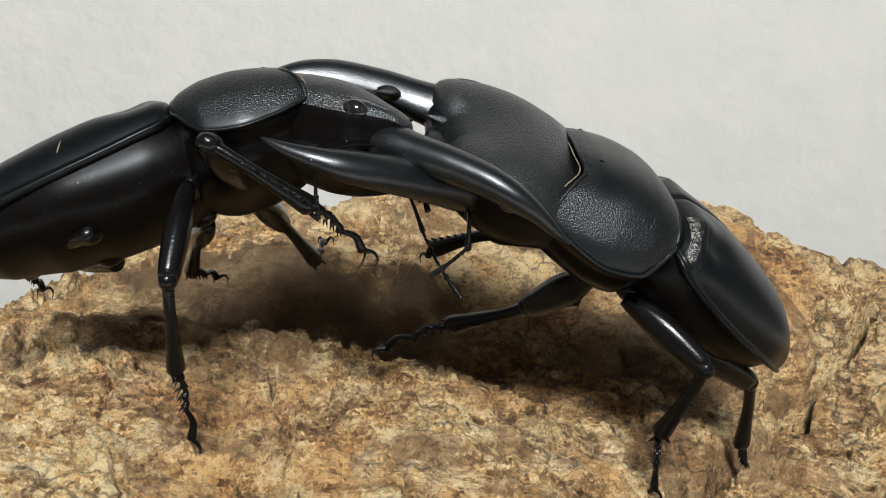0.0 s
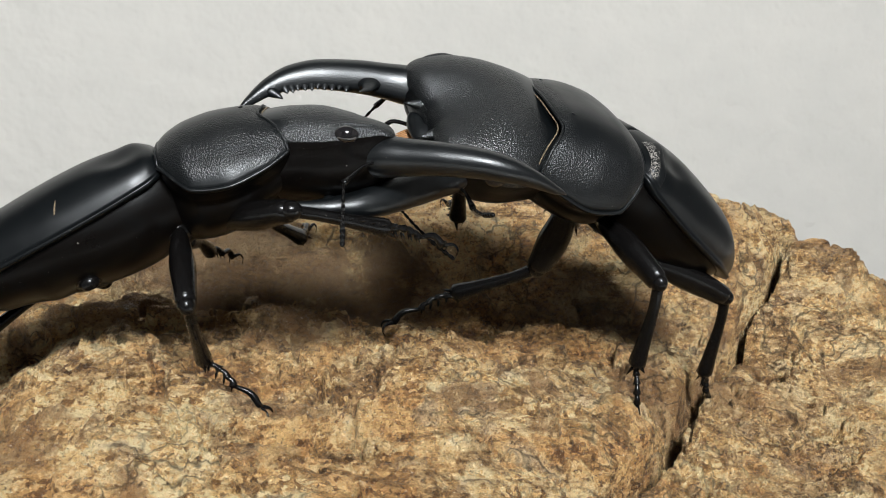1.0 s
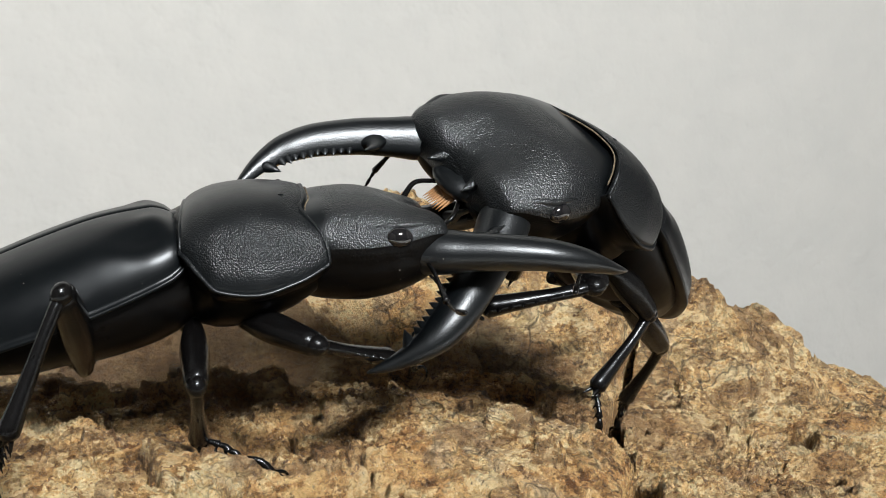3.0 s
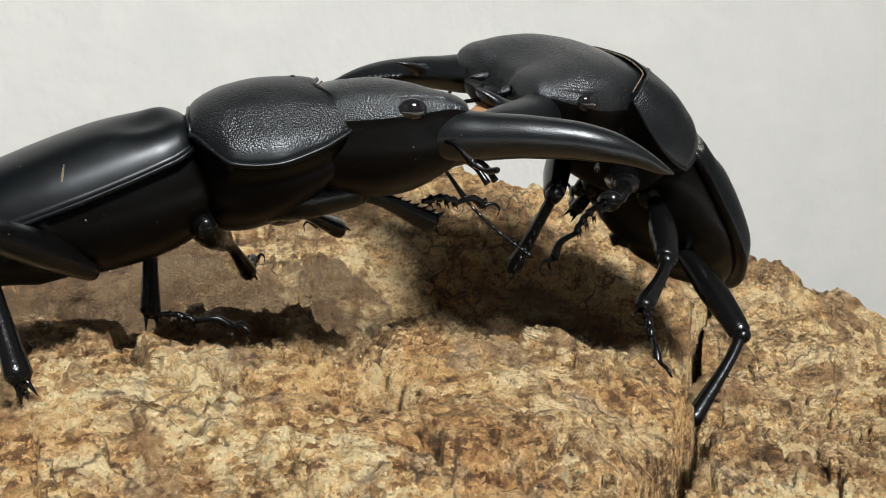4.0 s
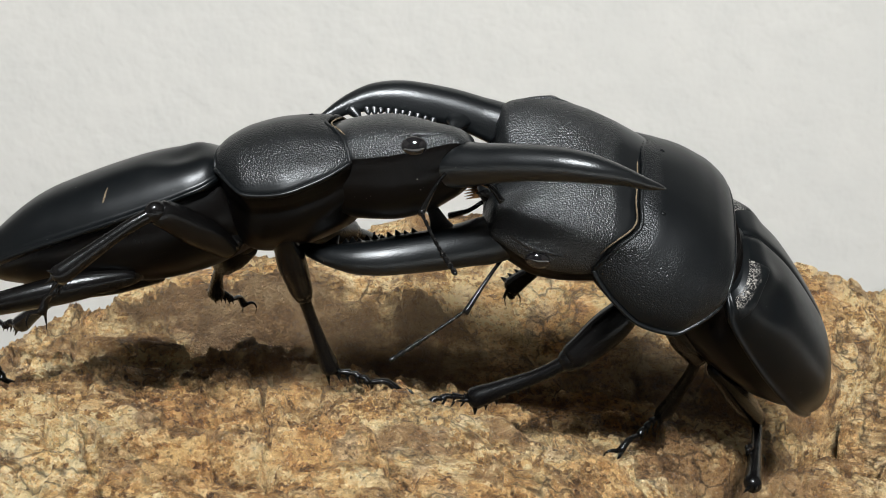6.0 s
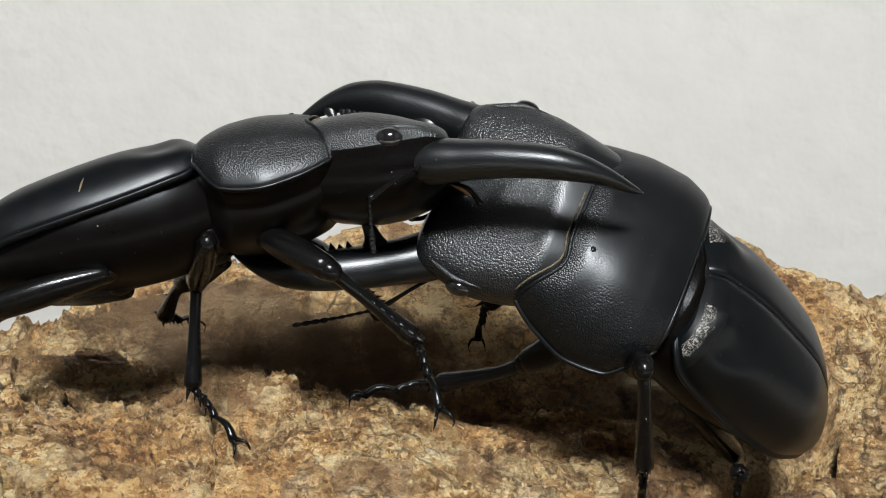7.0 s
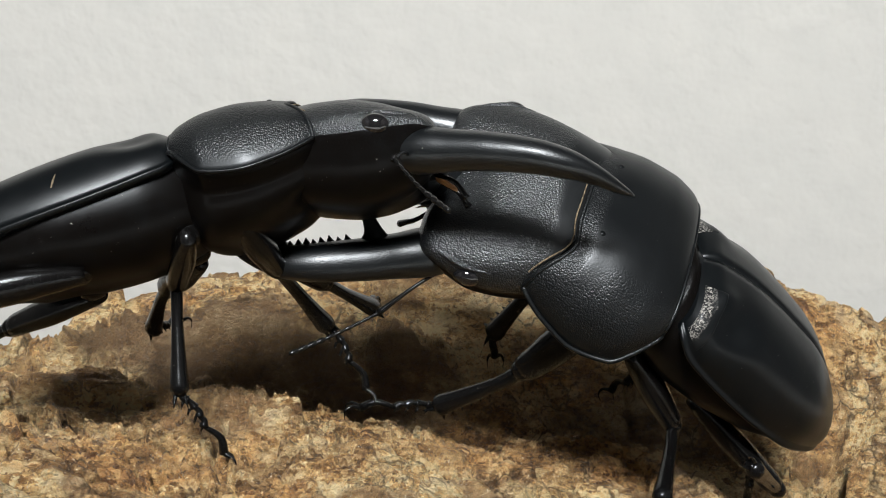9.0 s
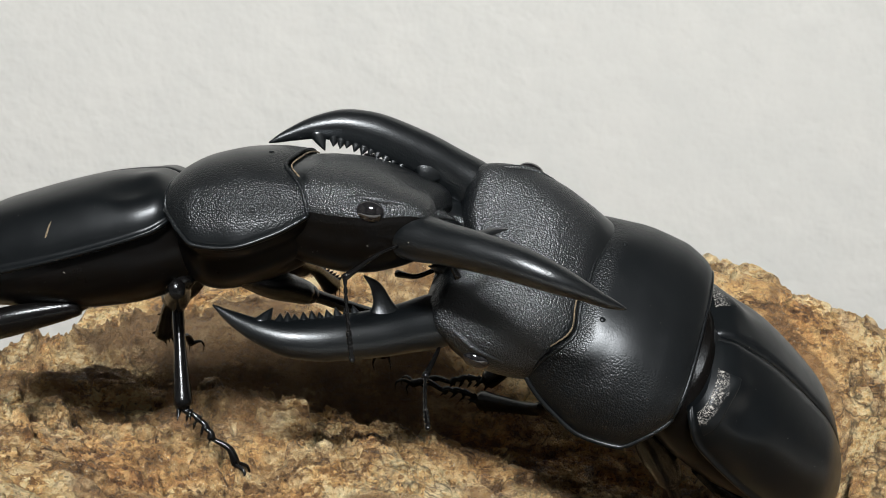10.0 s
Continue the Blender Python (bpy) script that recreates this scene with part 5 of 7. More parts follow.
    walk(first['femur_RM'], [(t, pose(*p)) for t, *p in [
        (0, -0.0030, -0.0072, -0.0095, -71.1, 58.6, -158.3), (0.5, -0.0030, -0.0072, -0.0095, -21.0, 1.1, -78.9), (1, -0.0030, -0.0072, -0.0095, -23.2, 41.7, -105.7), (1.5, -0.0030, -0.0072, -0.0095, 4.0, 24.7, -73.2), (2, -0.0030, -0.0072, -0.0095, -18.2, 13.4, -107.6), (2.5, -0.0030, -0.0072, -0.0095, -14.1, 34.0, -112.5), (3, -0.0030, -0.0072, -0.0095, -16.3, 10.6, -99.0), (3.2, -0.0030, -0.0072, -0.0095, -28.2, 19.3, -112.4), (4.3, -0.0030, -0.0072, -0.0095, 33.5, -10.6, 90.6), (4.5, -0.0030, -0.0072, -0.0095, 37.5, -6.6, 103.2), (5, -0.0030, -0.0072, -0.0095, 41.2, -1.4, 117.7), (5.2, -0.0030, -0.0072, -0.0095, 22.8, 13.9, 135.7), (6.3, -0.0030, -0.0072, -0.0095, -67.3, -15.6, -90.7), (6.5, -0.0030, -0.0072, -0.0095, -51.3, -8.9, -92.9), (7, -0.0030, -0.0072, -0.0095, 16.5, 10.1, 108.2), (7.5, -0.0030, -0.0072, -0.0095, 8.4, 15.4, 105.7), (8, -0.0030, -0.0072, -0.0095, 3.8, 7.6, 104.7), (8.5, -0.0030, -0.0072, -0.0095, 19.8, 9.5, 108.7), (9, -0.0030, -0.0072, -0.0095, 15.2, 8.7, 105.8), (9.5, -0.0030, -0.0072, -0.0095, 18.4, 12.7, 107.6), (10, -0.0030, -0.0072, -0.0095, 10.4, 14.2, 107.8)]])
    walk(first['tibia_RM'], [(t, pose(*p)) for t, *p in [
        (0, 0.0130, 0.0000, 0.0000, 0.0, 60.6, 0.0), (0.5, 0.0130, 0.0000, 0.0000, 180.0, 75.1, 180.0), (1, 0.0130, 0.0000, 0.0000, 180.0, 79.1, 180.0), (1.5, 0.0130, 0.0000, 0.0000, 180.0, 70.3, 180.0), (2, 0.0130, 0.0000, 0.0000, 180.0, 59.6, 180.0), (2.5, 0.0130, 0.0000, 0.0000, 180.0, 69.7, 180.0), (3, 0.0130, 0.0000, 0.0000, 180.0, 59.6, 180.0), (3.2, 0.0130, 0.0000, 0.0000, 180.0, 77.7, 180.0), (4.3, 0.0130, 0.0000, 0.0000, 0.0, 89.9, 0.0), (4.5, 0.0130, 0.0000, 0.0000, 0.0, 80.8, 0.0), (5, 0.0130, 0.0000, 0.0000, 0.0, 71.6, 0.0), (5.2, 0.0130, 0.0000, 0.0000, 0.0, 13.8, 0.0), (6.3, 0.0130, 0.0000, 0.0000, 180.0, 72.6, 180.0), (6.5, 0.0130, 0.0000, 0.0000, 180.0, 57.1, 180.0), (7, 0.0130, 0.0000, 0.0000, 0.0, 59.5, 0.0), (7.5, 0.0130, 0.0000, 0.0000, 0.0, 74.8, 0.0), (8, 0.0130, 0.0000, 0.0000, 0.0, 59.2, 0.0), (8.5, 0.0130, 0.0000, 0.0000, 0.0, 79.5, 0.0), (9, 0.0130, 0.0000, 0.0000, 0.0, 68.4, 0.0), (9.5, 0.0130, 0.0000, 0.0000, 0.0, 60.9, 0.0), (10, 0.0130, 0.0000, 0.0000, 180.0, 84.6, 180.0)]])
    walk(first['tarsus_RM'], [(t, pose(*p)) for t, *p in [
        (0, 0.0201, 0.0000, -0.0126, -124.5, 51.5, 18.5), (0.5, 0.0093, 0.0000, -0.0140, 2.1, 47.0, 122.0), (1, 0.0103, 0.0000, -0.0142, -35.5, 32.4, 51.2), (1.5, 0.0081, 0.0000, -0.0137, -21.4, 38.9, 46.3), (2, 0.0057, 0.0000, -0.0125, -15.9, 27.8, 68.3), (2.5, 0.0080, 0.0000, -0.0136, -37.9, 21.8, 57.1), (3, 0.0057, 0.0000, -0.0125, -15.8, 21.0, 73.8), (3.2, 0.0099, 0.0000, -0.0142, -8.2, 18.7, 88.1), (4.3, 0.0130, 0.0000, -0.0145, -5.6, 1.5, -99.2), (4.5, 0.0153, 0.0000, -0.0143, 15.8, 6.6, -102.2), (5, 0.0176, 0.0000, -0.0138, 15.5, 19.6, -106.7), (5.2, 0.0271, 0.0000, -0.0035, 30.7, 35.5, -87.7), (6.3, 0.0087, 0.0000, -0.0138, -79.3, 57.6, -156.7), (6.5, 0.0051, 0.0000, -0.0122, -151.6, 76.3, 139.1), (7, 0.0204, 0.0000, -0.0125, 33.9, 52.4, -127.7), (7.5, 0.0168, 0.0000, -0.0140, 29.8, 61.9, -126.5), (8, 0.0204, 0.0000, -0.0125, 65.7, 54.2, -52.7), (8.5, 0.0156, 0.0000, -0.0143, 40.6, 37.6, -63.7), (9, 0.0183, 0.0000, -0.0135, 48.3, 41.2, -54.3), (9.5, 0.0200, 0.0000, -0.0127, 42.8, 48.8, -102.3), (10, 0.0116, 0.0000, -0.0144, 26.0, 47.9, -88.1)]])
    walk(first['femur_LH'], [(t, pose(*p)) for t, *p in [
        (0, -0.0165, 0.0066, -0.0094, 34.5, -30.3, 119.6), (0.5, -0.0165, 0.0066, -0.0094, 53.6, -13.7, 120.4), (1, -0.0165, 0.0066, -0.0094, 56.6, -21.1, 113.1), (1.5, -0.0165, 0.0066, -0.0094, 50.1, -15.2, 111.4), (2, -0.0165, 0.0066, -0.0094, 49.6, -2.3, 109.7), (2.5, -0.0165, 0.0066, -0.0094, 47.1, -0.4, 100.8), (3, -0.0165, 0.0066, -0.0094, 53.3, -5.0, 91.6), (3.2, -0.0165, 0.0066, -0.0094, 46.9, -28.1, 86.6), (4.3, -0.0165, 0.0066, -0.0094, 53.9, -3.1, 95.6), (4.5, -0.0165, 0.0066, -0.0094, 37.9, -14.9, 98.7), (5, -0.0165, 0.0066, -0.0094, 43.9, -1.9, 106.1), (5.2, -0.0165, 0.0066, -0.0094, 37.8, -5.4, 110.6), (6.3, -0.0165, 0.0066, -0.0094, -46.6, -0.3, 158.6), (6.5, -0.0165, 0.0066, -0.0094, -6.6, 5.0, 153.5), (7, -0.0165, 0.0066, -0.0094, 33.9, -16.5, 134.7), (7.5, -0.0165, 0.0066, -0.0094, 21.1, -10.5, 142.2), (8, -0.0165, 0.0066, -0.0094, 33.4, -16.2, 135.6), (8.5, -0.0165, 0.0066, -0.0094, 33.9, -9.6, 141.0), (9, -0.0165, 0.0066, -0.0094, 36.9, -7.6, 140.9), (9.5, -0.0165, 0.0066, -0.0094, 44.5, -1.9, 141.2), (10, -0.0165, 0.0066, -0.0094, 53.7, 5.5, 140.3)]])
    walk(first['tibia_LH'], [(t, pose(*p)) for t, *p in [
        (0, 0.0175, 0.0000, 0.0000, 0.0, 12.4, 0.0), (0.5, 0.0175, 0.0000, 0.0000, 0.0, 12.4, 0.0), (1, 0.0175, 0.0000, 0.0000, 0.0, 12.4, 0.0), (1.5, 0.0175, 0.0000, 0.0000, 0.0, 46.2, 0.0), (2, 0.0175, 0.0000, 0.0000, 0.0, 40.9, 0.0), (2.5, 0.0175, 0.0000, 0.0000, 0.0, 12.4, 0.0), (3, 0.0175, 0.0000, 0.0000, 0.0, 12.4, 0.0), (3.2, 0.0175, 0.0000, 0.0000, 0.0, 12.4, 0.0), (4.3, 0.0175, 0.0000, 0.0000, 0.0, 12.4, 0.0), (4.5, 0.0175, 0.0000, 0.0000, 0.0, 12.4, 0.0), (5, 0.0175, 0.0000, 0.0000, 0.0, 12.4, 0.0), (5.2, 0.0175, 0.0000, 0.0000, 0.0, 12.4, 0.0), (6.3, 0.0175, 0.0000, 0.0000, 0.0, 20.4, 0.0), (6.5, 0.0175, 0.0000, 0.0000, 0.0, 12.4, 0.0), (7, 0.0175, 0.0000, 0.0000, 0.0, 12.4, 0.0), (7.5, 0.0175, 0.0000, 0.0000, 0.0, 12.4, 0.0), (8, 0.0175, 0.0000, 0.0000, 0.0, 12.4, 0.0), (8.5, 0.0175, 0.0000, 0.0000, 0.0, 12.4, 0.0), (9, 0.0175, 0.0000, 0.0000, 0.0, 12.4, 0.0), (9.5, 0.0175, 0.0000, 0.0000, 0.0, 12.4, 0.0), (10, 0.0175, 0.0000, 0.0000, 0.0, 12.4, 0.0)]])
    walk(first['tarsus_LH'], [(t, pose(*p)) for t, *p in [
        (0, 0.0336, 0.0000, -0.0036, -20.3, 2.5, -35.1), (0.5, 0.0336, 0.0000, -0.0036, -28.7, -13.1, -38.2), (1, 0.0336, 0.0000, -0.0036, -23.4, -10.1, -49.4), (1.5, 0.0289, 0.0000, -0.0119, -38.8, 12.0, -34.0), (2, 0.0300, 0.0000, -0.0108, -45.2, 24.5, -15.0), (2.5, 0.0336, 0.0000, -0.0036, -37.5, 17.2, -26.2), (3, 0.0336, 0.0000, -0.0036, -35.7, 10.5, -43.7), (3.2, 0.0336, 0.0000, -0.0036, -26.5, 17.8, -43.0), (4.3, 0.0336, 0.0000, -0.0036, -32.6, -6.3, -28.1), (4.5, 0.0336, 0.0000, -0.0036, -16.1, 2.0, -33.1), (5, 0.0336, 0.0000, -0.0036, -27.4, -9.3, -18.1), (5.2, 0.0336, 0.0000, -0.0036, -22.8, -7.9, -15.7), (6.3, 0.0330, 0.0000, -0.0057, 41.8, 11.7, -17.6), (6.5, 0.0336, 0.0000, -0.0036, 2.6, -3.7, -10.1), (7, 0.0336, 0.0000, -0.0036, -33.5, -2.6, -15.1), (7.5, 0.0336, 0.0000, -0.0036, -19.6, -1.0, -18.7), (8, 0.0336, 0.0000, -0.0036, -30.8, 1.6, -14.9), (8.5, 0.0336, 0.0000, -0.0036, -28.2, -0.8, -14.8), (9, 0.0336, 0.0000, -0.0036, -30.2, -0.7, -13.4), (9.5, 0.0336, 0.0000, -0.0036, -36.9, -3.1, -10.2), (10, 0.0336, 0.0000, -0.0036, -44.6, -3.3, -6.7)]])
    walk(first['femur_RH'], [(t, pose(*p)) for t, *p in [
        (0, -0.0165, -0.0066, -0.0094, 51.8, -22.4, 133.3), (0.5, -0.0165, -0.0066, -0.0094, 77.8, 2.8, 122.2), (1, -0.0165, -0.0066, -0.0094, 78.2, -11.1, 109.9), (1.5, -0.0165, -0.0066, -0.0094, 72.1, -1.7, 95.6), (2, -0.0165, -0.0066, -0.0094, 70.7, 5.9, 98.6), (2.5, -0.0165, -0.0066, -0.0094, -47.4, -25.0, -91.1), (3, -0.0165, -0.0066, -0.0094, -46.8, -45.4, -82.7), (3.2, -0.0165, -0.0066, -0.0094, -46.7, -8.9, -90.6), (4.3, -0.0165, -0.0066, -0.0094, 23.1, -24.6, -131.4), (4.5, -0.0165, -0.0066, -0.0094, 24.9, -20.3, -137.0), (5, -0.0165, -0.0066, -0.0094, -45.2, -13.3, 164.3), (5.2, -0.0165, -0.0066, -0.0094, -41.8, -1.2, 145.0), (6.3, -0.0165, -0.0066, -0.0094, -70.8, -2.3, -160.2), (6.5, -0.0165, -0.0066, -0.0094, -64.5, 2.5, 173.4), (7, -0.0165, -0.0066, -0.0094, -63.2, -0.3, 178.1), (7.5, -0.0165, -0.0066, -0.0094, -60.1, 1.8, -169.6), (8, -0.0165, -0.0066, -0.0094, -57.4, -7.5, 179.1), (8.5, -0.0165, -0.0066, -0.0094, -55.1, -4.8, -172.8), (9, -0.0165, -0.0066, -0.0094, -53.5, -5.1, -172.8), (9.5, -0.0165, -0.0066, -0.0094, -52.2, -0.7, -171.7), (10, -0.0165, -0.0066, -0.0094, -47.1, 0.9, -173.0)]])
    walk(first['tibia_RH'], [(t, pose(*p)) for t, *p in [
        (0, 0.0175, 0.0000, 0.0000, 0.0, 81.7, 0.0), (0.5, 0.0175, 0.0000, 0.0000, 0.0, 88.1, 0.0), (1, 0.0175, 0.0000, 0.0000, 0.0, 88.6, 0.0), (1.5, 0.0175, 0.0000, 0.0000, 180.0, 77.4, 180.0), (2, 0.0175, 0.0000, 0.0000, 0.0, 61.9, 0.0), (2.5, 0.0175, 0.0000, 0.0000, 180.0, 53.2, 180.0), (3, 0.0175, 0.0000, 0.0000, 180.0, 65.2, 180.0), (3.2, 0.0175, 0.0000, 0.0000, 180.0, 87.4, 180.0), (4.3, 0.0175, 0.0000, 0.0000, 0.0, 88.0, 0.0), (4.5, 0.0175, 0.0000, 0.0000, 0.0, 84.3, 0.0), (5, 0.0175, 0.0000, 0.0000, 0.0, 63.9, 0.0), (5.2, 0.0175, 0.0000, 0.0000, 0.0, 21.6, 0.0), (6.3, 0.0175, 0.0000, 0.0000, 0.0, 78.2, 0.0), (6.5, 0.0175, 0.0000, 0.0000, 0.0, 34.8, 0.0), (7, 0.0175, 0.0000, 0.0000, 0.0, 58.4, 0.0), (7.5, 0.0175, 0.0000, 0.0000, 0.0, 68.9, 0.0), (8, 0.0175, 0.0000, 0.0000, 0.0, 64.1, 0.0), (8.5, 0.0175, 0.0000, 0.0000, 0.0, 69.3, 0.0), (9, 0.0175, 0.0000, 0.0000, 0.0, 70.9, 0.0), (9.5, 0.0175, 0.0000, 0.0000, 0.0, 71.6, 0.0), (10, 0.0175, 0.0000, 0.0000, 0.0, 73.2, 0.0)]])
    walk(first['tarsus_RH'], [(t, pose(*p)) for t, *p in [
        (0, 0.0199, 0.0000, -0.0163, -78.3, 28.7, -36.0), (0.5, 0.0180, 0.0000, -0.0165, 64.7, 35.6, -172.1), (1, 0.0179, 0.0000, -0.0165, 59.8, 39.6, -178.2), (1.5, 0.0139, 0.0000, -0.0161, 59.7, 23.8, -172.1), (2, 0.0253, 0.0000, -0.0146, -68.1, 51.1, 13.2), (2.5, 0.0076, 0.0000, -0.0132, -45.1, 28.1, 179.7), (3, 0.0106, 0.0000, -0.0150, -43.9, 14.9, -165.2), (3.2, 0.0168, 0.0000, -0.0165, -35.7, 26.7, -172.8), (4.3, 0.0181, 0.0000, -0.0165, 12.2, -2.5, -130.6), (4.5, 0.0191, 0.0000, -0.0164, 16.5, -11.1, -124.0), (5, 0.0248, 0.0000, -0.0148, -34.6, -21.4, 127.1), (5.2, 0.0328, 0.0000, -0.0061, -36.9, -13.9, 122.1), (6.3, 0.0209, 0.0000, -0.0162, 108.9, 69.7, 29.6), (6.5, 0.0310, 0.0000, -0.0094, 75.8, 40.6, 15.7), (7, 0.0261, 0.0000, -0.0141, -21.3, -29.4, 97.6), (7.5, 0.0234, 0.0000, -0.0154, -12.4, -32.0, 88.8), (8, 0.0247, 0.0000, -0.0148, -18.5, -28.3, 103.2), (8.5, 0.0233, 0.0000, -0.0154, -16.0, -30.8, 97.8), (9, 0.0229, 0.0000, -0.0156, -16.6, -31.0, 99.2), (9.5, 0.0227, 0.0000, -0.0157, -19.1, -31.8, 98.5), (10, 0.0223, 0.0000, -0.0158, -20.9, -31.4, 101.8)]])
    # the beetle that holds the right end
    walk(second['beetle'], [(t, pose(*p)) for t, *p in [
        (0, 0.0320, -0.0086, 0.0320, -24.0, -38.6, -144.8), (0.5, 0.0337, 0.0021, 0.0318, -18.8, -39.9, -141.5), (1, 0.0284, -0.0014, 0.0339, -16.0, -37.3, -149.7), (1.5, 0.0282, -0.0031, 0.0331, -10.4, -35.4, -147.6), (2, 0.0331, -0.0083, 0.0355, -14.1, -40.1, -137.7), (2.5, 0.0289, -0.0130, 0.0361, -17.2, -39.3, -140.0), (3, 0.0312, -0.0111, 0.0327, -16.6, -37.5, -140.1), (3.2, 0.0335, -0.0048, 0.0305, -5.8, -43.5, -147.3), (4.3, 0.0457, 0.0118, 0.0273, -14.6, -42.0, -147.2), (4.5, 0.0393, 0.0010, 0.0307, -15.3, -43.7, -151.3), (5, 0.0430, -0.0212, 0.0289, -35.5, -46.6, -124.1), (5.2, 0.0452, -0.0237, 0.0308, -35.4, -50.6, -122.0), (6.3, 0.0418, -0.0046, 0.0243, -57.3, -38.9, -139.1), (6.5, 0.0429, -0.0047, 0.0242, -58.9, -40.2, -139.2), (7, 0.0395, -0.0070, 0.0229, -60.7, -38.6, -143.5), (7.5, 0.0379, -0.0010, 0.0241, -47.2, -37.0, -146.6), (8, 0.0377, 0.0011, 0.0245, -44.8, -37.8, -145.8), (8.5, 0.0398, -0.0013, 0.0241, -51.6, -37.7, -145.3), (9, 0.0380, -0.0017, 0.0265, -47.0, -37.8, -147.1), (9.5, 0.0401, -0.0027, 0.0235, -53.5, -36.8, -142.8), (10, 0.0385, -0.0081, 0.0193, -54.2, -36.8, -144.0)]])
    walk(second['pronotum'], [(t, pose(*p)) for t, *p in [
        (0, 0.0000, 0.0000, 0.0000, 0.0, 22.0, -12.9), (0.5, 0.0000, 0.0000, 0.0000, -11.4, 22.7, -15.3), (1, 0.0000, 0.0000, 0.0000, -9.6, 24.4, -7.3), (1.5, 0.0000, 0.0000, 0.0000, -16.0, 21.7, -9.4), (2, 0.0000, 0.0000, 0.0000, -8.1, 14.2, -3.5), (2.5, 0.0000, 0.0000, 0.0000, -8.8, 14.0, -3.3), (3, 0.0000, 0.0000, 0.0000, -9.3, 12.5, -1.8), (3.2, 0.0000, 0.0000, 0.0000, -12.4, 7.5, -5.3), (4.3, 0.0000, 0.0000, 0.0000, -10.8, 9.7, -2.5), (4.5, 0.0000, 0.0000, 0.0000, -1.2, 9.8, -0.9), (5, 0.0000, 0.0000, 0.0000, -3.6, 7.6, -0.1), (5.2, 0.0000, 0.0000, 0.0000, -5.1, 16.3, -4.2), (6.3, 0.0000, 0.0000, 0.0000, -10.8, 31.2, -9.0), (6.5, 0.0000, 0.0000, 0.0000, -12.5, 33.4, -10.3), (7, 0.0000, 0.0000, 0.0000, -13.1, 31.2, -12.6), (7.5, 0.0000, 0.0000, 0.0000, -11.9, 20.8, -12.5), (8, 0.0000, 0.0000, 0.0000, -11.7, 20.9, -13.2), (8.5, 0.0000, 0.0000, 0.0000, -13.4, 23.6, -11.3), (9, 0.0000, 0.0000, 0.0000, -13.3, 22.5, -11.6), (9.5, 0.0000, 0.0000, 0.0000, -13.9, 25.7, -14.8), (10, 0.0000, 0.0000, 0.0000, -11.9, 31.5, -12.9)]])
    walk(second['head'], [(t, pose(*p)) for t, *p in [
        (0, 0.0136, -0.0031, -0.0056, -9.0, 19.1, -4.8), (0.5, 0.0133, -0.0037, -0.0058, -32.4, 44.9, -25.5), (1, 0.0135, -0.0017, -0.0062, -23.7, 30.3, -6.0), (1.5, 0.0138, -0.0023, -0.0055, -26.0, 33.4, -7.7), (2, 0.0145, -0.0009, -0.0037, -28.0, 47.1, -18.3), (2.5, 0.0145, -0.0008, -0.0036, -25.9, 47.4, -16.7), (3, 0.0146, -0.0005, -0.0033, -27.6, 43.2, -17.9), (3.2, 0.0148, -0.0014, -0.0020, -14.9, 37.1, -2.7), (4.3, 0.0148, -0.0006, -0.0025, -27.2, 44.7, -23.1), (4.5, 0.0148, -0.0002, -0.0025, -11.0, 48.5, -13.3), (5, 0.0149, 0.0000, -0.0020, -8.7, 42.4, -3.0), (5.2, 0.0144, -0.0011, -0.0042, -14.2, 45.2, -11.7), (6.3, 0.0127, -0.0020, -0.0078, -17.1, 40.9, -6.7), (6.5, 0.0123, -0.0022, -0.0083, -19.2, 44.3, -9.7), (7, 0.0125, -0.0028, -0.0078, -27.7, 44.9, -15.0), (7.5, 0.0137, -0.0030, -0.0053, -20.9, 36.4, -12.0), (8, 0.0136, -0.0032, -0.0053, -22.6, 34.9, -14.6), (8.5, 0.0135, -0.0027, -0.0060, -26.9, 40.8, -14.3), (9, 0.0136, -0.0028, -0.0057, -23.5, 38.0, -12.3), (9.5, 0.0131, -0.0035, -0.0065, -24.4, 41.8, -13.2), (10, 0.0125, -0.0029, -0.0078, -19.3, 23.5, -3.6)]])
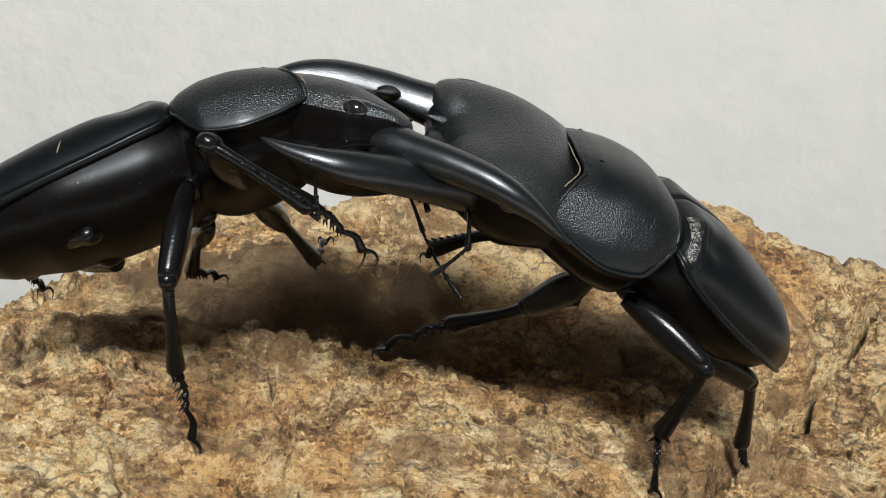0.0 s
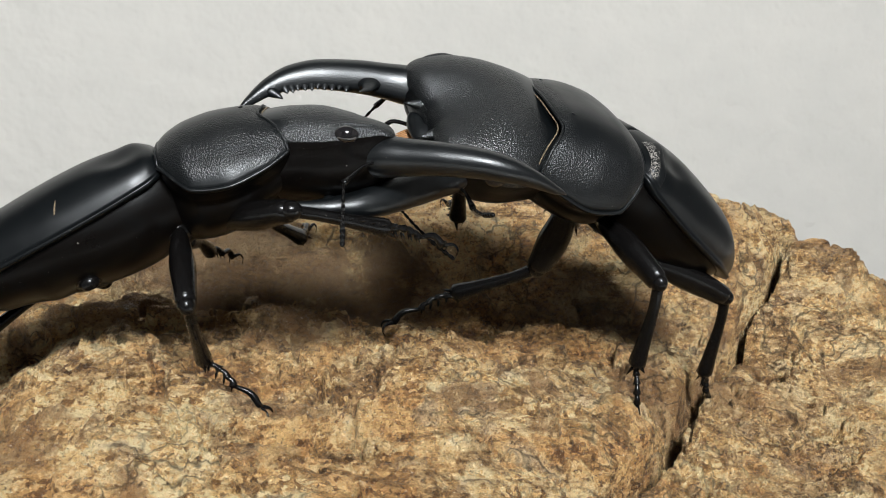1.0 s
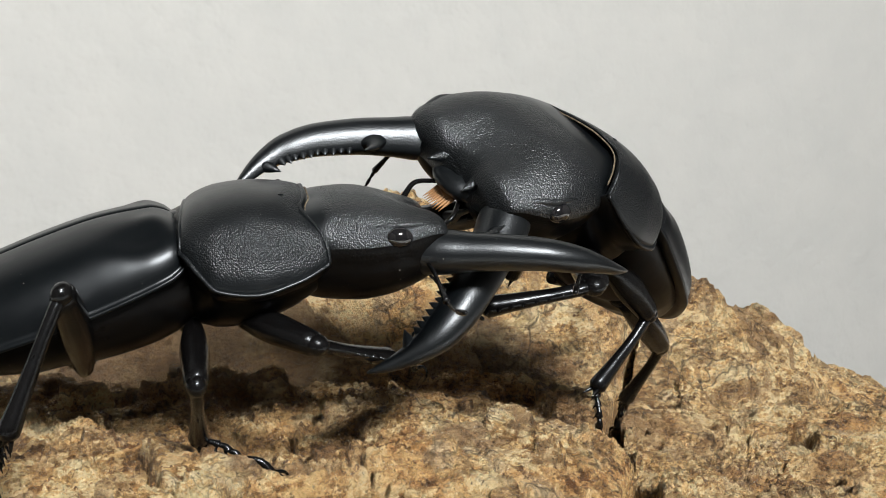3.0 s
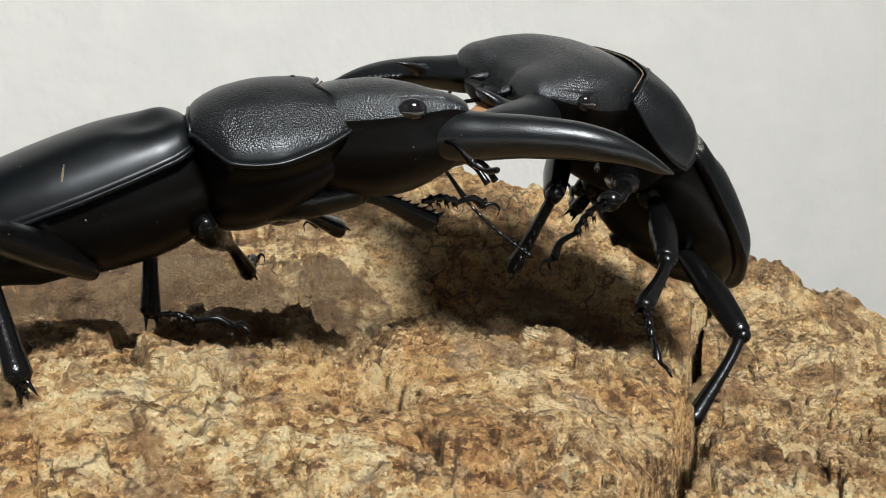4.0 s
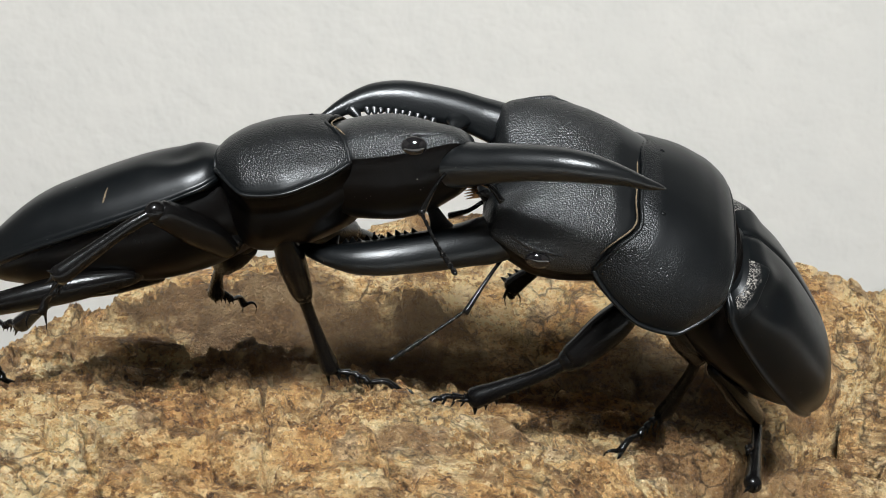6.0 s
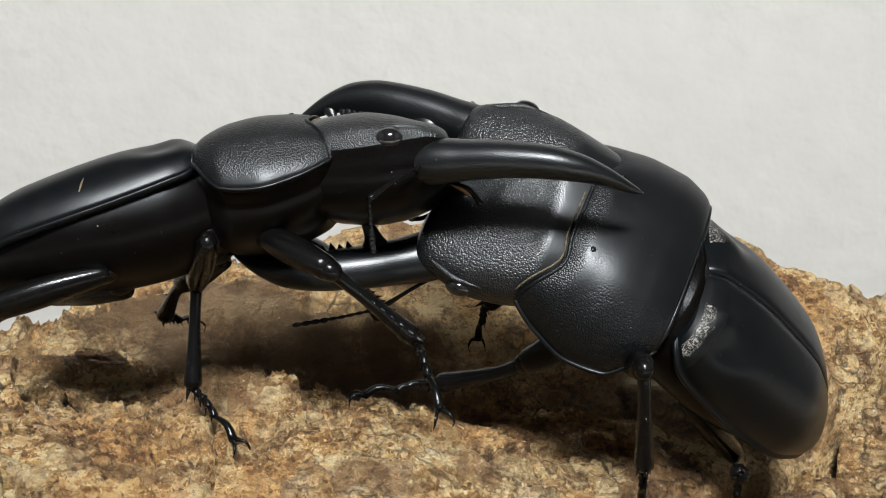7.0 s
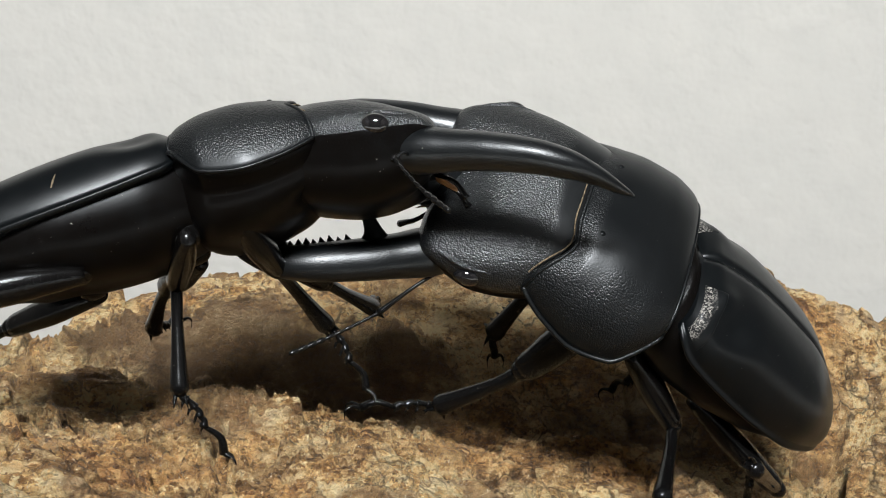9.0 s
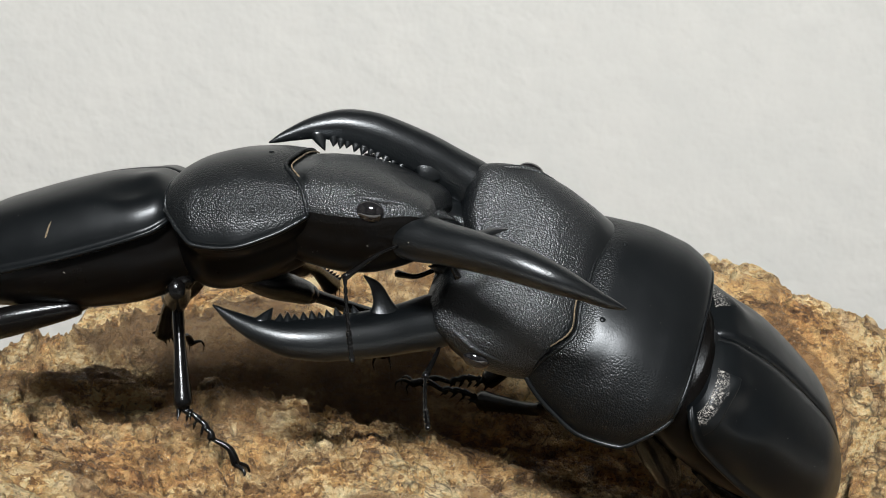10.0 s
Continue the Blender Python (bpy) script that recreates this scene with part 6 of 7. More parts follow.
    walk(second['mandible_L'], [(t, pose(*p)) for t, *p in [
        (0, 0.0146, 0.0088, -0.0012, 0.0, 0.0, 20.0), (0.5, 0.0146, 0.0088, -0.0012, 0.0, 17.5, 46.8), (1, 0.0146, 0.0088, -0.0012, 0.0, 0.0, 27.8), (1.5, 0.0146, 0.0088, -0.0012, 0.0, 0.0, 30.4), (2, 0.0146, 0.0088, -0.0012, 0.0, 29.4, 32.2), (2.5, 0.0146, 0.0088, -0.0012, 0.0, 27.3, 32.8), (3, 0.0146, 0.0088, -0.0012, 0.0, 27.0, 30.6), (3.2, 0.0146, 0.0088, -0.0012, 0.0, 0.0, 31.8), (4.3, 0.0146, 0.0088, -0.0012, 0.0, 0.0, 26.0), (4.5, 0.0146, 0.0088, -0.0012, 0.0, 22.7, 8.3), (5, 0.0146, 0.0088, -0.0012, 0.0, 18.6, 5.2), (5.2, 0.0146, 0.0088, -0.0012, 0.0, 22.8, 11.8), (6.3, 0.0146, 0.0088, -0.0012, 0.0, -0.5, 22.7), (6.5, 0.0146, 0.0088, -0.0012, 0.0, -2.8, 24.4), (7, 0.0146, 0.0088, -0.0012, 0.0, -4.9, 28.9), (7.5, 0.0146, 0.0088, -0.0012, 0.0, 3.3, 20.6), (8, 0.0146, 0.0088, -0.0012, 0.0, 1.8, 24.1), (8.5, 0.0146, 0.0088, -0.0012, 0.0, -1.9, 25.0), (9, 0.0146, 0.0088, -0.0012, 0.0, 0.2, 23.2), (9.5, 0.0146, 0.0088, -0.0012, 0.0, -4.7, 21.4), (10, 0.0146, 0.0088, -0.0012, 0.0, 1.3, 29.4)]])
    walk(second['scape_L'], [(t, pose(*p)) for t, *p in [
        (0, 0.0138, 0.0112, -0.0022, 0.0, 0.7, 79.4), (0.5, 0.0138, 0.0112, -0.0022, 0.0, -2.4, 78.0), (1, 0.0138, 0.0112, -0.0022, 0.0, -25.4, 74.8), (1.5, 0.0138, 0.0112, -0.0022, 0.0, -43.5, 78.1), (2, 0.0138, 0.0112, -0.0022, 0.0, 5.0, 120.9), (2.5, 0.0138, 0.0112, -0.0022, 0.0, 7.9, 119.9), (3, 0.0138, 0.0112, -0.0022, 0.0, 4.6, 117.0), (3.2, 0.0138, 0.0112, -0.0022, 0.0, 4.9, 114.8), (4.3, 0.0138, 0.0112, -0.0022, 0.0, 6.4, 102.5), (4.5, 0.0138, 0.0112, -0.0022, 0.0, 6.7, 100.3), (5, 0.0138, 0.0112, -0.0022, 0.0, 0.3, 77.6), (5.2, 0.0138, 0.0112, -0.0022, 0.0, -2.7, 90.0), (6.3, 0.0138, 0.0112, -0.0022, 2.1, 26.2, 48.7), (6.5, 0.0138, 0.0112, -0.0022, 0.0, 31.1, 40.5), (7, 0.0138, 0.0112, -0.0022, 0.2, 21.1, 43.2), (7.5, 0.0138, 0.0112, -0.0022, 0.0, 11.2, 45.8), (8, 0.0138, 0.0112, -0.0022, 0.0, 21.5, 28.8), (8.5, 0.0138, 0.0112, -0.0022, 0.0, 13.2, 37.3), (9, 0.0138, 0.0112, -0.0022, 0.0, 16.3, 47.2), (9.5, 0.0138, 0.0112, -0.0022, 0.0, 21.5, 67.2), (10, 0.0138, 0.0112, -0.0022, 0.0, -40.8, 72.8)]])
    walk(second['flagellum_L'], [(t, pose(*p)) for t, *p in [
        (0, 0.0154, 0.0196, -0.0023, 0.0, -6.4, 52.9), (0.5, 0.0156, 0.0195, -0.0018, 0.0, -10.9, 66.9), (1, 0.0158, 0.0186, 0.0014, 0.0, -38.2, 69.1), (1.5, 0.0151, 0.0172, 0.0037, 0.0, -31.2, 71.2), (2, 0.0095, 0.0185, -0.0029, 0.0, -17.4, 74.3), (2.5, 0.0096, 0.0185, -0.0034, 0.0, -8.7, 63.9), (3, 0.0100, 0.0187, -0.0029, 0.0, -20.4, 35.9), (3.2, 0.0103, 0.0188, -0.0029, -0.5, -17.3, 38.6), (4.3, 0.0120, 0.0194, -0.0032, -0.5, 0.3, 52.8), (4.5, 0.0123, 0.0195, -0.0032, 0.0, 3.4, 55.4), (5, 0.0156, 0.0195, -0.0022, 0.0, 2.3, 43.0), (5.2, 0.0138, 0.0197, -0.0018, 0.0, 4.9, 52.4), (6.3, 0.0185, 0.0165, -0.0059, 0.4, 21.0, 36.8), (6.5, 0.0193, 0.0159, -0.0066, 0.0, 23.9, 33.8), (7, 0.0195, 0.0166, -0.0052, -0.8, 10.9, 26.9), (7.5, 0.0196, 0.0172, -0.0039, 0.0, -2.0, 20.3), (8, 0.0207, 0.0150, -0.0053, 0.0, 12.8, 22.6), (8.5, 0.0204, 0.0162, -0.0041, 0.0, 5.7, 27.1), (9, 0.0193, 0.0172, -0.0046, 0.0, -0.4, 43.5), (9.5, 0.0169, 0.0185, -0.0053, 0.0, -10.9, 62.8), (10, 0.0157, 0.0173, 0.0034, 0.0, -49.4, 87.2)]])
    walk(second['mandible_R'], [(t, pose(*p)) for t, *p in [
        (0, 0.0146, -0.0088, -0.0012, 0.0, 16.2, -12.4), (0.5, 0.0146, -0.0088, -0.0012, 0.0, 17.4, -39.2), (1, 0.0146, -0.0088, -0.0012, 0.0, 11.1, -8.5), (1.5, 0.0146, -0.0088, -0.0012, 0.0, 13.1, -17.0), (2, 0.0146, -0.0088, -0.0012, 0.0, 3.5, -14.8), (2.5, 0.0146, -0.0088, -0.0012, 0.0, 2.2, -14.2), (3, 0.0146, -0.0088, -0.0012, 0.0, 12.2, -20.8), (3.2, 0.0146, -0.0088, -0.0012, 0.0, 16.8, -40.6), (4.3, 0.0146, -0.0088, -0.0012, 0.0, 18.9, -65.1), (4.5, 0.0146, -0.0088, -0.0012, 0.0, 10.7, -79.7), (5, 0.0146, -0.0088, -0.0012, 0.0, 18.1, -30.9), (5.2, 0.0146, -0.0088, -0.0012, 0.0, 15.5, -23.3), (6.3, 0.0146, -0.0088, -0.0012, 0.0, -0.4, 2.8), (6.5, 0.0146, -0.0088, -0.0012, 0.0, 2.1, -0.5), (7, 0.0146, -0.0088, -0.0012, 0.0, 6.1, -0.3), (7.5, 0.0146, -0.0088, -0.0012, 0.0, 0.0, 9.7), (8, 0.0146, -0.0088, -0.0012, 0.0, 0.0, 8.6), (8.5, 0.0146, -0.0088, -0.0012, 0.0, 8.1, -8.4), (9, 0.0146, -0.0088, -0.0012, 0.0, 0.0, 10.5), (9.5, 0.0146, -0.0088, -0.0012, 0.0, 10.2, -14.9), (10, 0.0146, -0.0088, -0.0012, 0.0, 0.9, -2.3)]])
    walk(second['scape_R'], [(t, pose(*p)) for t, *p in [
        (0, 0.0138, -0.0112, -0.0022, 0.0, 62.0, -50.0), (0.5, 0.0138, -0.0112, -0.0022, 0.0, 62.0, -50.0), (1, 0.0138, -0.0112, -0.0022, 0.0, 62.0, -50.0), (1.5, 0.0138, -0.0112, -0.0022, 0.0, 62.0, -50.0), (2, 0.0138, -0.0112, -0.0022, 0.0, 62.0, -50.0), (2.5, 0.0138, -0.0112, -0.0022, 0.0, 62.0, -50.0), (3, 0.0138, -0.0112, -0.0022, 0.0, 62.0, -50.0), (3.2, 0.0138, -0.0112, -0.0022, 0.0, 62.0, -50.0), (4.3, 0.0138, -0.0112, -0.0022, 0.0, 62.0, -50.0), (4.5, 0.0138, -0.0112, -0.0022, 0.0, 62.0, -50.0), (5, 0.0138, -0.0112, -0.0022, 0.0, 62.0, -50.0), (5.2, 0.0138, -0.0112, -0.0022, 0.0, 62.0, -50.0), (6.3, 0.0138, -0.0112, -0.0022, 0.0, 40.9, -36.9), (6.5, 0.0138, -0.0112, -0.0022, 0.0, 40.9, -36.9), (7, 0.0138, -0.0112, -0.0022, 0.0, 40.9, -36.9), (7.5, 0.0138, -0.0112, -0.0022, 0.0, 40.9, -36.9), (8, 0.0138, -0.0112, -0.0022, 0.0, 40.9, -36.9), (8.5, 0.0138, -0.0112, -0.0022, 0.0, 40.9, -36.9), (9, 0.0138, -0.0112, -0.0022, 0.0, 40.9, -36.9), (9.5, 0.0138, -0.0112, -0.0022, 0.0, 40.9, -36.9), (10, 0.0138, -0.0112, -0.0022, 0.0, 40.9, -36.9)]])
    walk(second['flagellum_R'], [(t, pose(*p)) for t, *p in [
        (0, 0.0163, -0.0143, -0.0097, 25.0, 52.9, 13.4), (0.5, 0.0163, -0.0143, -0.0097, 25.0, 52.9, 13.4), (1, 0.0163, -0.0143, -0.0097, 25.0, 52.9, 13.4), (1.5, 0.0163, -0.0143, -0.0097, 25.0, 52.9, 13.4), (2, 0.0163, -0.0143, -0.0097, 25.0, 52.9, 13.4), (2.5, 0.0163, -0.0143, -0.0097, 25.0, 52.9, 13.4), (3, 0.0163, -0.0143, -0.0097, 25.0, 52.9, 13.4), (3.2, 0.0163, -0.0143, -0.0097, 25.0, 52.9, 13.4), (4.3, 0.0163, -0.0143, -0.0097, 25.0, 52.9, 13.4), (4.5, 0.0163, -0.0143, -0.0097, 25.0, 52.9, 13.4), (5, 0.0163, -0.0143, -0.0097, 25.0, 52.9, 13.4), (5.2, 0.0163, -0.0143, -0.0097, 25.0, 52.9, 13.4), (6.3, 0.0189, -0.0151, -0.0078, 0.0, 40.3, 8.1), (6.5, 0.0189, -0.0151, -0.0078, 0.0, 40.3, 8.1), (7, 0.0189, -0.0151, -0.0078, 0.0, 40.3, 8.1), (7.5, 0.0189, -0.0151, -0.0078, 0.0, 40.3, 8.1), (8, 0.0189, -0.0151, -0.0078, 0.0, 40.3, 8.1), (8.5, 0.0189, -0.0151, -0.0078, 0.0, 40.3, 8.1), (9, 0.0189, -0.0151, -0.0078, 0.0, 40.3, 8.1), (9.5, 0.0189, -0.0151, -0.0078, 0.0, 40.3, 8.1), (10, 0.0189, -0.0151, -0.0078, 0.0, 40.3, 8.1)]])
    walk(second['femur_LF'], [(t, pose(*p)) for t, *p in [
        (0, 0.0040, 0.0054, -0.0106, 80.7, 54.8, -114.0), (0.5, 0.0032, 0.0037, -0.0116, 116.9, 56.2, -102.8), (1, 0.0025, 0.0044, -0.0115, 53.7, 49.6, -150.6), (1.5, 0.0029, 0.0031, -0.0119, 47.9, 32.7, -165.8), (2, 0.0042, 0.0046, -0.0109, -38.5, 26.5, 46.0), (2.5, 0.0042, 0.0045, -0.0110, -17.4, -5.3, 69.0), (3, 0.0043, 0.0046, -0.0109, -45.5, 29.9, 50.9), (3.2, 0.0055, 0.0037, -0.0107, -52.0, 29.1, 45.7), (4.3, 0.0049, 0.0043, -0.0107, -48.1, 28.1, 52.0), (4.5, 0.0049, 0.0059, -0.0099, -48.0, 26.4, 49.6), (5, 0.0053, 0.0056, -0.0100, -49.6, 27.9, 44.4), (5.2, 0.0040, 0.0051, -0.0107, -35.7, 21.1, 60.8), (6.3, 0.0012, 0.0044, -0.0117, -8.7, 82.3, 137.5), (6.5, 0.0007, 0.0040, -0.0119, -7.4, 79.2, 133.3), (7, 0.0013, 0.0039, -0.0119, -16.9, 78.6, 132.5), (7.5, 0.0034, 0.0036, -0.0116, 33.4, 81.7, -168.9), (8, 0.0034, 0.0036, -0.0115, 11.1, 82.0, 164.1), (8.5, 0.0027, 0.0036, -0.0117, -26.3, 65.5, 118.3), (9, 0.0029, 0.0035, -0.0118, -3.2, 81.3, 155.6), (9.5, 0.0025, 0.0034, -0.0118, -23.9, 80.5, 130.5), (10, 0.0013, 0.0040, -0.0118, 84.9, 67.7, -129.5)]])
    walk(second['tibia_LF'], [(t, pose(*p)) for t, *p in [
        (0, 0.0125, 0.0000, 0.0000, 0.0, 13.9, 0.0), (0.5, 0.0125, 0.0000, 0.0000, 0.0, 13.9, 0.0), (1, 0.0125, 0.0000, 0.0000, 0.0, 46.3, 0.0), (1.5, 0.0125, 0.0000, 0.0000, 0.0, 77.7, 0.0), (2, 0.0125, 0.0000, 0.0000, 0.0, 13.9, 0.0), (2.5, 0.0125, 0.0000, 0.0000, 0.0, 63.5, 0.0), (3, 0.0125, 0.0000, 0.0000, 0.0, 81.3, 0.0), (3.2, 0.0125, 0.0000, 0.0000, 0.0, 56.1, 0.0), (4.3, 0.0125, 0.0000, 0.0000, 0.0, 13.9, 0.0), (4.5, 0.0125, 0.0000, 0.0000, 0.0, 13.9, 0.0), (5, 0.0125, 0.0000, 0.0000, 0.0, 13.9, 0.0), (5.2, 0.0125, 0.0000, 0.0000, 0.0, 48.5, 0.0), (6.3, 0.0125, 0.0000, 0.0000, 0.0, 13.9, 0.0), (6.5, 0.0125, 0.0000, 0.0000, 0.0, 13.9, 0.0), (7, 0.0125, 0.0000, 0.0000, 0.0, 15.2, 0.0), (7.5, 0.0125, 0.0000, 0.0000, 0.0, 13.9, 0.0), (8, 0.0125, 0.0000, 0.0000, 0.0, 13.9, 0.0), (8.5, 0.0125, 0.0000, 0.0000, 0.0, 38.5, 0.0), (9, 0.0125, 0.0000, 0.0000, 0.0, 13.9, 0.0), (9.5, 0.0125, 0.0000, 0.0000, 0.0, 18.7, 0.0), (10, 0.0125, 0.0000, 0.0000, 0.0, 13.9, 0.0)]])
    walk(second['tarsus_LF'], [(t, pose(*p)) for t, *p in [
        (0, 0.0271, 0.0000, -0.0036, -154.6, 23.4, -17.8), (0.5, 0.0271, 0.0000, -0.0036, -163.1, 10.4, 16.1), (1, 0.0229, 0.0000, -0.0108, 172.5, 50.8, -34.1), (1.5, 0.0157, 0.0000, -0.0147, 161.5, 67.9, -46.2), (2, 0.0271, 0.0000, -0.0036, -72.3, 1.4, 138.4), (2.5, 0.0192, 0.0000, -0.0134, -34.7, -12.3, 126.7), (3, 0.0148, 0.0000, -0.0148, 83.5, 39.5, -15.0), (3.2, 0.0209, 0.0000, -0.0124, 86.9, 48.4, -0.2), (4.3, 0.0271, 0.0000, -0.0036, -110.2, 29.1, 135.2), (4.5, 0.0271, 0.0000, -0.0036, -98.0, 35.4, 162.0), (5, 0.0271, 0.0000, -0.0036, -116.4, 25.4, 145.5), (5.2, 0.0224, 0.0000, -0.0112, -110.0, 36.5, 146.9), (6.3, 0.0271, 0.0000, -0.0036, 173.0, 29.9, -31.3), (6.5, 0.0271, 0.0000, -0.0036, 165.6, 31.7, -34.8), (7, 0.0270, 0.0000, -0.0039, 171.2, 31.9, -37.8), (7.5, 0.0271, 0.0000, -0.0036, 178.5, 46.1, -32.7), (8, 0.0271, 0.0000, -0.0036, 176.8, 53.5, -24.3), (8.5, 0.0242, 0.0000, -0.0093, -169.5, 48.2, 11.2), (9, 0.0271, 0.0000, -0.0036, 179.1, 48.5, -26.6), (9.5, 0.0267, 0.0000, -0.0048, 178.4, 41.4, -27.2), (10, 0.0271, 0.0000, -0.0036, -174.4, 42.4, -32.9)]])
    walk(second['femur_RF'], [(t, pose(*p)) for t, *p in [
        (0, 0.0012, -0.0066, -0.0106, -68.8, 42.1, -79.7), (0.5, 0.0010, -0.0084, -0.0094, -36.7, 41.0, -108.3), (1, 0.0018, -0.0078, -0.0097, -59.9, 25.3, -75.8), (1.5, 0.0021, -0.0089, -0.0087, -68.2, 26.0, -81.2), (2, 0.0039, -0.0076, -0.0092, 18.5, 1.4, -162.0), (2.5, 0.0036, -0.0081, -0.0089, 14.9, -4.3, -163.4), (3, 0.0044, -0.0077, -0.0089, 28.2, -18.1, -175.1), (3.2, 0.0047, -0.0084, -0.0081, 61.9, -28.2, 161.2), (4.3, 0.0048, -0.0080, -0.0085, -14.2, 53.4, 29.2), (4.5, 0.0048, -0.0065, -0.0097, -45.0, 82.0, -7.7), (5, 0.0053, -0.0068, -0.0092, -103.2, 34.3, -99.9), (5.2, 0.0034, -0.0072, -0.0097, -75.2, 25.8, -98.3), (6.3, 0.0003, -0.0071, -0.0099, -78.7, 77.3, -113.2), (6.5, 0.0000, -0.0081, -0.0096, -66.6, 79.3, -113.1), (7, 0.0001, -0.0083, -0.0095, -28.6, 77.6, -126.8), (7.5, 0.0017, -0.0084, -0.0092, -30.6, 58.3, -98.0), (8, 0.0015, -0.0084, -0.0092, -69.1, 64.0, -87.7), (8.5, 0.0014, -0.0085, -0.0092, -63.4, 72.7, -109.7), (9, 0.0016, -0.0085, -0.0091, -71.8, 75.3, -120.7), (9.5, 0.0007, -0.0086, -0.0091, -67.6, 78.3, -107.2), (10, -0.0001, -0.0080, -0.0096, -29.9, 78.2, -116.3)]])
    walk(second['tibia_RF'], [(t, pose(*p)) for t, *p in [
        (0, 0.0125, 0.0000, 0.0000, 0.0, 13.9, 0.0), (0.5, 0.0125, 0.0000, 0.0000, 0.0, 13.9, 0.0), (1, 0.0125, 0.0000, 0.0000, 0.0, 67.0, 0.0), (1.5, 0.0125, 0.0000, 0.0000, 0.0, 83.5, 0.0), (2, 0.0125, 0.0000, 0.0000, 0.0, 13.9, 0.0), (2.5, 0.0125, 0.0000, 0.0000, 0.0, 13.9, 0.0), (3, 0.0125, 0.0000, 0.0000, 0.0, 47.8, 0.0), (3.2, 0.0125, 0.0000, 0.0000, 0.0, 88.7, 0.0), (4.3, 0.0125, 0.0000, 0.0000, 0.0, 82.6, 0.0), (4.5, 0.0125, 0.0000, 0.0000, 0.0, 70.9, 0.0), (5, 0.0125, 0.0000, 0.0000, 0.0, 49.4, 0.0), (5.2, 0.0125, 0.0000, 0.0000, 0.0, 40.4, 0.0), (6.3, 0.0125, 0.0000, 0.0000, 0.0, 13.9, 0.0), (6.5, 0.0125, 0.0000, 0.0000, 0.0, 13.9, 0.0), (7, 0.0125, 0.0000, 0.0000, 0.0, 13.9, 0.0), (7.5, 0.0125, 0.0000, 0.0000, 0.0, 13.9, 0.0), (8, 0.0125, 0.0000, 0.0000, 0.0, 13.9, 0.0), (8.5, 0.0125, 0.0000, 0.0000, 0.0, 13.9, 0.0), (9, 0.0125, 0.0000, 0.0000, 0.0, 13.9, 0.0), (9.5, 0.0125, 0.0000, 0.0000, 0.0, 13.9, 0.0), (10, 0.0125, 0.0000, 0.0000, 0.0, 13.9, 0.0)]])
    walk(second['tarsus_RF'], [(t, pose(*p)) for t, *p in [
        (0, 0.0271, 0.0000, -0.0036, 36.1, 34.6, -33.0), (0.5, 0.0271, 0.0000, -0.0036, -6.3, -17.3, -12.5), (1, 0.0184, 0.0000, -0.0138, 18.9, 16.2, -45.9), (1.5, 0.0142, 0.0000, -0.0149, 27.4, 20.7, -51.4), (2, 0.0271, 0.0000, -0.0036, -56.0, -19.5, 41.4), (2.5, 0.0271, 0.0000, -0.0036, -49.2, -17.8, 36.6), (3, 0.0226, 0.0000, -0.0111, -46.4, 4.4, 42.3), (3.2, 0.0128, 0.0000, -0.0150, -38.8, 29.6, 58.9), (4.3, 0.0144, 0.0000, -0.0149, -29.8, 28.4, -154.6), (4.5, 0.0174, 0.0000, -0.0142, 25.7, 53.4, -103.2), (5, 0.0223, 0.0000, -0.0114, 35.6, 47.0, -49.1), (5.2, 0.0239, 0.0000, -0.0097, 12.3, 20.0, -51.8), (6.3, 0.0271, 0.0000, -0.0036, 21.9, 20.0, -46.0), (6.5, 0.0271, 0.0000, -0.0036, 17.1, 16.5, -44.6), (7, 0.0271, 0.0000, -0.0036, -30.3, 0.4, -33.5), (7.5, 0.0271, 0.0000, -0.0036, -4.6, -10.4, -32.5), (8, 0.0271, 0.0000, -0.0036, 33.1, 18.2, -42.4), (8.5, 0.0271, 0.0000, -0.0036, 20.4, 15.8, -41.3), (9, 0.0271, 0.0000, -0.0036, 22.9, 10.8, -40.7), (9.5, 0.0271, 0.0000, -0.0036, 27.9, 26.3, -40.0), (10, 0.0271, 0.0000, -0.0036, -39.7, -0.2, 25.7)]])
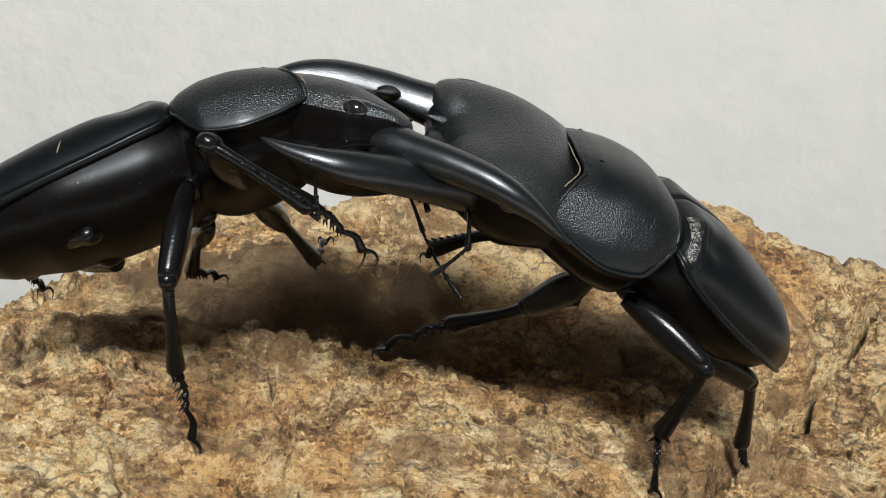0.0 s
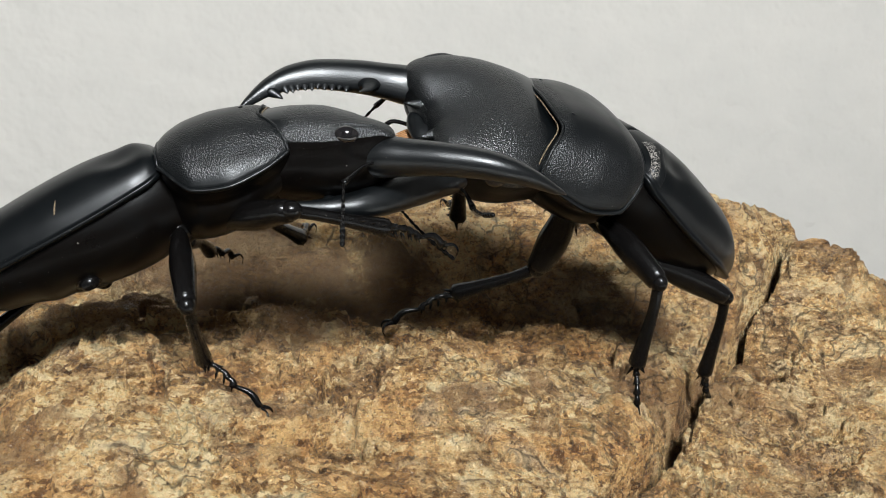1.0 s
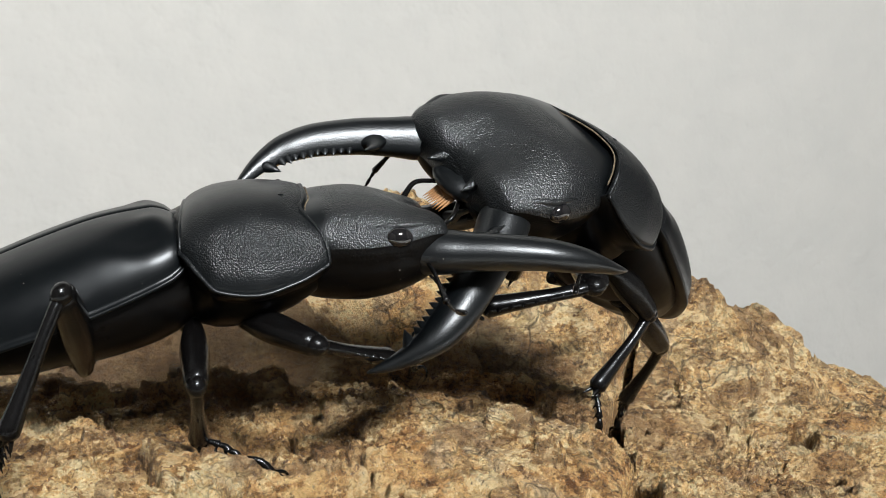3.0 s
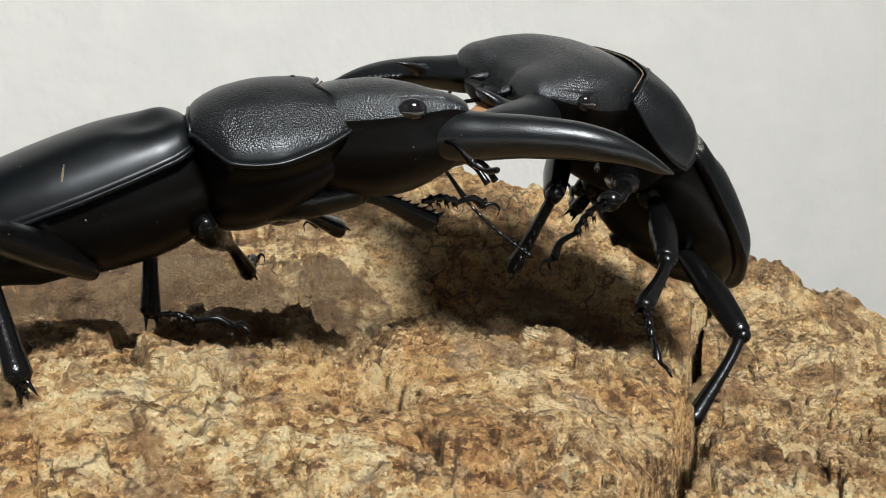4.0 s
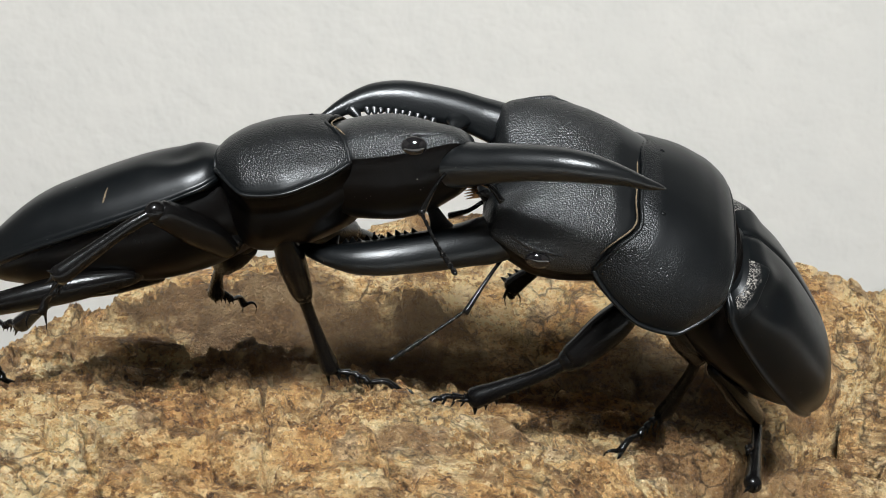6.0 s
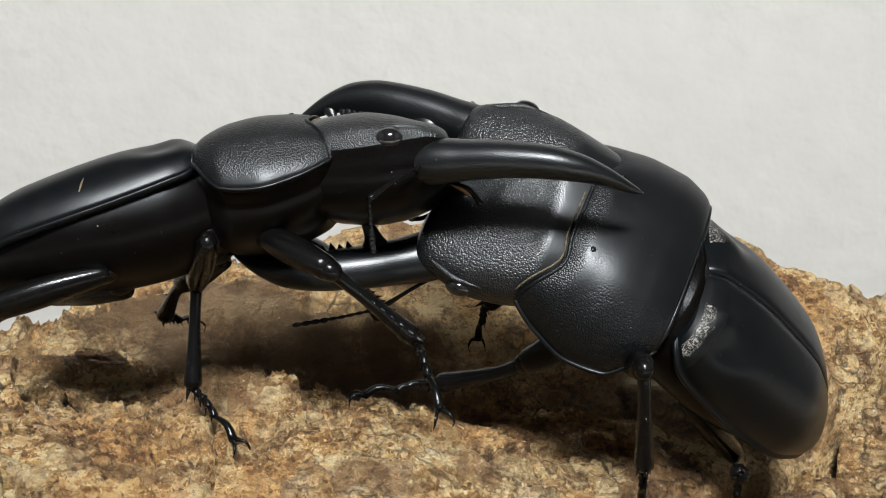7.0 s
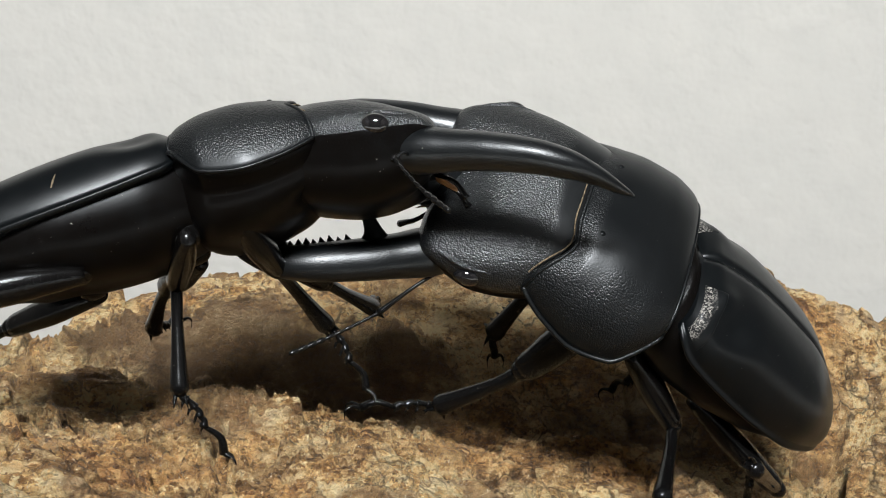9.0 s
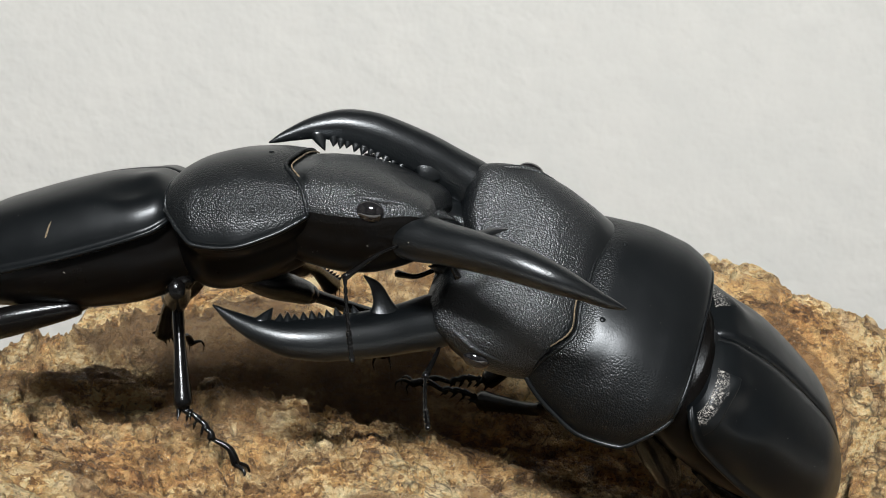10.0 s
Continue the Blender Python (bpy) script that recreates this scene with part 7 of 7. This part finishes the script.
    walk(second['femur_LM'], [(t, pose(*p)) for t, *p in [
        (0, -0.0030, 0.0072, -0.0095, 33.5, -6.7, 130.3), (0.5, -0.0030, 0.0072, -0.0095, -35.7, 7.5, 160.5), (1, -0.0030, 0.0072, -0.0095, 35.7, 8.3, 105.7), (1.5, -0.0030, 0.0072, -0.0095, 32.9, 17.1, 91.5), (2, -0.0030, 0.0072, -0.0095, 42.9, 48.8, 84.1), (2.5, -0.0030, 0.0072, -0.0095, 78.9, 39.6, 131.2), (3, -0.0030, 0.0072, -0.0095, 1.3, 0.7, 164.6), (3.2, -0.0030, 0.0072, -0.0095, -5.5, 19.9, 166.8), (4.3, -0.0030, 0.0072, -0.0095, -71.9, 42.8, 64.5), (4.5, -0.0030, 0.0072, -0.0095, -22.8, 17.9, 158.0), (5, -0.0030, 0.0072, -0.0095, 41.5, 5.4, 178.9), (5.2, -0.0030, 0.0072, -0.0095, 35.7, 10.6, -165.9), (6.3, -0.0030, 0.0072, -0.0095, -44.0, 7.9, -168.0), (6.5, -0.0030, 0.0072, -0.0095, -64.9, 24.5, -179.0), (7, -0.0030, 0.0072, -0.0095, 72.7, -39.0, 49.0), (7.5, -0.0030, 0.0072, -0.0095, -46.5, 7.6, -165.7), (8, -0.0030, 0.0072, -0.0095, -42.4, 1.3, -175.3), (8.5, -0.0030, 0.0072, -0.0095, -48.8, 4.0, -171.3), (9, -0.0030, 0.0072, -0.0095, -87.9, 14.1, 172.0), (9.5, -0.0030, 0.0072, -0.0095, -2.8, 0.6, 172.8), (10, -0.0030, 0.0072, -0.0095, -23.7, 17.8, 178.7)]])
    walk(second['tibia_LM'], [(t, pose(*p)) for t, *p in [
        (0, 0.0130, 0.0000, 0.0000, 0.0, 84.1, 0.0), (0.5, 0.0130, 0.0000, 0.0000, 0.0, 85.6, 0.0), (1, 0.0130, 0.0000, 0.0000, 0.0, 74.6, 0.0), (1.5, 0.0130, 0.0000, 0.0000, 0.0, 81.2, 0.0), (2, 0.0130, 0.0000, 0.0000, 0.0, 81.7, 0.0), (2.5, 0.0130, 0.0000, 0.0000, 0.0, 63.4, 0.0), (3, 0.0130, 0.0000, 0.0000, 180.0, 81.1, 180.0), (3.2, 0.0130, 0.0000, 0.0000, 0.0, 90.0, 0.0), (4.3, 0.0130, 0.0000, 0.0000, 0.0, 13.8, 0.0), (4.5, 0.0130, 0.0000, 0.0000, 0.0, 83.3, 0.0), (5, 0.0130, 0.0000, 0.0000, 0.0, 38.0, 0.0), (5.2, 0.0130, 0.0000, 0.0000, 0.0, 13.8, 0.0), (6.3, 0.0130, 0.0000, 0.0000, 0.0, 50.6, 0.0), (6.5, 0.0130, 0.0000, 0.0000, 0.0, 13.8, 0.0), (7, 0.0130, 0.0000, 0.0000, 180.0, 63.1, 180.0), (7.5, 0.0130, 0.0000, 0.0000, 0.0, 63.0, 0.0), (8, 0.0130, 0.0000, 0.0000, 0.0, 66.9, 0.0), (8.5, 0.0130, 0.0000, 0.0000, 0.0, 67.3, 0.0), (9, 0.0130, 0.0000, 0.0000, 180.0, 83.1, 180.0), (9.5, 0.0130, 0.0000, 0.0000, 0.0, 48.4, 0.0), (10, 0.0130, 0.0000, 0.0000, 0.0, 13.8, 0.0)]])
    walk(second['tarsus_LM'], [(t, pose(*p)) for t, *p in [
        (0, 0.0145, 0.0000, -0.0144, -109.9, 63.4, 8.9), (0.5, 0.0141, 0.0000, -0.0145, 128.8, 48.1, 2.8), (1, 0.0169, 0.0000, -0.0140, 25.0, 41.9, -15.3), (1.5, 0.0152, 0.0000, -0.0143, 25.5, 46.8, -6.8), (2, 0.0151, 0.0000, -0.0143, 18.4, 28.1, 8.0), (2.5, 0.0195, 0.0000, -0.0130, 17.0, 0.2, -13.3), (3, 0.0108, 0.0000, -0.0143, 84.2, 51.2, -38.2), (3.2, 0.0130, 0.0000, -0.0145, 113.8, 38.6, -19.1), (4.3, 0.0271, 0.0000, -0.0035, 119.1, -8.6, 2.1), (4.5, 0.0147, 0.0000, -0.0144, 109.8, 28.4, -0.1), (5, 0.0244, 0.0000, -0.0089, -96.7, 13.7, 5.0), (5.2, 0.0271, 0.0000, -0.0035, -92.1, 3.1, -0.4), (6.3, 0.0222, 0.0000, -0.0112, 36.6, 26.0, -138.4), (6.5, 0.0271, 0.0000, -0.0035, 34.0, 46.8, -148.1), (7, 0.0065, 0.0000, -0.0129, 7.1, 33.0, 175.6), (7.5, 0.0196, 0.0000, -0.0129, 25.9, 22.5, -140.3), (8, 0.0187, 0.0000, -0.0133, 30.2, 27.9, -128.4), (8.5, 0.0186, 0.0000, -0.0134, 28.7, 26.5, -134.1), (9, 0.0113, 0.0000, -0.0144, -3.0, -11.2, 25.1), (9.5, 0.0226, 0.0000, -0.0108, 58.6, -14.3, -117.7), (10, 0.0271, 0.0000, -0.0035, 59.6, 8.4, -131.7)]])
    walk(second['femur_RM'], [(t, pose(*p)) for t, *p in [
        (0, -0.0030, -0.0072, -0.0095, -44.9, 19.3, -138.1), (0.5, -0.0030, -0.0072, -0.0095, -37.8, 8.5, -143.7), (1, -0.0030, -0.0072, -0.0095, -29.9, -17.0, -138.0), (1.5, -0.0030, -0.0072, -0.0095, -12.1, -44.2, -150.3), (2, -0.0030, -0.0072, -0.0095, 2.0, -20.9, -164.5), (2.5, -0.0030, -0.0072, -0.0095, -1.1, -20.3, -171.4), (3, -0.0030, -0.0072, -0.0095, 6.1, -34.1, -167.9), (3.2, -0.0030, -0.0072, -0.0095, 25.8, -64.4, -178.5), (4.3, -0.0030, -0.0072, -0.0095, 43.0, -75.7, 174.2), (4.5, -0.0030, -0.0072, -0.0095, 7.6, -54.1, -151.3), (5, -0.0030, -0.0072, -0.0095, -6.6, -20.6, -151.1), (5.2, -0.0030, -0.0072, -0.0095, -13.0, -17.6, -150.2), (6.3, -0.0030, -0.0072, -0.0095, -76.8, 30.5, -163.5), (6.5, -0.0030, -0.0072, -0.0095, -81.1, 33.4, -169.2), (7, -0.0030, -0.0072, -0.0095, -70.9, 30.9, -164.2), (7.5, -0.0030, -0.0072, -0.0095, -56.2, 25.4, -161.6), (8, -0.0030, -0.0072, -0.0095, -55.7, 21.6, -157.7), (8.5, -0.0030, -0.0072, -0.0095, -56.3, 22.0, -158.6), (9, -0.0030, -0.0072, -0.0095, -48.4, 14.5, -149.1), (9.5, -0.0030, -0.0072, -0.0095, -52.3, 15.4, -150.0), (10, -0.0030, -0.0072, -0.0095, -54.0, 16.5, -150.4)]])
    walk(second['tibia_RM'], [(t, pose(*p)) for t, *p in [
        (0, 0.0130, 0.0000, 0.0000, 0.0, 13.8, 0.0), (0.5, 0.0130, 0.0000, 0.0000, 0.0, 13.8, 0.0), (1, 0.0130, 0.0000, 0.0000, 0.0, 49.5, 0.0), (1.5, 0.0130, 0.0000, 0.0000, 0.0, 66.5, 0.0), (2, 0.0130, 0.0000, 0.0000, 0.0, 13.8, 0.0), (2.5, 0.0130, 0.0000, 0.0000, 0.0, 13.8, 0.0), (3, 0.0130, 0.0000, 0.0000, 0.0, 35.5, 0.0), (3.2, 0.0130, 0.0000, 0.0000, 0.0, 75.1, 0.0), (4.3, 0.0130, 0.0000, 0.0000, 180.0, 32.0, 180.0), (4.5, 0.0130, 0.0000, 0.0000, 180.0, 87.0, 180.0), (5, 0.0130, 0.0000, 0.0000, 0.0, 13.8, 0.0), (5.2, 0.0130, 0.0000, 0.0000, 0.0, 13.8, 0.0), (6.3, 0.0130, 0.0000, 0.0000, 0.0, 13.8, 0.0), (6.5, 0.0130, 0.0000, 0.0000, 0.0, 13.8, 0.0), (7, 0.0130, 0.0000, 0.0000, 0.0, 13.8, 0.0), (7.5, 0.0130, 0.0000, 0.0000, 0.0, 13.8, 0.0), (8, 0.0130, 0.0000, 0.0000, 0.0, 34.5, 0.0), (8.5, 0.0130, 0.0000, 0.0000, 0.0, 32.6, 0.0), (9, 0.0130, 0.0000, 0.0000, 0.0, 54.8, 0.0), (9.5, 0.0130, 0.0000, 0.0000, 0.0, 57.9, 0.0), (10, 0.0130, 0.0000, 0.0000, 0.0, 59.1, 0.0)]])
    walk(second['tarsus_RM'], [(t, pose(*p)) for t, *p in [
        (0, 0.0271, 0.0000, -0.0035, -9.0, -27.4, 13.4), (0.5, 0.0271, 0.0000, -0.0035, -11.8, -21.7, 24.0), (1, 0.0224, 0.0000, -0.0110, -6.0, -3.5, 33.0), (1.5, 0.0188, 0.0000, -0.0133, -4.6, 11.7, 39.7), (2, 0.0271, 0.0000, -0.0035, -23.6, -8.2, 39.1), (2.5, 0.0271, 0.0000, -0.0035, -25.1, -9.2, 37.1), (3, 0.0248, 0.0000, -0.0084, -23.6, -0.8, 33.1), (3.2, 0.0167, 0.0000, -0.0140, -12.3, 19.7, 34.7), (4.3, 0.0007, 0.0000, -0.0077, -18.5, 29.1, 31.6), (4.5, 0.0122, 0.0000, -0.0145, -18.3, 17.6, 39.7), (5, 0.0271, 0.0000, -0.0035, -44.4, -20.6, 36.7), (5.2, 0.0271, 0.0000, -0.0035, -39.5, -18.0, 33.4), (6.3, 0.0271, 0.0000, -0.0035, -27.8, -12.3, 30.8), (6.5, 0.0271, 0.0000, -0.0035, -26.3, -7.3, 32.6), (7, 0.0271, 0.0000, -0.0035, -25.1, -3.0, 32.4), (7.5, 0.0271, 0.0000, -0.0035, -29.2, 3.8, 36.5), (8, 0.0249, 0.0000, -0.0082, -27.9, 10.6, 39.3), (8.5, 0.0252, 0.0000, -0.0078, -28.9, 10.1, 39.0), (9, 0.0214, 0.0000, -0.0118, -22.6, 19.0, 42.5), (9.5, 0.0207, 0.0000, -0.0123, -23.2, 18.8, 42.6), (10, 0.0205, 0.0000, -0.0124, -23.2, 19.1, 43.9)]])
    walk(second['femur_LH'], [(t, pose(*p)) for t, *p in [
        (0, -0.0165, 0.0066, -0.0094, 7.8, -7.1, -176.1), (0.5, -0.0165, 0.0066, -0.0094, 14.4, -10.8, 173.4), (1, -0.0165, 0.0066, -0.0094, 13.4, -12.3, 168.8), (1.5, -0.0165, 0.0066, -0.0094, 23.7, -8.6, 164.5), (2, -0.0165, 0.0066, -0.0094, 39.1, 6.3, -176.4), (2.5, -0.0165, 0.0066, -0.0094, 34.7, 3.1, -175.2), (3, -0.0165, 0.0066, -0.0094, 40.9, -3.2, 176.3), (3.2, -0.0165, 0.0066, -0.0094, 38.7, -13.5, 172.5), (4.3, -0.0165, 0.0066, -0.0094, -28.6, 26.0, 76.9), (4.5, -0.0165, 0.0066, -0.0094, -6.1, -1.0, 88.9), (5, -0.0165, 0.0066, -0.0094, 13.9, -12.8, -165.1), (5.2, -0.0165, 0.0066, -0.0094, 19.2, -9.5, -162.1), (6.3, -0.0165, 0.0066, -0.0094, -107.7, -2.0, 175.0), (6.5, -0.0165, 0.0066, -0.0094, -110.2, -3.5, 166.8), (7, -0.0165, 0.0066, -0.0094, -121.8, 10.2, -176.8), (7.5, -0.0165, 0.0066, -0.0094, -116.1, 4.5, 178.8), (8, -0.0165, 0.0066, -0.0094, 60.7, -4.7, 160.6), (8.5, -0.0165, 0.0066, -0.0094, 57.8, -4.8, 165.5), (9, -0.0165, 0.0066, -0.0094, -117.9, -1.7, 165.0), (9.5, -0.0165, 0.0066, -0.0094, 56.5, -7.7, 162.2), (10, -0.0165, 0.0066, -0.0094, 56.8, -10.1, 168.3)]])
    walk(second['tibia_LH'], [(t, pose(*p)) for t, *p in [
        (0, 0.0175, 0.0000, 0.0000, 0.0, 40.4, 0.0), (0.5, 0.0175, 0.0000, 0.0000, 0.0, 50.8, 0.0), (1, 0.0175, 0.0000, 0.0000, 0.0, 62.6, 0.0), (1.5, 0.0175, 0.0000, 0.0000, 0.0, 69.1, 0.0), (2, 0.0175, 0.0000, 0.0000, 0.0, 12.4, 0.0), (2.5, 0.0175, 0.0000, 0.0000, 0.0, 12.4, 0.0), (3, 0.0175, 0.0000, 0.0000, 0.0, 41.2, 0.0), (3.2, 0.0175, 0.0000, 0.0000, 0.0, 72.8, 0.0), (4.3, 0.0175, 0.0000, 0.0000, 0.0, 52.0, 0.0), (4.5, 0.0175, 0.0000, 0.0000, 180.0, 77.1, 180.0), (5, 0.0175, 0.0000, 0.0000, 0.0, 25.9, 0.0), (5.2, 0.0175, 0.0000, 0.0000, 0.0, 14.1, 0.0), (6.3, 0.0175, 0.0000, 0.0000, 180.0, 39.1, 180.0), (6.5, 0.0175, 0.0000, 0.0000, 180.0, 43.3, 180.0), (7, 0.0175, 0.0000, 0.0000, 180.0, 39.2, 180.0), (7.5, 0.0175, 0.0000, 0.0000, 180.0, 35.6, 180.0), (8, 0.0175, 0.0000, 0.0000, 0.0, 80.5, 0.0), (8.5, 0.0175, 0.0000, 0.0000, 0.0, 74.5, 0.0), (9, 0.0175, 0.0000, 0.0000, 180.0, 42.7, 180.0), (9.5, 0.0175, 0.0000, 0.0000, 0.0, 79.7, 0.0), (10, 0.0175, 0.0000, 0.0000, 0.0, 64.2, 0.0)]])
    walk(second['tarsus_LH'], [(t, pose(*p)) for t, *p in [
        (0, 0.0301, 0.0000, -0.0107, -47.2, 27.3, 3.2), (0.5, 0.0279, 0.0000, -0.0128, 39.0, -3.3, -112.5), (1, 0.0251, 0.0000, -0.0146, -38.8, 35.6, 17.9), (1.5, 0.0234, 0.0000, -0.0154, -46.1, 36.5, 15.4), (2, 0.0336, 0.0000, -0.0036, -73.2, 15.2, -3.0), (2.5, 0.0336, 0.0000, -0.0036, -70.0, 15.8, 0.0), (3, 0.0299, 0.0000, -0.0109, -75.0, 26.4, 2.3), (3.2, 0.0224, 0.0000, -0.0158, -62.2, 34.0, 12.9), (4.3, 0.0277, 0.0000, -0.0130, -73.2, -1.5, 123.2), (4.5, 0.0138, 0.0000, -0.0161, -42.3, 3.3, 121.1), (5, 0.0323, 0.0000, -0.0072, -65.8, 20.6, -2.9), (5.2, 0.0335, 0.0000, -0.0040, 69.6, 16.1, -138.6), (6.3, 0.0047, 0.0000, -0.0104, 11.4, -14.4, 33.8), (6.5, 0.0055, 0.0000, -0.0113, 10.0, -22.3, 31.0), (7, 0.0047, 0.0000, -0.0104, 26.7, -9.5, 23.6), (7.5, 0.0041, 0.0000, -0.0096, 29.1, -12.7, 30.0), (8, 0.0202, 0.0000, -0.0163, 54.1, -64.1, -96.1), (8.5, 0.0219, 0.0000, -0.0159, 68.5, -59.8, -107.8), (9, 0.0054, 0.0000, -0.0112, 22.8, -37.8, 27.1), (9.5, 0.0204, 0.0000, -0.0162, 85.5, -64.4, -129.6), (10, 0.0247, 0.0000, -0.0149, 90.3, -63.8, -138.4)]])
    walk(second['femur_RH'], [(t, pose(*p)) for t, *p in [
        (0, -0.0165, -0.0066, -0.0094, -55.3, -11.0, -151.2), (0.5, -0.0165, -0.0066, -0.0094, -40.8, -14.2, -158.4), (1, -0.0165, -0.0066, -0.0094, -21.2, -32.8, -157.2), (1.5, -0.0165, -0.0066, -0.0094, -0.9, -46.6, -171.8), (2, -0.0165, -0.0066, -0.0094, 1.6, -25.7, -174.3), (2.5, -0.0165, -0.0066, -0.0094, -0.6, -25.1, -178.4), (3, -0.0165, -0.0066, -0.0094, 7.9, -27.1, -178.5), (3.2, -0.0165, -0.0066, -0.0094, 20.6, -54.8, 176.4), (4.3, -0.0165, -0.0066, -0.0094, 85.3, -44.5, 113.5), (4.5, -0.0165, -0.0066, -0.0094, 14.3, -52.5, -172.3), (5, -0.0165, -0.0066, -0.0094, -10.7, -33.1, -164.7), (5.2, -0.0165, -0.0066, -0.0094, -16.2, -31.2, -164.6), (6.3, -0.0165, -0.0066, -0.0094, -79.0, 3.3, -156.8), (6.5, -0.0165, -0.0066, -0.0094, -84.8, 7.2, -161.1), (7, -0.0165, -0.0066, -0.0094, -87.2, 8.0, -161.6), (7.5, -0.0165, -0.0066, -0.0094, -71.3, 2.8, -161.9), (8, -0.0165, -0.0066, -0.0094, -70.5, 2.8, -163.1), (8.5, -0.0165, -0.0066, -0.0094, -74.4, 3.4, -162.0), (9, -0.0165, -0.0066, -0.0094, -69.7, 3.7, -161.3), (9.5, -0.0165, -0.0066, -0.0094, -74.1, 3.6, -160.8), (10, -0.0165, -0.0066, -0.0094, -76.7, 5.1, -159.4)]])
    walk(second['tibia_RH'], [(t, pose(*p)) for t, *p in [
        (0, 0.0175, 0.0000, 0.0000, 0.0, 12.4, 0.0), (0.5, 0.0175, 0.0000, 0.0000, 0.0, 12.4, 0.0), (1, 0.0175, 0.0000, 0.0000, 0.0, 43.6, 0.0), (1.5, 0.0175, 0.0000, 0.0000, 0.0, 51.5, 0.0), (2, 0.0175, 0.0000, 0.0000, 0.0, 12.4, 0.0), (2.5, 0.0175, 0.0000, 0.0000, 0.0, 12.4, 0.0), (3, 0.0175, 0.0000, 0.0000, 0.0, 12.4, 0.0), (3.2, 0.0175, 0.0000, 0.0000, 0.0, 50.2, 0.0), (4.3, 0.0175, 0.0000, 0.0000, 180.0, 61.6, 180.0), (4.5, 0.0175, 0.0000, 0.0000, 0.0, 68.8, 0.0), (5, 0.0175, 0.0000, 0.0000, 0.0, 12.4, 0.0), (5.2, 0.0175, 0.0000, 0.0000, 0.0, 12.4, 0.0), (6.3, 0.0175, 0.0000, 0.0000, 0.0, 12.4, 0.0), (6.5, 0.0175, 0.0000, 0.0000, 0.0, 12.4, 0.0), (7, 0.0175, 0.0000, 0.0000, 0.0, 12.4, 0.0), (7.5, 0.0175, 0.0000, 0.0000, 0.0, 12.4, 0.0), (8, 0.0175, 0.0000, 0.0000, 0.0, 12.4, 0.0), (8.5, 0.0175, 0.0000, 0.0000, 0.0, 12.4, 0.0), (9, 0.0175, 0.0000, 0.0000, 0.0, 12.4, 0.0), (9.5, 0.0175, 0.0000, 0.0000, 0.0, 12.4, 0.0), (10, 0.0175, 0.0000, 0.0000, 0.0, 12.4, 0.0)]])
    walk(second['tarsus_RH'], [(t, pose(*p)) for t, *p in [
        (0, 0.0336, 0.0000, -0.0036, 7.7, 3.9, 33.0), (0.5, 0.0336, 0.0000, -0.0036, -1.2, 3.6, 37.7), (1, 0.0294, 0.0000, -0.0114, -2.5, 17.2, 47.0), (1.5, 0.0278, 0.0000, -0.0129, -1.6, 22.5, 51.5), (2, 0.0336, 0.0000, -0.0036, -16.3, 2.2, 44.2), (2.5, 0.0336, 0.0000, -0.0036, -20.2, -0.6, 43.4), (3, 0.0336, 0.0000, -0.0036, -22.3, 1.7, 46.1), (3.2, 0.0281, 0.0000, -0.0127, -5.1, 16.6, 48.6), (4.3, 0.0097, 0.0000, -0.0145, 20.8, 34.6, 101.8), (4.5, 0.0235, 0.0000, -0.0154, -8.7, 18.6, 56.9), (5, 0.0336, 0.0000, -0.0036, -25.7, 3.6, 45.6), (5.2, 0.0336, 0.0000, -0.0036, -20.7, 1.9, 41.0), (6.3, 0.0336, 0.0000, -0.0036, 4.6, -7.3, 16.7), (6.5, 0.0336, 0.0000, -0.0036, 10.2, -6.6, 12.6), (7, 0.0336, 0.0000, -0.0036, 18.8, -4.8, 8.4), (7.5, 0.0336, 0.0000, -0.0036, 10.0, 0.0, 12.8), (8, 0.0336, 0.0000, -0.0036, 5.3, 0.5, 14.3), (8.5, 0.0336, 0.0000, -0.0036, 9.1, 1.5, 12.5), (9, 0.0336, 0.0000, -0.0036, 8.9, 3.3, 12.3), (9.5, 0.0336, 0.0000, -0.0036, 9.8, 4.6, 11.6), (10, 0.0336, 0.0000, -0.0036, 11.0, 6.7, 10.9)]])


motions()
